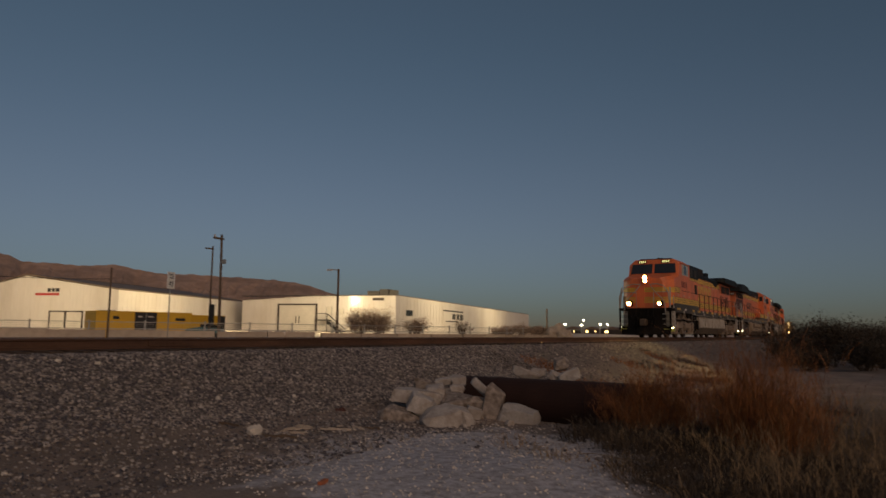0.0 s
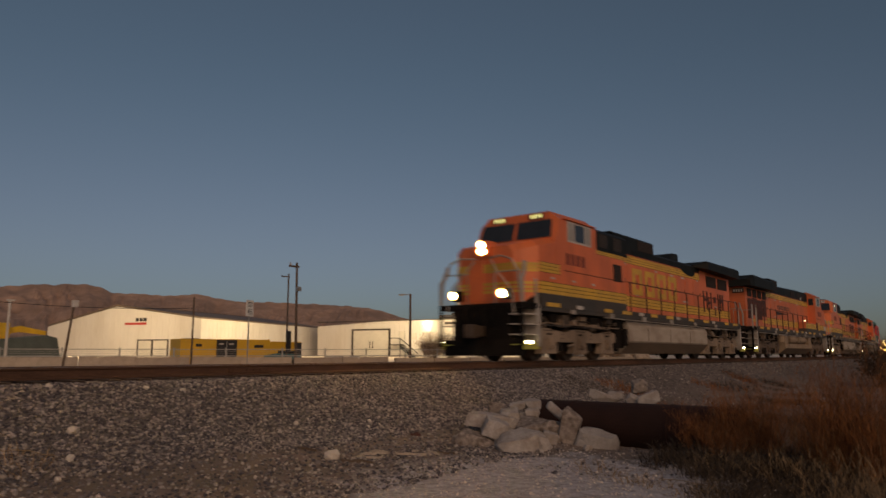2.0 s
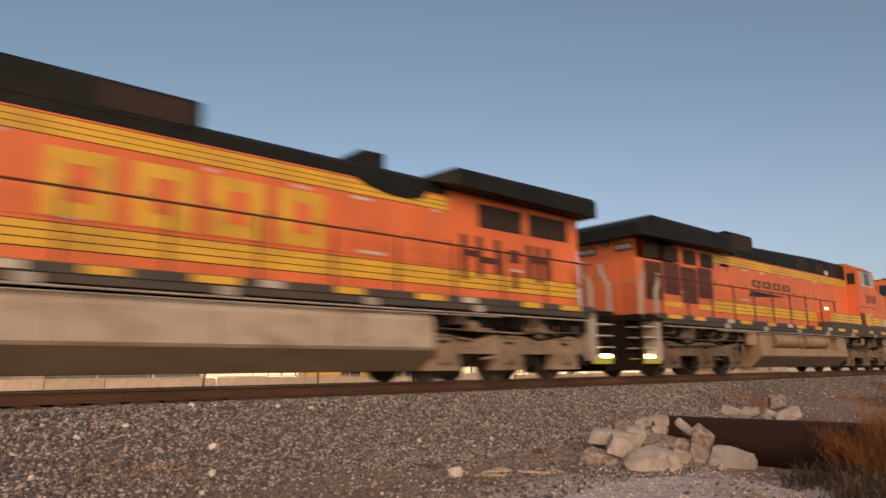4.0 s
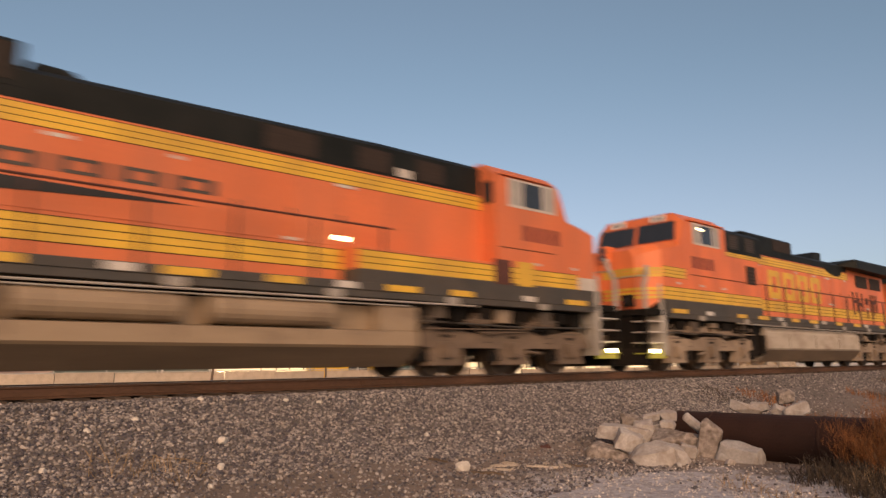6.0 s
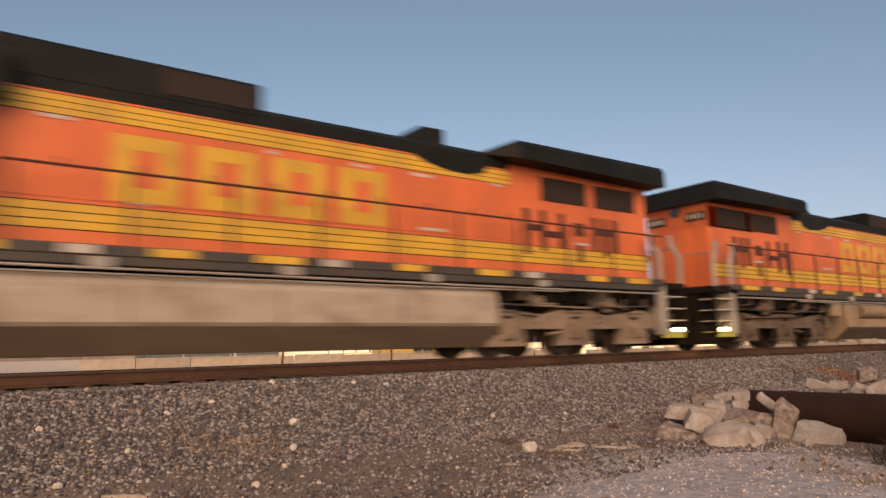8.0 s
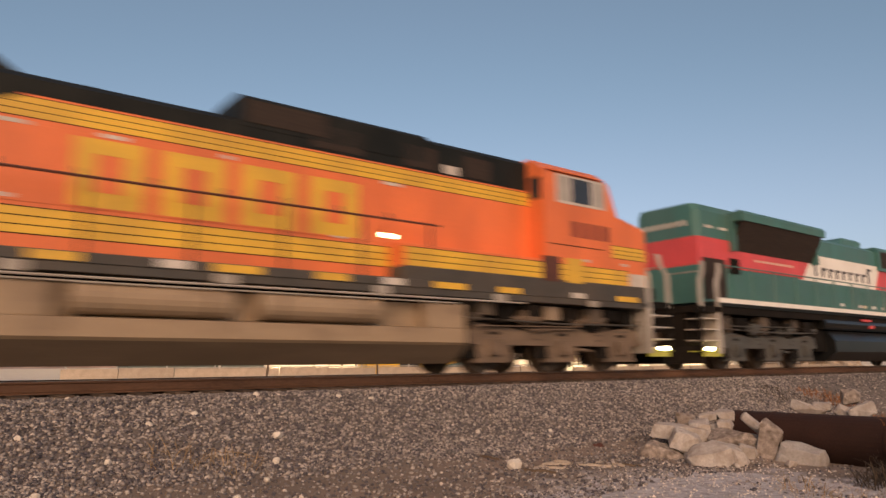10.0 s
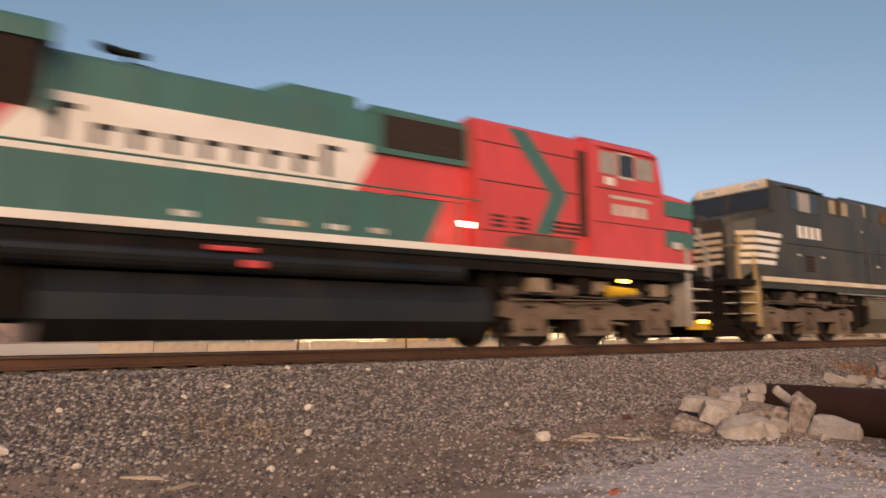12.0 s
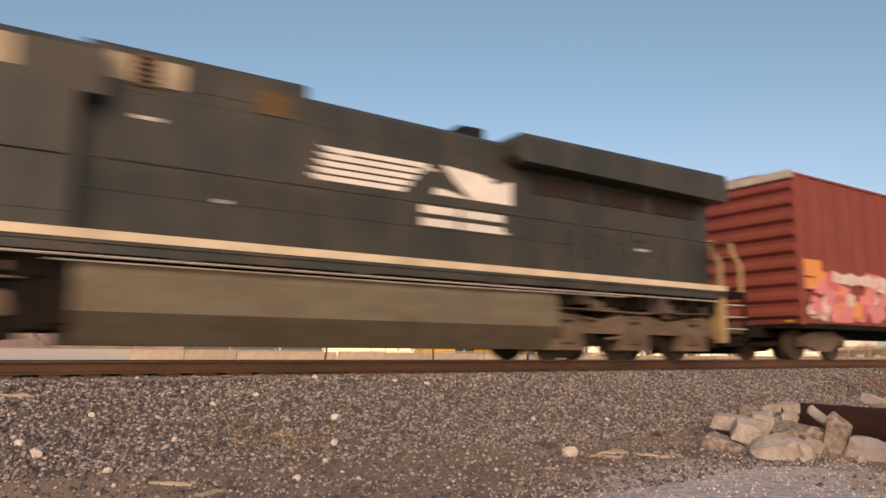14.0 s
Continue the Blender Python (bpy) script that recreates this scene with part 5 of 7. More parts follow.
def boxcar(label):
    """A high-cube boxcar with ribbed ends; 17.6 m between couplers."""
    root = thing("boxcar", label, "boxcar", "boxcars of the train")
    h = 8.8
    part("body", box(-h + 1.4, h - 1.4, -1.46, 1.46, 0.98, 5.12), BOXRED, root)
    part("roof", body([(-h + 1.36, 1.5, 5.08, 5.14, 5.26, 0.3), (h - 1.36, 1.5, 5.08, 5.14, 5.26, 0.3)]), BOXRED, root)
    part("side_sill", box(-h + 1.4, h - 1.4, -1.5, 1.5, 0.86, 1.0, bevel=0.01), UNDER, root)
    part("centre_sill", box(-h + 0.8, h - 0.8, -0.3, 0.3, 0.62, 0.95), UNDER, root)
    for e in (-1, 1):
        part("end_cap", box(*sorted((e * (h - 1.4), e * (h - 1.28))), -1.5, 1.5, 4.98, 5.2, bevel=0.01), PALE, root, "pale roof edge cap")
        for k in range(9):
            z = 1.1 + k * 0.44
            part("end_rib", loft([[(e * (h - 1.41), y, z), (e * (h - 1.27), y, z + 0.1), (e * (h - 1.27), y, z + 0.2), (e * (h - 1.41), y, z + 0.36)] for y in (-1.46, 1.46)]), BOXRED, root)
        part("coupler", box(*sorted((e * (h - 0.02), e * (h - 1.2))), -0.16, 0.16, 0.7, 1.0, bevel=0.03), WHEEL, root)
        for s in (-1, 1):
            part("corner_post", box(*sorted((e * (h - 1.55), e * (h - 1.36))), *sorted((s * 1.44, s * 1.52)), 0.95, 5.1, bevel=0.01), BOXRED, root)
            part("ladder", merge_boxes([(*sorted((e * (h - 1.6), e * (h - 2.0))), *sorted((s * 1.5, s * 1.54)), 1.2 + 0.35 * k, 1.23 + 0.35 * k) for k in range(4)]), BOXRED, root)
            part("end_lamp", box(*sorted((e * (h - 1.26), e * (h - 1.3))), s * 1.2 - 0.1, s * 1.2 + 0.1, 1.02, 1.08), YELLOWPAINT, root)
    for s in (-1, 1):
        for k in range(19):
            x = -h + 1.9 + k * 0.77
            part("side_post", box(x, x + 0.12, *sorted((s * 1.45, s * 1.505)), 1.0, 5.08, bevel=0.012), BOXRED, root)
        # sprayed patches of colour, no letters
        rng = random.Random(7)
        yy = 1.507
        part("sprayed_panel", box(-h + 1.6, -h + 2.45, *sorted((s * yy, s * (yy + 0.004))), 1.9, 2.75), SPRAY[2], root)
        for k in range(84):
            x, z = -h + 1.7 + rng.random() * 6.5, 1.04 + rng.random() * 1.12
            w, g = rng.uniform(0.25, 0.6), rng.uniform(0.16, 0.4)
            q = rng.uniform(-0.12, 0.12)
            part("sprayed_patch", slab_profile([(x, z), (x + w, z + q), (x + w + 0.1, z + g), (x + 0.3 * w, z + g + 0.1), (x - 0.06, z + g * 0.6)], *sorted((s * (yy + 0.002), s * (yy + 0.006 + k * 0.0003)))),
                 SPRAY[(0, 0, 1, 0, 4, 0, 3 if x < -h + 3 else 0, 2)[k % 8]], root)
        for k in range(12):
            x = -h + 2.9 + k * 0.42
            part("sprayed_patch", slab_profile([(x, 2.2 - 0.05 * (k % 3)), (x + 0.36, 2.15), (x + 0.4, 2.44), (x + 0.05, 2.5 - 0.08 * (k % 2))], *sorted((s * (yy + 0.006), s * (yy + 0.034)))), SPRAY[1], root)
    for c in (-h + 3.0, h - 3.0):
        bolster = part("truck", box(c - 0.2, c + 0.2, -0.9, 0.9, 0.42, 0.72, bevel=0.03), TRUCK_BROWN, root, "cast steel two-axle truck")
        for s in (-1, 1):
            part("side_frame", slab_profile([(c - 1.15, 0.62), (c - 0.8, 0.72), (c - 0.3, 0.8), (c + 0.3, 0.8), (c + 0.8, 0.72), (c + 1.15, 0.62), (c + 1.1, 0.36), (c + 0.75, 0.4), (c + 0.35, 0.24), (c - 0.35, 0.24), (c - 0.75, 0.4), (c - 1.1, 0.36)], *sorted((s * 0.9, s * 1.08))), TRUCK_BROWN, bolster)
        for q in (-0.88, 0.88):
            wheelset(c + q, root, 0.46)
    return root


# ---- buildings and yard beyond the track ----
def wall_frame(a, b):
    """The pose of a wall whose foot runs from a to b: x along it, y inwards."""
    d = Vector((b[0] - a[0], b[1] - a[1]))
    return pose(a[0], a[1], 0, 0, 0, math.degrees(math.atan2(d.y, d.x))), d.length


def ribbed_wall(name, a, b, z0, heights, parent, rib=0.9):
    """A metal-clad wall 0.2 m thick; heights: (part of the length, top)."""
    m, n = wall_frame(a, b)
    pts = [(0, z0), (n, z0)] + [(f * n, h) for f, h in reversed(heights)]
    w = part(name, slab_profile(pts, 0, 0.2), SIDING, parent)
    w.matrix_basis = m
    fs, hs = [f for f, _ in heights], [h for _, h in heights]
    bm = bmesh.new()
    k = 0.0
    while k < n:
        top = float(np.interp(k / n, fs, hs))
        box(k, k + 0.06, -0.03, 0.0, z0, top - 0.05, bm)
        k += rib
    r = part("wall_rib", bm, SIDING, w)
    return w, n


def build_buildings():
    g = 0.1
    # gabled warehouse
    A, B, C = (51.7, 79.7), (42.5, 101.5), (86.0, 93.9)
    e = 4.85
    wh = thing("warehouse", "white metal-clad gabled warehouse with a brown roof", "warehouse")
    gab, n = ribbed_wall("gable_wall", B, A, g, [(0, 4.1), (0.46, 6.6), (1, e)], wh)
    ribbed_wall("side_wall", A, C, g, [(0, e), (1, e)], wh)
    D = (C[0] + B[0] - A[0], C[1] + B[1] - A[1])
    pk0 = Vector((B[0] * 0.54 + A[0] * 0.46, B[1] * 0.54 + A[1] * 0.46, 6.7))
    pk1 = pk0 + Vector((C[0] - A[0], C[1] - A[1], 0))
    for lo0, lo1, z in ((A, C, e), (B, D, 4.2)):
        a0, a1 = Vector((*lo0, z)), Vector((*lo1, z))
        up = Vector((0, 0, 0.18))
        part("roof_slope", loft([[a0, pk0, pk0 + up, a0 + up], [a1, pk1, pk1 + up, a1 + up]]), ROOFING, wh)
    part("back_wall", loft([[Vector((*C, g)), Vector((*C, e)), pk1, Vector((*D, 4.1)), Vector((*D, g))], [Vector((C[0] + .2, C[1] + .08, g)), Vector((C[0] + .2, C[1] + .08, e)), pk1 + Vector((.2, .08, 0)), Vector((D[0] + .2, D[1] + .08, 4.1)), Vector((D[0] + .2, D[1] + .08, g))]]), SIDING, wh)
    for f0, f1, z1 in ((0.615, 0.70, 2.1), (0.71, 0.80, 2.1), (0.90, 0.985, 2.2)):
        d = part("dock_door", box(f0 * n, f1 * n, -0.08, -0.02, g, z1, bevel=0.01), DOORPAINT, gab)
        part("door_frame", merge_boxes([(f0 * n - 0.15, f0 * n, -0.14, -0.02, g, z1 + 0.15), (f1 * n, f1 * n + 0.15, -0.14, -0.02, g, z1 + 0.15), (f0 * n, f1 * n, -0.14, -0.02, z1, z1 + 0.15)]), DARKTRIM, d)
    sign = part("wall_sign", box(0.52 * n, 0.66 * n, -0.06, -0.02, 4.1, 5.2), SIDING, gab, "painted sign of red and black bars")
    part("sign_bar", merge_boxes([(0.52 * n, 0.66 * n, -0.08, -0.06, 4.15, 4.45)]), SIGNRED, sign)
    part("sign_bar", merge_boxes([(0.59 * n, 0.61 * n, -0.08, -0.06, 4.6, 5.05), (0.615 * n, 0.632 * n, -0.08, -0.06, 4.6, 5.05), (0.637 * n, 0.66 * n, -0.08, -0.06, 4.6, 5.05)]), SIGNBLACK, sign)
    part("roof_vent", loft([[pk0 + (pk1 - pk0) * f + Vector(v) for v in ((-1, -0.5, -0.2), (0.5, 0.8, -0.2), (0.5, 0.8, 0.25), (-1, -0.5, 0.25))] for f in (0.3, 0.9)]), ROOFING, wh)
    # long white building with a sliding door, stair and roof unit
    P, Q, R = (79.7, 89.0), (85.8, 62.7), (175.0, 83.2)
    h2 = 5.55
    ob = thing("industrial_building", "long white metal-clad industrial building with a stair and sliding door", "building")
    fr, n = ribbed_wall("front_wall", P, Q, g - 0.6, [(0, 4.95), (0.55, 5.6), (1, h2)], ob)
    sd, n2 = ribbed_wall("side_wall", Q, R, g - 0.9, [(0, h2), (1, h2 - 0.45)], ob, 1.5)
    S = (R[0] + P[0] - Q[0], R[1] + P[1] - Q[1])
    part("roof_deck", loft([[Vector((*P, 4.9)), Vector((*Q, h2)), Vector((*Q, h2 + 0.12)), Vector((*P, 5.02))], [Vector((*S, 4.9)), Vector((*R, h2 - 0.45)), Vector((*R, h2 - 0.33)), Vector((*S, 5.02))]]), ROOFING, ob)
    part("roof_edge", box(0, n, -0.12, 0.3, h2 - 0.02, h2 + 0.1), DARKTRIM, fr).matrix_basis = pose(0, 0, 0)
    a, b = 0.26 * n, 0.50 * n
    d = part("sliding_door", box(a, b, -0.16, -0.03, -0.4, 4.1, bevel=0.02), DOORPAINT, fr, "tall white sliding door")
    part("door_frame", merge_boxes([(a - 0.3, a, -0.2, -0.03, -0.4, 4.35), (b, b + 0.3, -0.2, -0.03, -0.4, 4.35), (a, b, -0.2, -0.03, 4.1, 4.35)]), DARKTRIM, d)
    for x in (0.372, 0.392):
        part("door_pull", box(x * n, x * n + 0.1, -0.22, -0.16, 1.3, 2.4), DARKTRIM, d)
    st = part("stair", merge_boxes([(0.535 * n, 0.60 * n, -1.4, -0.05, 1.7, 1.85)] + [(0.60 * n + k * 0.32, 0.60 * n + k * 0.32 + 0.4, -1.4, -0.2, 1.65 - k * 0.24, 1.72 - k * 0.24) for k in range(9)]), SIGNBLACK, fr, "dark steel outside stair")
    part("stringer", slab_profile([(0.60 * n, 1.85), (0.60 * n + 3.2, -0.45), (0.60 * n + 3.2, -0.95), (0.60 * n, 1.3)], -1.45, -1.38), SIGNBLACK, st)
    part("stair_rail", pipe_run([(0.535 * n, -1.4, 2.8), (0.60 * n, -1.4, 2.8), (0.60 * n + 3.2, -1.4, 0.4)], 0.07), SIGNBLACK, st)
    for x in (0.535, 0.60):
        part("stair_post", box(x * n, x * n + 0.1, -1.45, -1.35, -0.5, 2.8), DARKTRIM, st)
    for x, z0, z1, w in ((0.57, 1.85, 3.9, 0.9), (0.645, 2.6, 3.6, 0.9), (0.73, 3.1, 3.8, 1.0)):
        part("wall_door", box(x * n, x * n + w, -0.06, -0.03, z0, z1), DOORPAINT, fr)
        part("door_edge", box(x * n - 0.08, x * n, -0.07, -0.03, z0, z1), GALV, fr)
        part("door_edge", box(x * n + w, x * n + w + 0.08, -0.07, -0.03, z0, z1), GALV, fr)
    lamp = part("wall_lamp", box(0.742 * n, 0.76 * n, -0.45, -0.1, 4.6, 4.85, bevel=0.05), FLOOD, fr, "glowing wall flood lamp")
    part("roof_unit", merge_boxes([(0.80 * n, 0.87 * n, 1.5, 3.5, 5.6, 6.35), (0.875 * n, 0.93 * n, 1.5, 3.2, 5.6, 6.6), (0.935 * n, 0.97 * n, 1.6, 3.0, 5.6, 6.45)]), SILL, fr, "grey rooftop cooling unit")
    part("vent_panel", box(0.86 * n, 0.93 * n, -0.07, -0.03, 4.8, 5.2), DARKTRIM, fr)
    wn = part("wall_window", box(0.045 * n2, 0.075 * n2, -0.06, -0.03, 2.6, 3.5), GLASS, sd)
    s2 = part("wall_sign", box(0.235 * n2, 0.36 * n2, -0.06, -0.03, 1.9, 4.2), SIDING, sd, "painted wall sign of dark bars")
    part("sign_bar", merge_boxes([(0.235 * n2, 0.36 * n2, -0.08, -0.06, 3.85, 4.1), (0.29 * n2, 0.31 * n2, -0.08, -0.06, 2.5, 3.5), (0.318 * n2, 0.335 * n2, -0.08, -0.06, 2.5, 3.5), (0.34 * n2, 0.36 * n2, -0.08, -0.06, 2.4, 3.5), (0.25 * n2, 0.33 * n2, -0.08, -0.06, 2.0, 2.2)]), SIGNBLACK, s2)
    # unseen lamps, added in front of the walls to light them
    for x, y, z, pw in ((76.0, 66.0, 6.0, 5000), (60.0, 73.0, 6.5, 7000), (36.0, 80.0, 6.5, 8000), (105.0, 57.0, 6.5, 6000), (140.0, 66.0, 6.5, 5000)):
        L = new("yard_flood", bpy.data.lights.new("yard_flood", "POINT"))
        L.data.energy, L.data.color, L.data.shadow_soft_size = pw, (1.0, 0.86, 0.58), 0.4
        L.location = (x, y, z)


def build_yard():
    # fence along the yard
    fence = thing("chain_link_fence", "galvanised chain-link fence along the yard", "fence")
    pts = [(8, 46.3), (15.69, 43.24), (21.18, 40.83), (26.31, 37.73), (29.03, 35.68), (36, 31.5), (46, 28.5), (60, 27.5)]
    run = []
    for (x0, y0), (x1, y1) in zip(pts, pts[1:]):
        n = max(1, round(math.hypot(x1 - x0, y1 - y0) / 2.9))
        run += [(x0 + (x1 - x0) * k / n, y0 + (y1 - y0) * k / n) for k in range(n)]
    gz = lambda p: float(ground_height(np.array(p[0]), np.array(p[1])))
    for p in run:
        part("fence_post", tube((*p, gz(p) - 0.2), (*p, 0.66), 0.05, 8), GALV, fence)
    for z in (0.55, 0.15):
        part("fence_rail", pipe_run([(*p, z) for p in run], 0.025, 5), GALV, fence)
    for k in range(5):
        part("fence_wire", pipe_run([(*p, -0.05 + k * 0.12) for p in run], 0.006, 3), GALV, fence)
    # a row of concrete barrier blocks before the fence
    left = 0.0
    for (x0, y0), (x1, y1) in zip(pts, pts[1:]):
        n = math.hypot(x1 - x0, y1 - y0)
        ux, uy = (x1 - x0) / n, (y1 - y0) / n
        k = left
        while k + 1.5 < n:
            x, y = x0 + ux * (k + 1.5) + uy * 1.1, y0 + uy * (k + 1.5) - ux * 1.1
            b = thing("concrete_barrier", "tan concrete barrier block before the fence", "barrier", "barrier blocks", pose(x, y, gz((x, y)) - 0.03, 0, 0, math.degrees(math.atan2(uy, ux)) + random.uniform(-0.6, 0.6)))
            part("block", loft([[(u, -0.3, 0), (u, -0.3, 0.1), (u, -0.15, 0.3), (u, -0.1, 0.92), (u, 0.1, 0.92), (u, 0.15, 0.3), (u, 0.3, 0.1), (u, 0.3, 0)] for u in (-1.49, 1.49)]), BARRIER, b)
            k += 3.03
        left = k - n
    # yellow containers and a parked teal machine
    for i, (x, y, L_, rz, h) in enumerate([(27.7, 45.1, 6.6, -15, 2.1), (35.3, 46.4, 5.0, 8, 2.05)]):
        c = thing("storage_container", "yellow ribbed steel storage container with dark doors" if i == 0 else "dull yellow steel storage container in the yard", "container", "yard containers", pose(x, y, -0.75, 0, 0, rz))
        part("shell", box(0, L_, 0, 2.4, 0.1, h, bevel=0.02), CONTAINER, c)
        for k in range(int(L_ / 0.3)):
            part("corrugation", box(0.1 + k * 0.3, 0.22 + k * 0.3, -0.03, 0.0, 0.2, h - 0.1), CONTAINER, c)
        if i == 0:
            d = part("dark_door", box(2.55, 4.05, -0.08, -0.03, 0.2, h - 0.05), SIGNBLACK, c)
            part("door_label", box(2.75, 3.05, -0.1, -0.08, 1.7, 1.8), PALE, d)
            part("door_label", box(3.45, 3.8, -0.1, -0.08, 1.7, 1.8), PALE, d)
            part("door_bar", merge_boxes([(3.28, 3.31, -0.11, -0.08, 0.3, h - 0.1)]), GALV, d)
            part("side_mark", box(1.1, 1.5, -0.05, -0.03, 1.55, 1.75), SIGNBLACK, c)
            part("side_mark", box(5.4, 6.1, -0.05, -0.03, 1.5, 1.7), SIGNBLACK, c)
        else:
            part("dark_rack", merge_boxes([(4.2, 4.9, -0.2, -0.05, 0.3, 2.0)]), SIGNBLACK, c)
        for x2 in (0.0, L_ - 0.12):
            part("corner_post", box(x2, x2 + 0.12, -0.05, 0.05, 0.0, h + 0.02), CONTAINER, c)
    v = thing("utility_vehicle", "small teal utility vehicle parked by the containers", "vehicle", place=pose(33.2, 42.9, -0.72, 0, 0, -38))
    part("bodywork", loft([[(0, -0.7, 0.4), (0, 0.7, 0.4), (0, 0.7, 0.9), (0, -0.7, 0.9)], [(0.9, -0.75, 0.4), (0.9, 0.75, 0.4), (0.9, 0.75, 1.05), (0.9, -0.75, 1.05)], [(2.6, -0.75, 0.4), (2.6, 0.75, 0.4), (2.6, 0.7, 0.95), (2.6, -0.7, 0.95)]]), TEAL, v)
    part("rear_box", box(1.0, 2.5, -0.6, 0.6, 0.95, 1.25, bevel=0.05), BLACK, v)
    for x in (0.45, 2.1):
        for y in (-0.7, 0.7):
            part("wheel", tube((x, y - 0.1, 0.32), (x, y + 0.1, 0.32), 0.32, 16), BLACK, v)
    for x, y, w in ((31.5, 33.5, 0.5), (32.4, 32.66, 0.3)):
        b = thing("utility_cabinet", "white steel utility cabinet by the fence", "cabinet", "utility cabinets", pose(x, y, -0.75, 0, 0, -45))
        part("case", box(-w, w, -0.3, 0.3, 0, 0.82, bevel=0.03), WHITE, b)
        part("lid", box(-w - 0.04, w + 0.04, -0.34, 0.34, 0.82, 0.88, bevel=0.02), GALV, b)
    # speed sign
    s = thing("speed_sign", "white 45 speed limit sign on a steel post", "road sign", place=pose(22.6, 30.55, -0.4, 0, 0, 18))
    part("post", box(-0.03, 0.03, -0.02, 0.02, 0, 3.4), GALV, s)
    pl = part("plate", box(-0.31, 0.31, -0.045, -0.025, 2.58, 3.42, bevel=0.008), SIGNWHITE, s, "white sign plate")
    for text, size, z in (("SPEED", 0.15, 3.22), ("LIMIT", 0.15, 3.07), ("45", 0.40, 2.69)):
        cu = bpy.data.curves.new("text", "FONT")
        cu.body, cu.size, cu.align_x, cu.extrude = text, size, "CENTER", 0.003
        tmp = bpy.data.objects.new("text", cu)
        me = bpy.data.meshes.new_from_object(tmp)
        bpy.data.objects.remove(tmp)
        me.materials.append(SIGNBLACK)
        t = new("lettering", me)
        t.parent = pl
        t.matrix_basis = pose(0, -0.05, z, 90)

    def pole(x, y, top, r=0.14, lean=(0, 0), base=-0.8, label="weathered wooden utility pole", cat="utility pole", material=POLE):
        p = thing("utility_pole", label, cat, "utility poles")
        part("shaft", tube((x, y, base), (x + lean[0], y + lean[1], top), r, 10, r * 0.75), material, p)
        return p

    p = pole(32.26, 38.2, 6.6, 0.1, lean=(-0.06, 0.1))
    part("crossarm", box(31.5, 32.35, 38.2, 38.32, 6.25, 6.37), POLE, p)
    part("insulator", box(31.55, 31.63, 38.22, 38.3, 6.37, 6.55), PALE, p)
    part("transformer_bracket", box(32.1, 32.42, 38.0, 38.2, 4.6, 4.9), GALV, p)
    p = pole(32.9, 40.0, 6.0, 0.07)
    part("crossarm", box(32.3, 33.0, 40.0, 40.1, 5.75, 5.83), POLE, p)
    part("junction_box", box(32.72, 33.05, 39.7, 39.9, 0.4, 1.9, bevel=0.02), SIGNBLACK, p)
    pole(22.5, 35.46, 3.43, 0.06)
    p = pole(16.1, 36.6, 2.72, 0.07, (0.4, 0.05))
    part("lamp_head", box(16.35, 16.65, 36.45, 36.65, 2.6, 2.95, bevel=0.03), PALE, p)
    p = thing("street_lamp", "tall steel yard lamp post with a short arm", "lamp post")
    part("shaft", tube((45.4, 39.2, -0.9), (45.4, 39.2, 5.35), 0.12, 10, 0.09), POLE, p)
    part("arm", tube((45.4, 39.2, 5.25), (44.95, 39.75, 5.3), 0.04, 6), GALV, p)
    part("lamp_head", box(44.7, 45.1, 39.6, 39.9, 5.2, 5.32, bevel=0.02), PALE, p)
    p = pole(118.8, 52.8, 4.6, 0.18)
    # wire from pole to pole
    tagged(part("overhead_wire", pipe_run([(16.5 + (22.5 - 16.5) * f, 36.6 - 1.14 * f, 2.62 + 0.2 * f - 0.25 * f * (1 - f)) for f in [k / 10 for k in range(-10, 11)]], 0.014, 4), BLACK), "thin black overhead wire between poles", "wire")
    # yellow machine and sloped dark tank at the yard's end
    m = thing("yellow_machine", "yellow earth-moving machine parked in the yard", "machine", place=pose(18.4, 62.0, -0.42, 0, 0, -6))
    part("deck", box(0, 7.5, 0, 2.2, 1.2, 2.0, bevel=0.06), YELLOWPAINT, m)
    part("boom", slab_profile([(1, 2.0), (5.5, 3.0), (7.4, 2.6), (7.4, 2.3), (5.4, 2.5), (1.6, 1.6)], 0.8, 1.3), YELLOWPAINT, m)
    part("cab", box(3.2, 4.6, 0.2, 1.6, 2.0, 3.2, bevel=0.06), YELLOWPAINT, m)
    part("crawler_track", box(0.5, 6.5, -0.2, 2.4, 0, 1.1, bevel=0.2), SIGNBLACK, m)
    t = thing("pole_light", "white post lamp in the yard", "lamp post")
    part("shaft", tube((19.4, 52.5, -0.8), (19.4, 52.5, 3.9), 0.09, 8), PALE, t)
    part("lamp_head", box(19.2, 19.7, 52.4, 52.6, 3.85, 3.97, bevel=0.03), PALE, t)
    t = thing("spoil_heap", "dark grey-green covered heap in the yard", "heap", place=pose(20.0, 58.0, -0.52))
    part("cover", loft([[(-6, -2, 0), (-6, 3, 0), (-6, 2, 1.0), (-6, -1, 1.0)], [(3.8, -2, 0), (3.8, 3, 0), (3.8, 2, 2.25), (3.8, -1, 2.25)], [(4.6, -2, 0), (4.6, 3, 0), (4.6, 2, 2.05), (4.6, -1, 2.05)]]), HEAP, t)


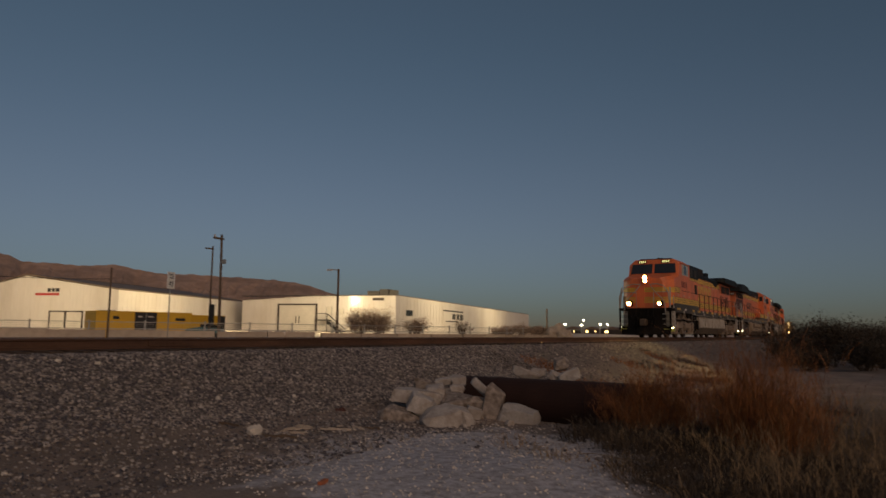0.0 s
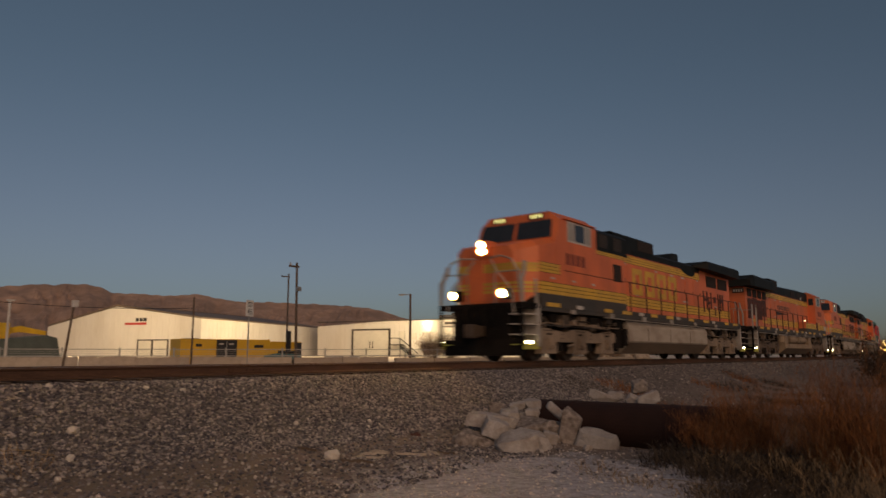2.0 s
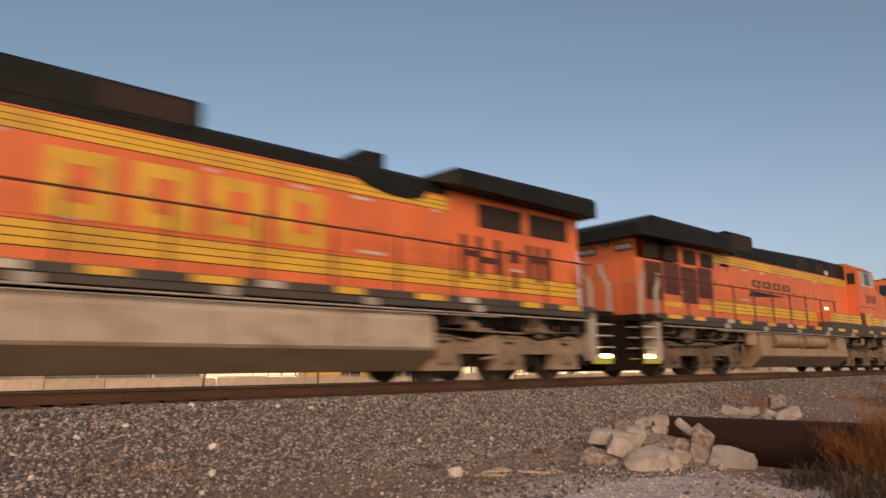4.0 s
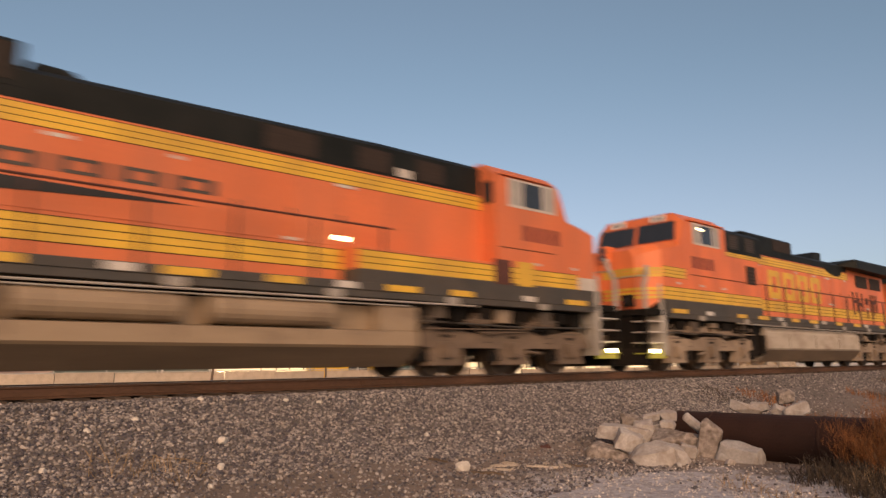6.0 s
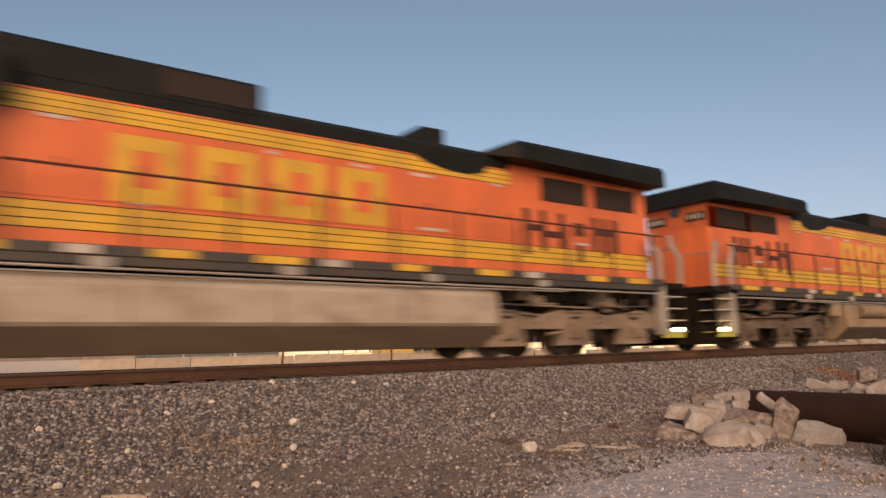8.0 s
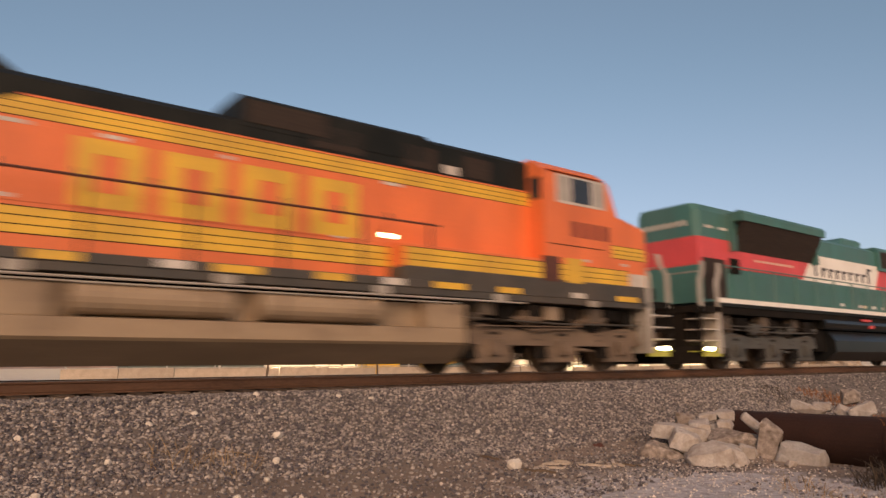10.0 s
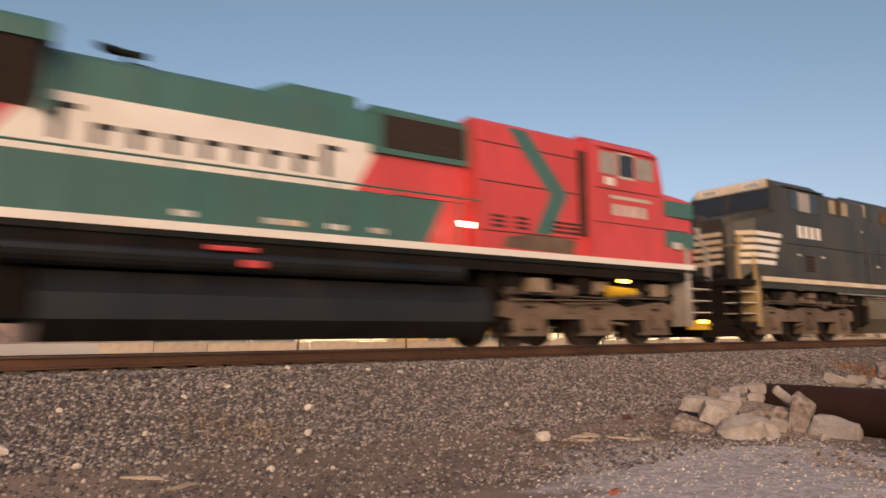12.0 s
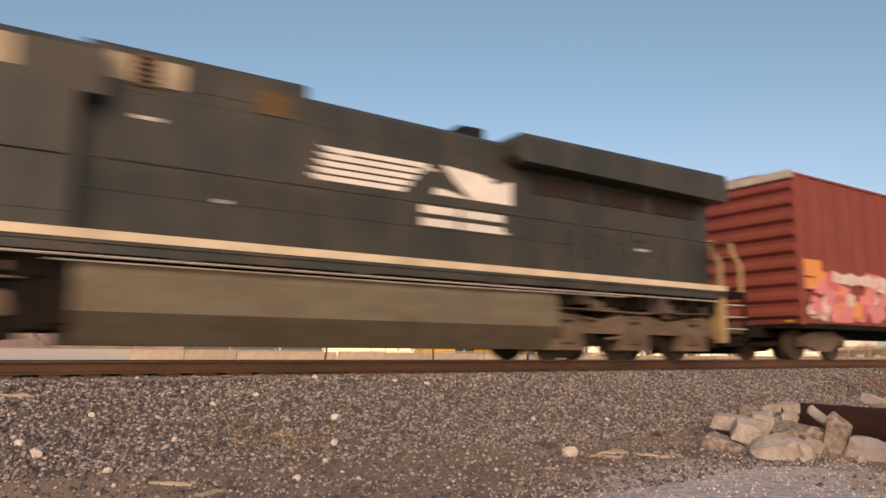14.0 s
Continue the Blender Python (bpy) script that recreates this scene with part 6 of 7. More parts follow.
def build_distance():
    # mountains
    key = [(-1500, 2300, 190), (-300, 2480, 215), (430, 2450, 205), (839, 2355, 207), (963, 2307, 221), (1093, 2248, 217), (1124, 2233, 199), (1348, 2105, 200), (1469, 2022, 181), (1662, 1867, 178), (1790, 1745, 165), (1842, 1690, 146), (1882, 1646, 130), (1990, 1510, 95), (2120, 1320, 45), (2300, 1000, 6)]
    n, rows = 640, 26
    ks = np.array(key, float)
    legs = np.concatenate([[0], np.cumsum(np.hypot(np.diff(ks[:, 0]), np.diff(ks[:, 1])))])
    way = np.linspace(0, legs[-1], n)
    x, y, h = (np.interp(way, legs, ks[:, c]) for c in range(3))
    bm = bmesh.new()
    grid = []
    for i in range(n):
        ridge = h[i] * (1 + 0.04 * noise.noise(Vector((way[i] / 120, 0, 0))) + 0.025 * noise.noise(Vector((way[i] / 30, 5, 0))))
        col = []
        for j in range(rows):
            v = j / (rows - 1)
            k = 1 - 0.34 * (1 - v) 
            run = way[i] / 95 + 0.8 * noise.noise(Vector((way[i] / 160, v * 2.5, 11)))
            gully = 0.55 * abs(noise.noise(Vector((run, v * 1.6, 2)))) + 0.4 * abs(noise.noise(Vector((run * 2.7, v * 3.5, 7)))) + 0.2 * noise.noise(Vector((run * 6, v * 9, 4)))
            cliff = v ** 1.25 if v < 0.72 else 0.663 + (v - 0.72) / 0.28 * 0.337
            z = ridge * cliff * (1 - gully * (1 - v) ** 0.6 * 0.75)
            k += 0.03 * noise.noise(Vector((run * 1.3, v * 4, 21))) * (1 - v)
            col.append(bm.verts.new((x[i] * k, y[i] * k, z - 4 * (1 - v))))
        grid.append(col)
    for a, b in zip(grid, grid[1:]):
        for j in range(rows - 1):
            bm.faces.new((a[j], b[j], b[j + 1], a[j + 1]))
    tagged(part("mountain_ridge", bm, MOUNTAIN), "bare red-brown desert mountain ridge", "mountain", kind="structure")
    # far lamps and a lit plant down the line
    for i, (x, y, z) in enumerate([(277, 115, 3.9), (280, 107.9, 5.6), (282, 101.6, 4.0), (283, 98.9, 4.0), (270, 105, 3.4)]):
        p = thing("far_lamp_post", "far lit lamp post", "lamp post", "far lamp posts")
        part("shaft", tube((x, y, -1), (x, y, z), 0.15, 6), GALV, p)
        part("globe", tube((x - 0.4, y, z), (x + 0.4, y, z + 0.1), 0.28, 8), FARWHITE, p)
    rng = random.Random(4)
    for i in range(6):
        x, y = 262 + rng.uniform(-3, 3), 92 + i * i * 0.9 + rng.uniform(-1, 1)
        p = thing("yard_lamp", "small warm lamp in the far yard", "lamp", "far yard lamps")
        part("bulb", tube((x, y, 0.9), (x + 0.3, y, 0.95), 0.22 + 0.2 * (i % 3 == 0), 8), FARGLOW, p)
        part("stand", tube((x, y, -1), (x, y, 0.9), 0.06, 5), GALV, p)
    for k in range(7):
        w = thing("far_shed", "low dark shed in the far yard", "shed", "far sheds", pose(300, 90 + k * 9, -0.9, 0, 0, rng.uniform(-10, 10)))
        part("wall_block", box(0, 8, 0, 8, 0, 2.2 + rng.uniform(0, 1.4)), DARKTRIM, w)
        part("roof", body([(-0.2, 4.2, 2.2, 2.3, 3.6, 0.2), (8.2, 4.2, 2.2, 2.3, 3.6, 0.2)]), ROOFING, w).matrix_basis = pose(0, 4, 0.6)
    # a pale mass beside the building, built as a solid mound
    bm = bmesh.new()
    bmesh.ops.create_icosphere(bm, subdivisions=4, radius=1)
    for v in bm.verts:
        k = 1 + 0.35 * noise.noise(v.co * 2.2) + 0.12 * noise.noise(v.co * 7)
        v.co = Vector((v.co.x * 2.6 * k, v.co.y * 1.8 * k, max(-0.1, v.co.z * 2.0 * k * (1 - 0.25 * v.co.x))))
    heap = tagged(part("dirt_mound", bm, BARRIER), "pale mound beside the white building", "mound")
    heap.matrix_basis = pose(93, 39.5, -0.85)
    pl = thing("process_plant", "steel process plant lit by warm lamps", "plant", place=pose(218, 27, -1))
    for x, y, z, r in ((0, 1.3, 8.3, 0.45), (0, 3.4, 5.6, 0.8), (1, -1.5, 4.6, 1.0), (0.5, 4.6, 6.4, 0.5), (0, -3.0, 3.8, 1.2), (-1, 2.4, 4.4, 0.7)):
        v = part("vessel", tube((x, y, 0), (x, y, z), r, 14), PLANT, pl)
        part("dome", tube((x, y, z), (x, y, z + r * 0.5), r, 14, r * 0.3), PLANT, v)
    part("pipe_rack", merge_boxes([(-2, -1.8, -4, 5.2, zz, zz + 0.2) for zz in (1.5, 2.6, 3.7, 4.8)] + [(-2, -1.8, yy, yy + 0.2, 0, 5) for yy in (-4, -2, 0, 2, 4, 5)]), PLANT, pl)
    for i in range(44):
        y, z = rng.uniform(-3.6, 5.0), rng.uniform(1.2, 6.0)
        part("lamp", box(-2.4, -2.2, y, y + 0.2, z, z + 0.2), FARGLOW, pl, "glowing work lamp")
    part("top_lamp", box(-0.6, -0.4, 1.1, 1.5, 8.2, 8.9), FARWHITE, pl, "glowing top lamp")


# ---- rubble, culvert, plants ----
def rock(size, x, y, z, rz, tilt=(0, 0), seed=0, material=None, label="broken slab of pale concrete rubble", cat="rock", group="rubble heap", square=0.6):
    """A broken block of concrete or stone with worn, rounded edges; square: 1 is an egg, less is boxier."""
    rng = random.Random(seed)
    bm = bmesh.new()
    for k in range(30):
        p = Vector((rng.gauss(0, 1), rng.gauss(0, 1), rng.gauss(0, 1))).normalized()
        p = Vector([math.copysign(abs(c) ** square, c) for c in p]) * rng.uniform(0.86, 1.06)
        bm.verts.new((p.x * size[0] / 2, p.y * size[1] / 2, p.z * size[2] / 2))
    bmesh.ops.convex_hull(bm, input=bm.verts)
    bmesh.ops.delete(bm, geom=[v for v in bm.verts if not v.link_faces], context="VERTS")
    bmesh.ops.dissolve_limit(bm, angle_limit=radians(16), verts=bm.verts, edges=bm.edges)
    bmesh.ops.bevel(bm, geom=list(bm.edges), offset=min(size) * 0.09, segments=2, affect="EDGES", profile=0.6, clamp_overlap=True)
    bmesh.ops.triangulate(bm, faces=bm.faces)
    for _ in range(2 if max(size) > 0.4 else 1):
        bmesh.ops.subdivide_edges(bm, edges=[e for e in bm.edges if e.calc_length() > 0.07], cuts=1)
    for v in bm.verts:
        d = Vector([noise.noise(v.co * 7 + Vector((seed, 3 * k, 0))) + 0.5 * noise.noise(v.co * 19 + Vector((k, seed, 0))) for k in range(3)])
        v.co += d * (0.012 + 0.02 * min(size))
    ob = part("rock", bm, material or ROCK)
    ob.matrix_basis = pose(x, y, z, tilt[0], tilt[1], rz)
    return tagged(ob, label, cat, group)


def build_rubble():
    G = lambda x, y: float(ground_height(np.array(x), np.array(y)))
    slab, chunk, dirty = "large worn slab of pale concrete in the rubble heap", "broken piece of pale concrete in the rubble heap", "mottled pebbly concrete slab caked with soil"
    rows = [  # size, x, y, height of the centre, turn, tilt, material, label
        ((0.98, 0.45, 0.27), 10.07, 6.89, -0.91, -56, (0, 4), ROCK, slab),
        ((0.52, 0.42, 0.33), 9.81, 6.64, -1.01, -56, (8, 22), ROCK, chunk),
        ((0.98, 0.66, 0.46), 9.75, 6.10, -1.22, -58, (12, -6), ROCK, slab),
        ((0.36, 0.30, 0.78), 10.52, 5.67, -1.04, -62, (-8, 16), MOTTLED, "upright mottled slab of pebbly concrete in the rubble heap"),
        ((0.74, 0.52, 0.52), 10.76, 5.31, -1.27, -64, (4, 14), GREYROCK, "grey concrete block beside the culvert"),
        ((0.40, 0.26, 0.17), 10.86, 6.10, -0.76, -61, (0, 42), ROCK, chunk),
        ((0.31, 0.30, 0.21), 10.92, 6.58, -0.69, -59, (6, -5), ROCK, chunk),
        ((0.27, 0.28, 0.20), 10.70, 6.46, -0.83, -59, (0, 3), ROCK, chunk),
        ((0.29, 0.25, 0.16), 10.74, 6.78, -0.71, -58, (5, -8), ROCK, chunk),
        ((0.35, 0.32, 0.25), 10.46, 7.03, -0.75, -56, (0, 10), MOTTLED, dirty),
        ((0.27, 0.25, 0.22), 10.20, 5.84, -1.14, -60, (0, 20), ROCK, chunk),
        ((0.36, 0.36, 0.29), 10.38, 6.70, -0.87, -57, (10, -10), ROCK, chunk),
        ((0.86, 0.52, 0.40), 9.57, 6.88, -1.26, -54, (10, 18), MOTTLED, dirty),
        ((0.80, 0.60, 0.40), 10.44, 6.20, -1.05, -59, (12, 0), MOTTLED, dirty),
        ((0.58, 0.30, 0.2), 12.17, 5.83, -0.60, -64, (0, 20), ROCK, slab),
        ((0.32, 0.30, 0.2), 12.45, 5.71, -0.58, -65, (0, -8), ROCK, chunk),
        ((0.30, 0.30, 0.22), 12.40, 5.34, -0.64, -67, (0, 24), ROCK, chunk),
        ((0.46, 0.30, 0.24), 12.41, 5.06, -0.61, -68, (0, -26), ROCK, chunk),
        ((0.34, 0.35, 0.28), 13.08, 5.52, -0.42, -67, (0, 0), MOTTLED, dirty),
    ]
    for i, (s, x, y, z, rz, tl, material, label) in enumerate(rows):
        rock(s, x, y, z, rz, tl, i + 3, material, label, square=0.42 if i != 2 else 0.7)
    for k in range(90):
        rng = random.Random(50 + k)
        x, y = 10.3 + rng.gauss(0, 0.42), 6.4 + rng.gauss(0, 0.5)
        q = rng.uniform(0.06, 0.2)
        rock((q, q * 0.8, q * 0.7), x, y, G(x, y) + q * 0.2, rng.uniform(0, 360), seed=80 + k, material=(ROCK, MOTTLED, GREYROCK)[k % 3], label="small chunk of concrete in the rubble heap")
    # pale stones on the bank
    for i, (x, y, s) in enumerate([(6.74, 7.18, 0.22), (4.03, 8.74, 0.15), (3.72, 8.09, 0.12), (4.34, 10.19, 0.1), (5.63, 10.01, 0.09), (6.14, 9.86, 0.1), (0.44, 8.42, 0.12), (0.58, 8.17, 0.14), (1.16, 9.09, 0.1),
                                   (1.16, 7.72, 0.1), (1.93, 8.38, 0.1), (3.41, 7.65, 0.08), (2.55, 9.2, 0.1), (3.2, 9.5, 0.09), (7.3, 8.6, 0.09), (8.6, 8.3, 0.08), (2.9, 7.2, 0.09)]):
        rock((s, s * 0.85, s * 0.8), x, y, G(x, y) + s * 0.26, 40 * i, seed=30 + i, material=STONE, label="pale rounded stone on the ballast bank", cat="stone", group="pale stones", square=0.8)
    # split wood and a scrap of red plastic
    for i, (x, y, n, w, rz, material) in enumerate([(6.85, 6.84, 0.45, 0.06, -50, TWIG), (7.4, 7.06, 0.42, 0.035, -18, WOOD), (7.75, 6.62, 0.5, 0.05, -44, WOOD), (7.2, 6.85, 0.3, 0.025, -62, WOOD), (8.15, 6.4, 0.34, 0.03, -50, TWIG), (6.62, 7.7, 0.55, 0.02, -75, TWIG), (7.55, 6.9, 0.3, 0.015, 35, WOOD), (7.6, 7.12, 0.26, 0.018, -70, WOOD), (7.95, 6.75, 0.24, 0.015, 15, WOOD), (7.1, 7.05, 0.22, 0.015, -5, WOOD), (8.05, 6.5, 0.2, 0.02, -85, WOOD), (1.66, 7.33, 0.42, 0.035, -30, WOOD), (1.95, 6.93, 0.36, 0.04, 25, WOOD), (0.41, 9.75, 0.4, 0.05, -8, WOOD), (5.24, 4.64, 0.18, 0.07, 20, BRICKRED)]):
        g = random.Random(60 + i)
        low, top = [], []
        for k in range(7):
            f = k / 6 - 0.5
            low.append((f * n, -0.01))
            top.append((f * n, 0.008 + 0.008 * (1 - (2 * f) ** 2) + g.uniform(0, 0.014)))
        bm = slab_profile(low + top[::-1], -w / 2, w / 2)
        for v in bm.verts:
            v.co.y *= 0.75 - 0.6 * (abs(v.co.x) / n) + 0.4 * noise.noise(v.co * 14 + Vector((i, 0, 0)))
            v.co.z += 0.02 * noise.noise(v.co * 6 + Vector((0, i, 0)))
        ob = part("wood_scrap", bm, material)
        ob.matrix_basis = pose(x, y, G(x, y) + 0.015, 4, 3, rz)
        tagged(ob, "broken piece of orange-red brick on the dust" if material is BRICKRED else "weathered splinter of split wood on the gravel", "scrap", "scraps on the ground")
    bm = bmesh.new()
    bmesh.ops.create_grid(bm, x_segments=6, y_segments=4, size=0.5)
    for v in bm.verts:
        v.co = Vector((v.co.x * 0.16, v.co.y * 0.1, 0.02 + 0.05 * noise.noise(v.co * 5)))
    bmesh.ops.solidify(bm, geom=bm.faces, thickness=0.004)
    ob = part("plastic_scrap", bm, HOODDOOR)
    ob.matrix_basis = pose(8.93, 7.59, G(8.93, 7.59), 20, 0, -30)
    tagged(ob, "crumpled scrap of dull red plastic on the bank", "scrap", "scraps on the ground")
    # culvert pipe
    p = thing("culvert_pipe", "rusty steel culvert pipe running out from under the bank", "pipe")
    bm = bmesh.new()
    n, r = 36, 0.41
    rings = []
    for y, rr in ((3.3, r), (7.0, r), (7.0, r - 0.02), (3.3, r - 0.02)):
        rings.append([(11.85 + rr * math.cos(2 * math.pi * k / n), y, -1.06 + rr * math.sin(2 * math.pi * k / n)) for k in range(n)])
    loft(rings + [rings[0]], bm, caps=False)
    part("pipe_wall", bm, PIPE, p)
    for y in (4.4, 6.2):
        bm = loft([[(11.85 + q * math.cos(2 * math.pi * k / n), yy, -1.06 + q * math.sin(2 * math.pi * k / n)) for k in range(n)] for yy, q in ((y, r), (y + 0.01, r + 0.012), (y + 0.04, r + 0.012), (y + 0.05, r))], caps=False)
        part("weld_band", bm, PIPE, p)


def blades(name, cx, cy, count, radius, height, material, label, seed, lean=0.5, width=0.006, group="dry grass clumps", kind="", sprays=0):
    """A clump of bent tapering blades; sprays: side twigs that leave each blade higher up."""
    rng = np.random.default_rng(seed)
    a, q = rng.uniform(0, 2 * np.pi, count), radius * np.sqrt(rng.random(count))
    bx, by = cx + q * np.cos(a), cy + q * np.sin(a)
    bz = ground_height(bx, by) - 0.02
    h = height * rng.uniform(0.25, 1.0, count) ** 1.3 * (1 - 0.35 * (q / radius) ** 2)
    la, ll = a + rng.normal(0, 0.9, count), lean * h * rng.uniform(0.05, 1.0, count)
    dx, dy = np.cos(la) * ll, np.sin(la) * ll
    if sprays:
        k = np.repeat(np.arange(count), sprays)
        s = rng.uniform(0.3, 0.92, len(k))
        p = s ** 1.8
        bx, by = np.concatenate([bx, bx[k] + dx[k] * p]), np.concatenate([by, by[k] + dy[k] * p])
        bz = np.concatenate([bz, bz[k] + h[k] * s * (1 - 0.15 * s * ll[k] / np.maximum(h[k], 0.01))])
        sa, sh_ = rng.uniform(0, 2 * np.pi, len(k)), h[k] * rng.uniform(0.08, 0.32, len(k))
        sl = sh_ * rng.uniform(0.3, 1.3, len(k))
        h, ll = np.concatenate([h, sh_]), np.concatenate([ll, sl])
        dx, dy = np.concatenate([dx, np.cos(sa) * sl]), np.concatenate([dy, np.sin(sa) * sl])
        count = len(h)
    wa = rng.uniform(0, np.pi, count)
    wx, wy = np.cos(wa) * width, np.sin(wa) * width
    steps = (0.0, 0.35, 0.7, 1.0)
    v = np.empty((count, 7, 3))
    for i, s in enumerate(steps):
        px, py, pz = bx + dx * s ** 1.8, by + dy * s ** 1.8, bz + h * s * (1 - 0.15 * s * ll / np.maximum(h, 0.01))
        if i < 3:
            k = 1 - 0.5 * s
            v[:, 2 * i] = np.stack([px - wx * k, py - wy * k, pz], 1)
            v[:, 2 * i + 1] = np.stack([px + wx * k, py + wy * k, pz], 1)
        else:
            v[:, 6] = np.stack([px, py, pz], 1)
    base = np.array([[0, 1, 3, 2], [2, 3, 5, 4]])
    o = np.arange(count)[:, None, None] * 7
    quads = (base[None] + o).reshape(-1, 4).tolist()
    tris = (np.array([[4, 5, 6]])[None] + o).reshape(-1, 3).tolist()
    me = bpy.data.meshes.new(name)
    me.from_pydata(v.reshape(-1, 3).tolist(), [], quads + tris)
    me.materials.append(material)
    return tagged(new(name, me), label, "grass", group, kind)


def shrub(x, y, height, spread, seed, leaves=0, z=None, label="bare brown desert shrub", material=None, leafsize=0.05, stems=9):
    """Stems that fork again and again into fine twigs, with sparse small leaves."""
    rng = random.Random(seed)
    z = float(ground_height(np.array(x), np.array(y))) if z is None else z
    root = thing("shrub", label, "shrub", "shrubs", pose(x, y, z))
    bm = bmesh.new()
    tips = []

    def grow(p, d, n, r, lvl):
        q = p + d * n
        tube(p, q, r, 4 if lvl < 2 else 3, r * 0.6, bm)
        if lvl == 4:
            tips.append(q)
            return
        for _ in range(3 if lvl < 3 else 2):
            e = (d + Vector((rng.gauss(0, 0.5), rng.gauss(0, 0.5), rng.gauss(0.08, 0.32)))).normalized()
            grow(p + d * n * rng.uniform(0.55, 1), e, n * rng.uniform(0.55, 0.85), r * 0.58, lvl + 1)
            tips.append(q)

    for k in range(stems):
        a = rng.uniform(0, 2 * math.pi)
        d = Vector((math.cos(a) * spread / height, math.sin(a) * spread / height, 1)).normalized()
        grow(Vector((rng.gauss(0, spread * 0.12), rng.gauss(0, spread * 0.12), -0.1)), d, height * rng.uniform(0.26, 0.38), 0.012 * height + 0.008, 1)
    part("stem_frame", bm, TWIG, root)
    if leaves:
        vs, fs = [], []
        for k in range(leaves):
            c = rng.choice(tips) + Vector((rng.gauss(0, 0.12), rng.gauss(0, 0.12), rng.gauss(0, 0.12))) * height * 0.5
            a, b = (Vector((rng.gauss(0, 1), rng.gauss(0, 1), rng.gauss(0, 1))).normalized() * leafsize * rng.uniform(0.6, 1.4) for _ in range(2))
            i = len(vs)
            vs += [c - a, c + b * 0.5, c + a, c - b * 0.5]
            fs.append((i, i + 1, i + 2, i + 3))
        me = bpy.data.meshes.new("crown")
        me.from_pydata([tuple(v) for v in vs], [], fs)
        me.materials.append(material or LEAF)
        cr = new("crown", me)
        cr.parent = root
    return root


def build_plants():
    for i, (x, y, n, a) in enumerate([(8.64, 3.37, 1.1, -124), (8.42, 3.0, 0.6, -95), (8.3, 2.85, 0.45, -150), (3.0, 8.5, 0.7, -25)]):
        g = random.Random(40 + i)
        pts = []
        for k in range(8):
            f = k / 7
            bx, by = x + n * f * math.cos(radians(a)) + g.gauss(0, 0.03), y + n * f * math.sin(radians(a)) + g.gauss(0, 0.03)
            pts.append((bx, by, float(ground_height(np.array(bx), np.array(by))) + 0.015 + 0.03 * n * math.sin(f * 2.6)))
        tagged(part("fallen_branch", pipe_run(pts, 0.0045, 5), STRAW), "pale dry fallen branch on the ground", "branch", "fallen branches")
    # x, y, spread, height, blades: a round clump by the pipe, a taller one nearer, loose ones behind
    spots = [(10.95, 3.72, 0.16, 0.85, 110), (11.1, 3.5, 0.2, 1.05, 150), (11.35, 3.2, 0.24, 1.2, 190), (11.3, 2.95, 0.24, 1.3, 190), (11.75, 2.7, 0.24, 0.9, 90), (10.7, 3.25, 0.2, 0.85, 120), (10.9, 2.6, 0.22, 0.55, 70),
             (9.95, 1.85, 0.16, 1.2, 110), (9.85, 1.66, 0.16, 1.65, 210), (10.0, 1.45, 0.18, 1.8, 210), (9.6, 1.2, 0.18, 1.3, 120), (10.4, 1.2, 0.2, 1.35, 120), (9.9, 0.95, 0.2, 1.1, 100), (10.8, 1.95, 0.22, 0.6, 60),
             (12.1, 2.1, 0.25, 0.55, 60), (12.4, 1.2, 0.28, 1.0, 90), (11.3, 0.3, 0.3, 1.1, 100), (9.2, 0.35, 0.25, 0.85, 70), (13.4, 2.6, 0.3, 0.8, 90), (9.0, -0.4, 0.3, 0.9, 80), (13.6, 0.9, 0.3, 1.0, 90)]
    for i, (x, y, q, h, n) in enumerate(spots):
        if i < 14:
            blades("dry_grass_clump", x, y, int(n * 1.4), q * 1.2, h * 1.08, GRASS, "airy clump of rust-orange dry grass beside the culvert", 100 + i, 0.8, 0.0018, kind="stuff", sprays=13)
        else:
            blades("dry_grass_clump", x, y, n, q * 1.4, h * 0.9, DULLSTRAW, "thin clump of grey-brown dead grass behind the culvert", 100 + i, 0.9, 0.002, kind="stuff", sprays=8)
        blades("straw_clump", x + 0.1, y - 0.1, n // 4, q * 1.8, h * 0.95, STRAW, "pale dry straw stalks among the grass", 200 + i, 0.7, 0.003, "straw clumps", "stuff", sprays=2)
    # dark weeds whose colour also holds the shade beneath the grass
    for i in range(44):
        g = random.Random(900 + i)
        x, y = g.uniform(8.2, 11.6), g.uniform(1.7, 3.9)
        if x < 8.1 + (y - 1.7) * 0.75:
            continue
        blades("weed_mat", x, y, 200, 0.42, g.uniform(0.22, 0.42) * (0.7 if x < 9.6 else 1), WEED, "low mat of dark dead weeds, deepened as shade under the grass", 750 + i, 1.4, 0.006, "weed mats", "stuff", sprays=1)
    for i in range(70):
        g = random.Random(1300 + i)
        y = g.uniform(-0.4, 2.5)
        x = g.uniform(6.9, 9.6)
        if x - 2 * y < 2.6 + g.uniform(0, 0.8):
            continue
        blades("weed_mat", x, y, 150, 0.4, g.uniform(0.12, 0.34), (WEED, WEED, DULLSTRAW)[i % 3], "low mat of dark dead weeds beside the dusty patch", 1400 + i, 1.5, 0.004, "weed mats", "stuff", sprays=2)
    for i in range(26):
        g = random.Random(980 + i)
        x, y = (g.uniform(8.2, 11.5), g.uniform(-0.6, 1.5)) if i < 14 else (g.uniform(8.9, 10.6), g.uniform(1.6, 3.0))
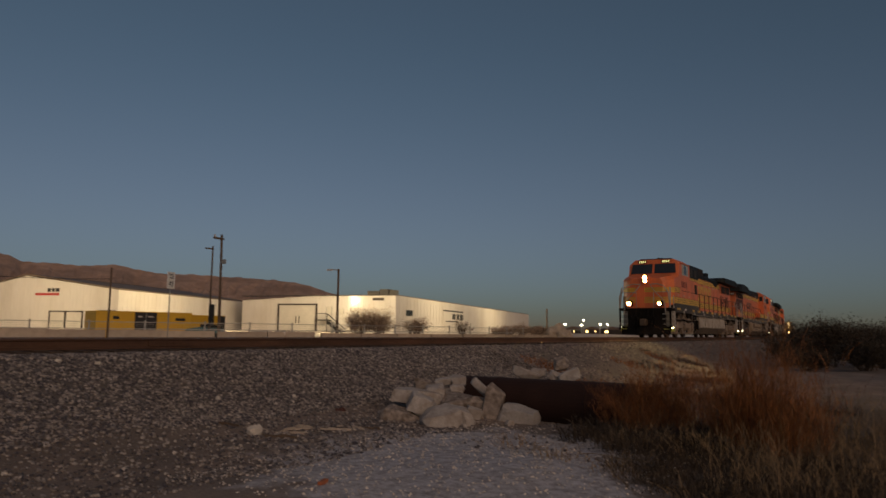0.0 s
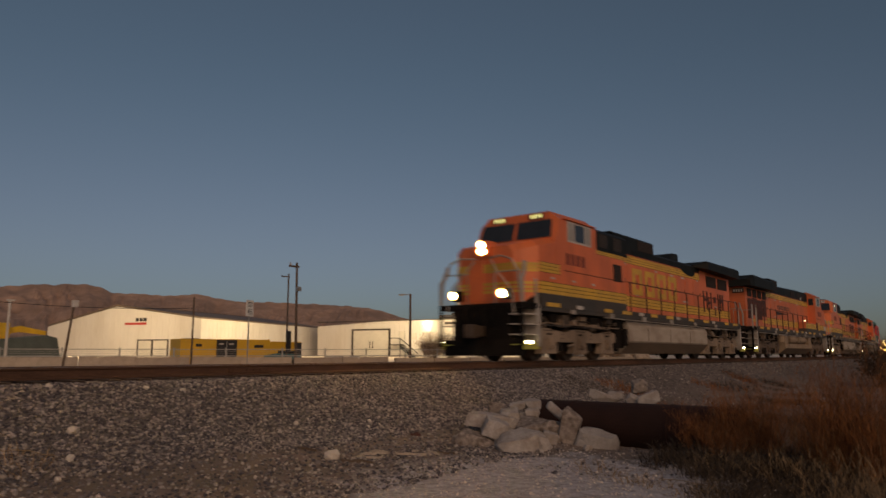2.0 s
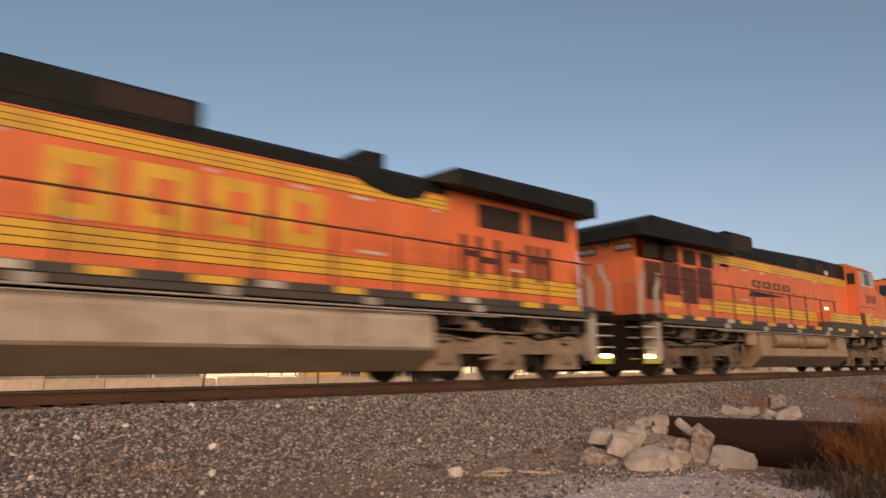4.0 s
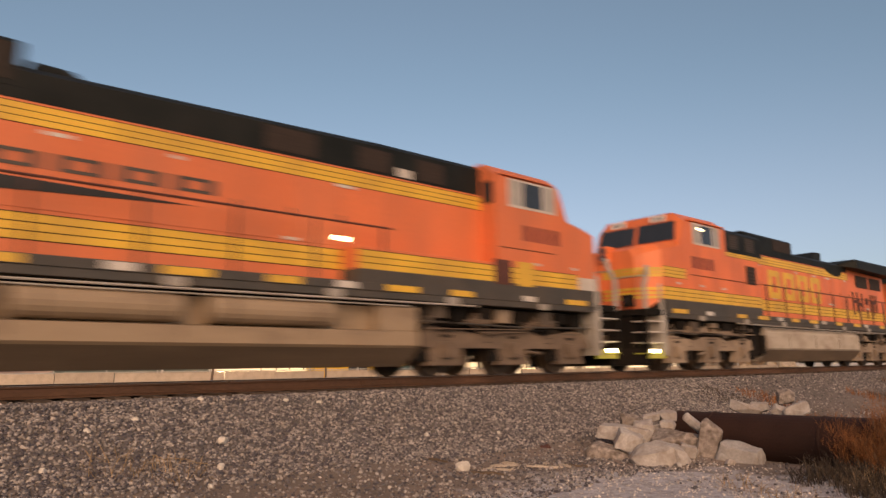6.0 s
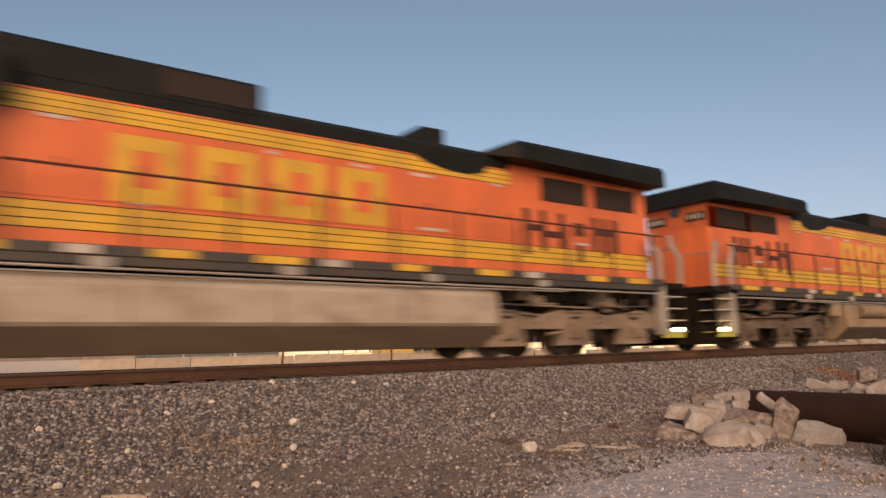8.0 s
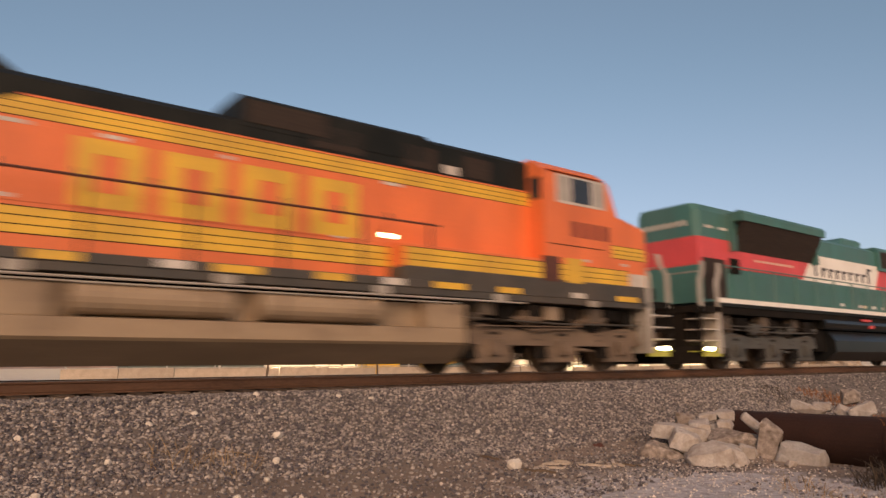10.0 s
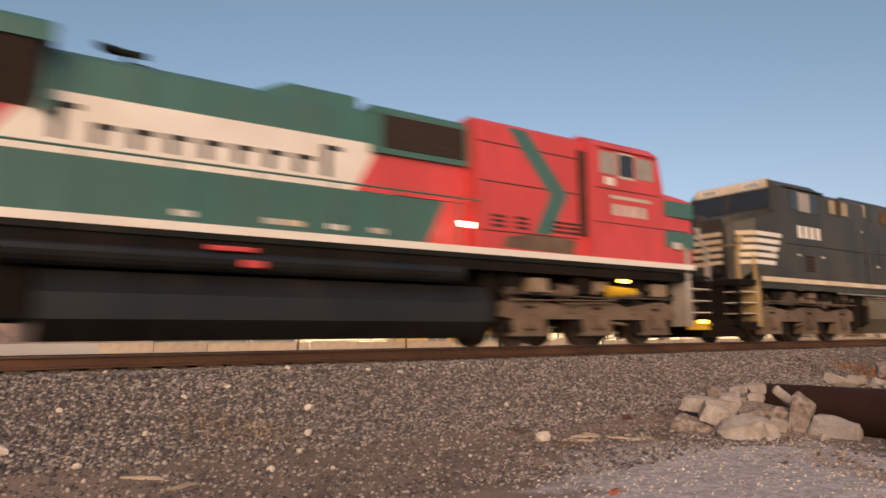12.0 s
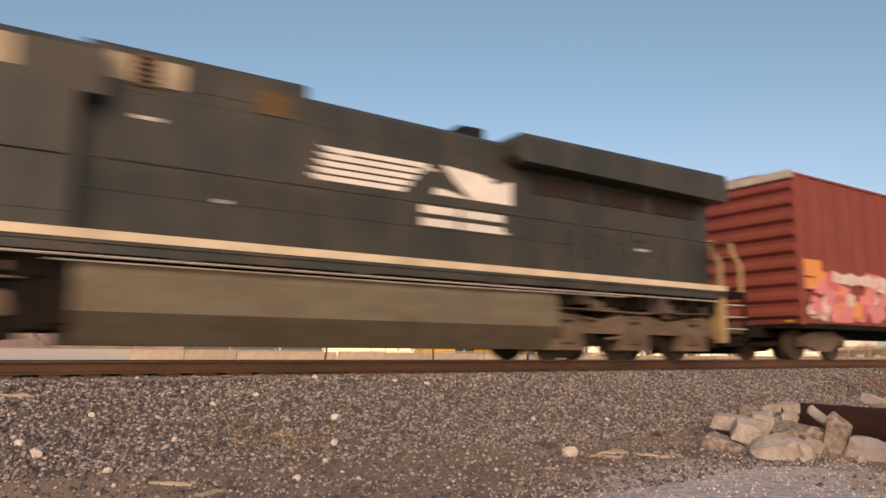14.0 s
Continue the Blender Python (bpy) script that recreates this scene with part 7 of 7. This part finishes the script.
        blades("straw_mat", x, y, 120, 0.5, g.uniform(0.3, 0.6), (DULLSTRAW, STRAW)[i % 2], "thin grey-brown dry weeds on the bank", 820 + i, 1.1, 0.0035, "weed mats", "stuff", sprays=2)
    for i in range(22):
        g = random.Random(1600 + i)
        x, y = g.uniform(7.3, 10.6), g.uniform(-0.5, 1.9)
        if x - 2 * y > 4.2:
            blades("straw_clump", x, y, 26, 0.3, g.uniform(0.55, 1.0), STRAW, "tall pale dry straw stalks on the near bank", 1650 + i, 0.6, 0.0026, "straw clumps", "stuff", sprays=4)
    rng = random.Random(3)
    for i in range(70):
        x, y = rng.uniform(12.8, 34), rng.uniform(-1, 9)
        if x > 18 and y < 5:
            continue
        if abs(x - 11.85) < 0.8:
            continue
        blades("weed_tuft", x, y, 220, 0.7, rng.uniform(0.15, 0.4), (WEED, GRASS, WEED)[i % 3], "low dry weed tuft on the bank", 300 + i, 0.8, 0.007, "weed tufts", "stuff")
    for i, (x, y) in enumerate([(8.0, 3.4), (7.6, 2.6), (8.6, 4.2), (7.2, 1.6), (3.2, 8.0), (2.6, 8.3)]):
        blades("straw_tuft", x, y, 70, 0.35, 0.32, STRAW, "fallen pale straw on bare ground", 400 + i, 1.6, 0.005, "straw tufts", "stuff")
    for i, (x, y) in enumerate([(2.5, 7.3), (3.1, 7.1), (2.2, 7.8), (7.9, 7.5), (8.4, 7.2), (7.4, 7.1)]):
        blades("straw_litter", x, y, 26, 0.4, 0.09, STRAW, "flattened pale straw litter on the gravel", 460 + i, 3.2, 0.006, "straw tufts", "stuff")
    for i, (x, y, h, s, lv) in enumerate([(39, 4.6, 2.7, 1.6, 900), (41, 3.0, 3.3, 1.9, 1200), (43, 1.4, 3.0, 1.8, 1200), (40, 0.2, 2.9, 1.8, 1200), (45, -1.0, 3.2, 2.0, 1200), (38, -2.0, 2.7, 1.8, 1000), (50, 4.6, 3.3, 2.0, 1000), (55, 2.2, 3.4, 2.0, 900), (33, -3.0, 2.6, 1.6, 900), (36, 1.0, 2.0, 1.4, 900), (35, 3.2, 1.5, 1.2, 700), (64, 5.0, 3.4, 2.2, 900)]):
        shrub(x, y, h, s, 500 + i, lv * 9, label="dense dark brush thicket beside the line", leafsize=0.045, stems=15)
    for i, (x, y, h, s, lv) in enumerate([(54.4, 44.0, 3.9, 2.3, 2600), (55.6, 42.4, 4.0, 2.3, 3000), (57.8, 39.7, 2.9, 1.3, 1200), (68.8, 40.9, 3.0, 0.9, 150), (84.5, 43.2, 2.7, 1.9, 1500), (87, 42.4, 3.1, 2.0, 1900), (79, 41.8, 2.1, 1.5, 1100), (91, 42, 2.6, 1.8, 1500)]):
        shrub(x, y, h, s, 600 + i, lv * 3, z=-0.6, label="bare brown shrub in front of the white building", leafsize=0.055, stems=14, material=BRUSHWOOD)


# ---- put it together ----
build_ground()
TRACKS = build_track()
build_buildings()
build_yard()
build_distance()

BASE = dict(grip=GREYRAIL, sill=SILL, tank=TANK, truck=TRUCK, cab=ORANGE, nose=ORANGE, hood=ORANGE, roof=BLACK, stripes=YELLOW, nosestripe=True, bigmark=YELLOW, number=DULLRED, vent=SILL,
            reardoor=HOODDOOR, post=HOODDOOR, tag=YELLOW, steps=HIVIS, winframe=PALE, reservoirs=False, cablamp=False, longline=None, whitestripes=False, hump=(7.5, 11.25, 4.78), roof_top=4.38, intake=(6.44, 7.08, 2.75, 3.36), numberat=3.12, grille=None, cabend=5.2, cabtop=4.5, narrow=False, taper=0.5, screenat=1.5, screens=2, plate=PALE, radiator=16.0, wing=4.1,
            belly=BELLY, exhaust=14.3, widedoors=False, soot=True)
SWOOSH = dict(BASE, truck=TRUCK_BROWN, bigmark=None, nosestripe=False, reservoirs=True, hood=ORANGE_OLD, cab=ORANGE_OLD, nose=ORANGE_OLD, radiator=14.9, wing=3.95, hump=(13.6, 15.3, 4.92), roof_top=4.74, intake=None, screens=4, exhaust=12.4, widedoors=True, soot=False, tank=TANK_BROWN, taper=1.3, screenat=1.75, cabend=4.85, cabtop=4.74, narrow=True, numberat=2.8)
DARK = dict(BASE, grip=TANGRIP, sill=CHARCOAL, cab=CHARCOAL, nose=CHARCOAL, hood=CHARCOAL, roof=CHARCOAL, stripes=None, number=WHITE, vent=TANVENT, reardoor=CHARCOAL, post=CHARCOAL, tag=CREAM, tank=TANK_DARK,
            longline=CREAM, whitestripes=True, steps=UNDER, winframe=CHARCOAL, radiator=14.8, wing=3.9, hump=(7.5, 10.75, 4.74), roof_top=4.62, truck=TRUCK_BROWN, screens=3, belly=TANK_DARK, soot=False, exhaust=13.7,
            intake=(3.95, 4.4, 2.02, 2.5), numberat=3.6, grille=(9.9, 10.48, 4.05, 4.46), taper=0.15, screenat=0.75)
ENGINES = [  # engine, middle of it from the head of the train, turned end for end
    (ge_engine("orange and black locomotive with glowing headlights leading the train", BASE, lights=True), 11.15, False),
    (ge_engine("faded orange locomotive with a curved black mark, coupled backwards", SWOOSH), 33.45, True),
    (ge_engine("orange locomotive with yellow bands and a lit cab", dict(BASE, cablamp=True)), 55.75, False),
    (ge_engine("orange locomotive with yellow bands, coupled backwards", dict(BASE, reservoirs=True, intake=None, truck=TRUCK_BROWN, tank=TANK_BROWN, cabend=4.85, cabtop=4.76, narrow=True, numberat=2.8)), 78.05, True),
    (sd_engine("green, red and white locomotive coupled backwards"), 100.5, True),
    (ge_engine("charcoal black locomotive with white nose stripes", DARK), 122.95, False),
    (boxcar("oxide red boxcar with ribbed end and sprayed colour patches"), 143.25, False),
    (boxcar("oxide red boxcar with ribbed end and sprayed colour patches"), 160.85, False),
]
ENGINES = [(lengthened(e), LONG * m, turned) for e, m, turned in ENGINES]
build_rubble()
build_plants()
build_stones()
build_ties(TRACKS)


def head(t):
    """Where the head of the train is at t seconds."""
    return 40.1 - 11.84 * t + 0.0071 * t * t


def motions():
    steps = [k * 2 / FPS for k in range(int(14 * FPS / 2) + 1)]
    for engine, middle, turned in ENGINES:
        rows = []
        for k in range(29):
            x = middle + head(k / 2)
            away, slope = bend(x)
            rows.append((k / 2, pose(x, TRACK + away, 0, 0, 0, math.degrees(math.atan(slope)) + (180 if turned else 0))))
        walk(engine, rows)
        for w in engine.children:
            if "spin" in w:
                r = w["spin"]
                x, z = w.location.x, w.location.z
                s = 1 if turned else -1
                walk(w, [(t, pose(x, 0, z, 0, s * math.degrees((head(0) - head(t)) / r), 0)) for t in steps])


motions()
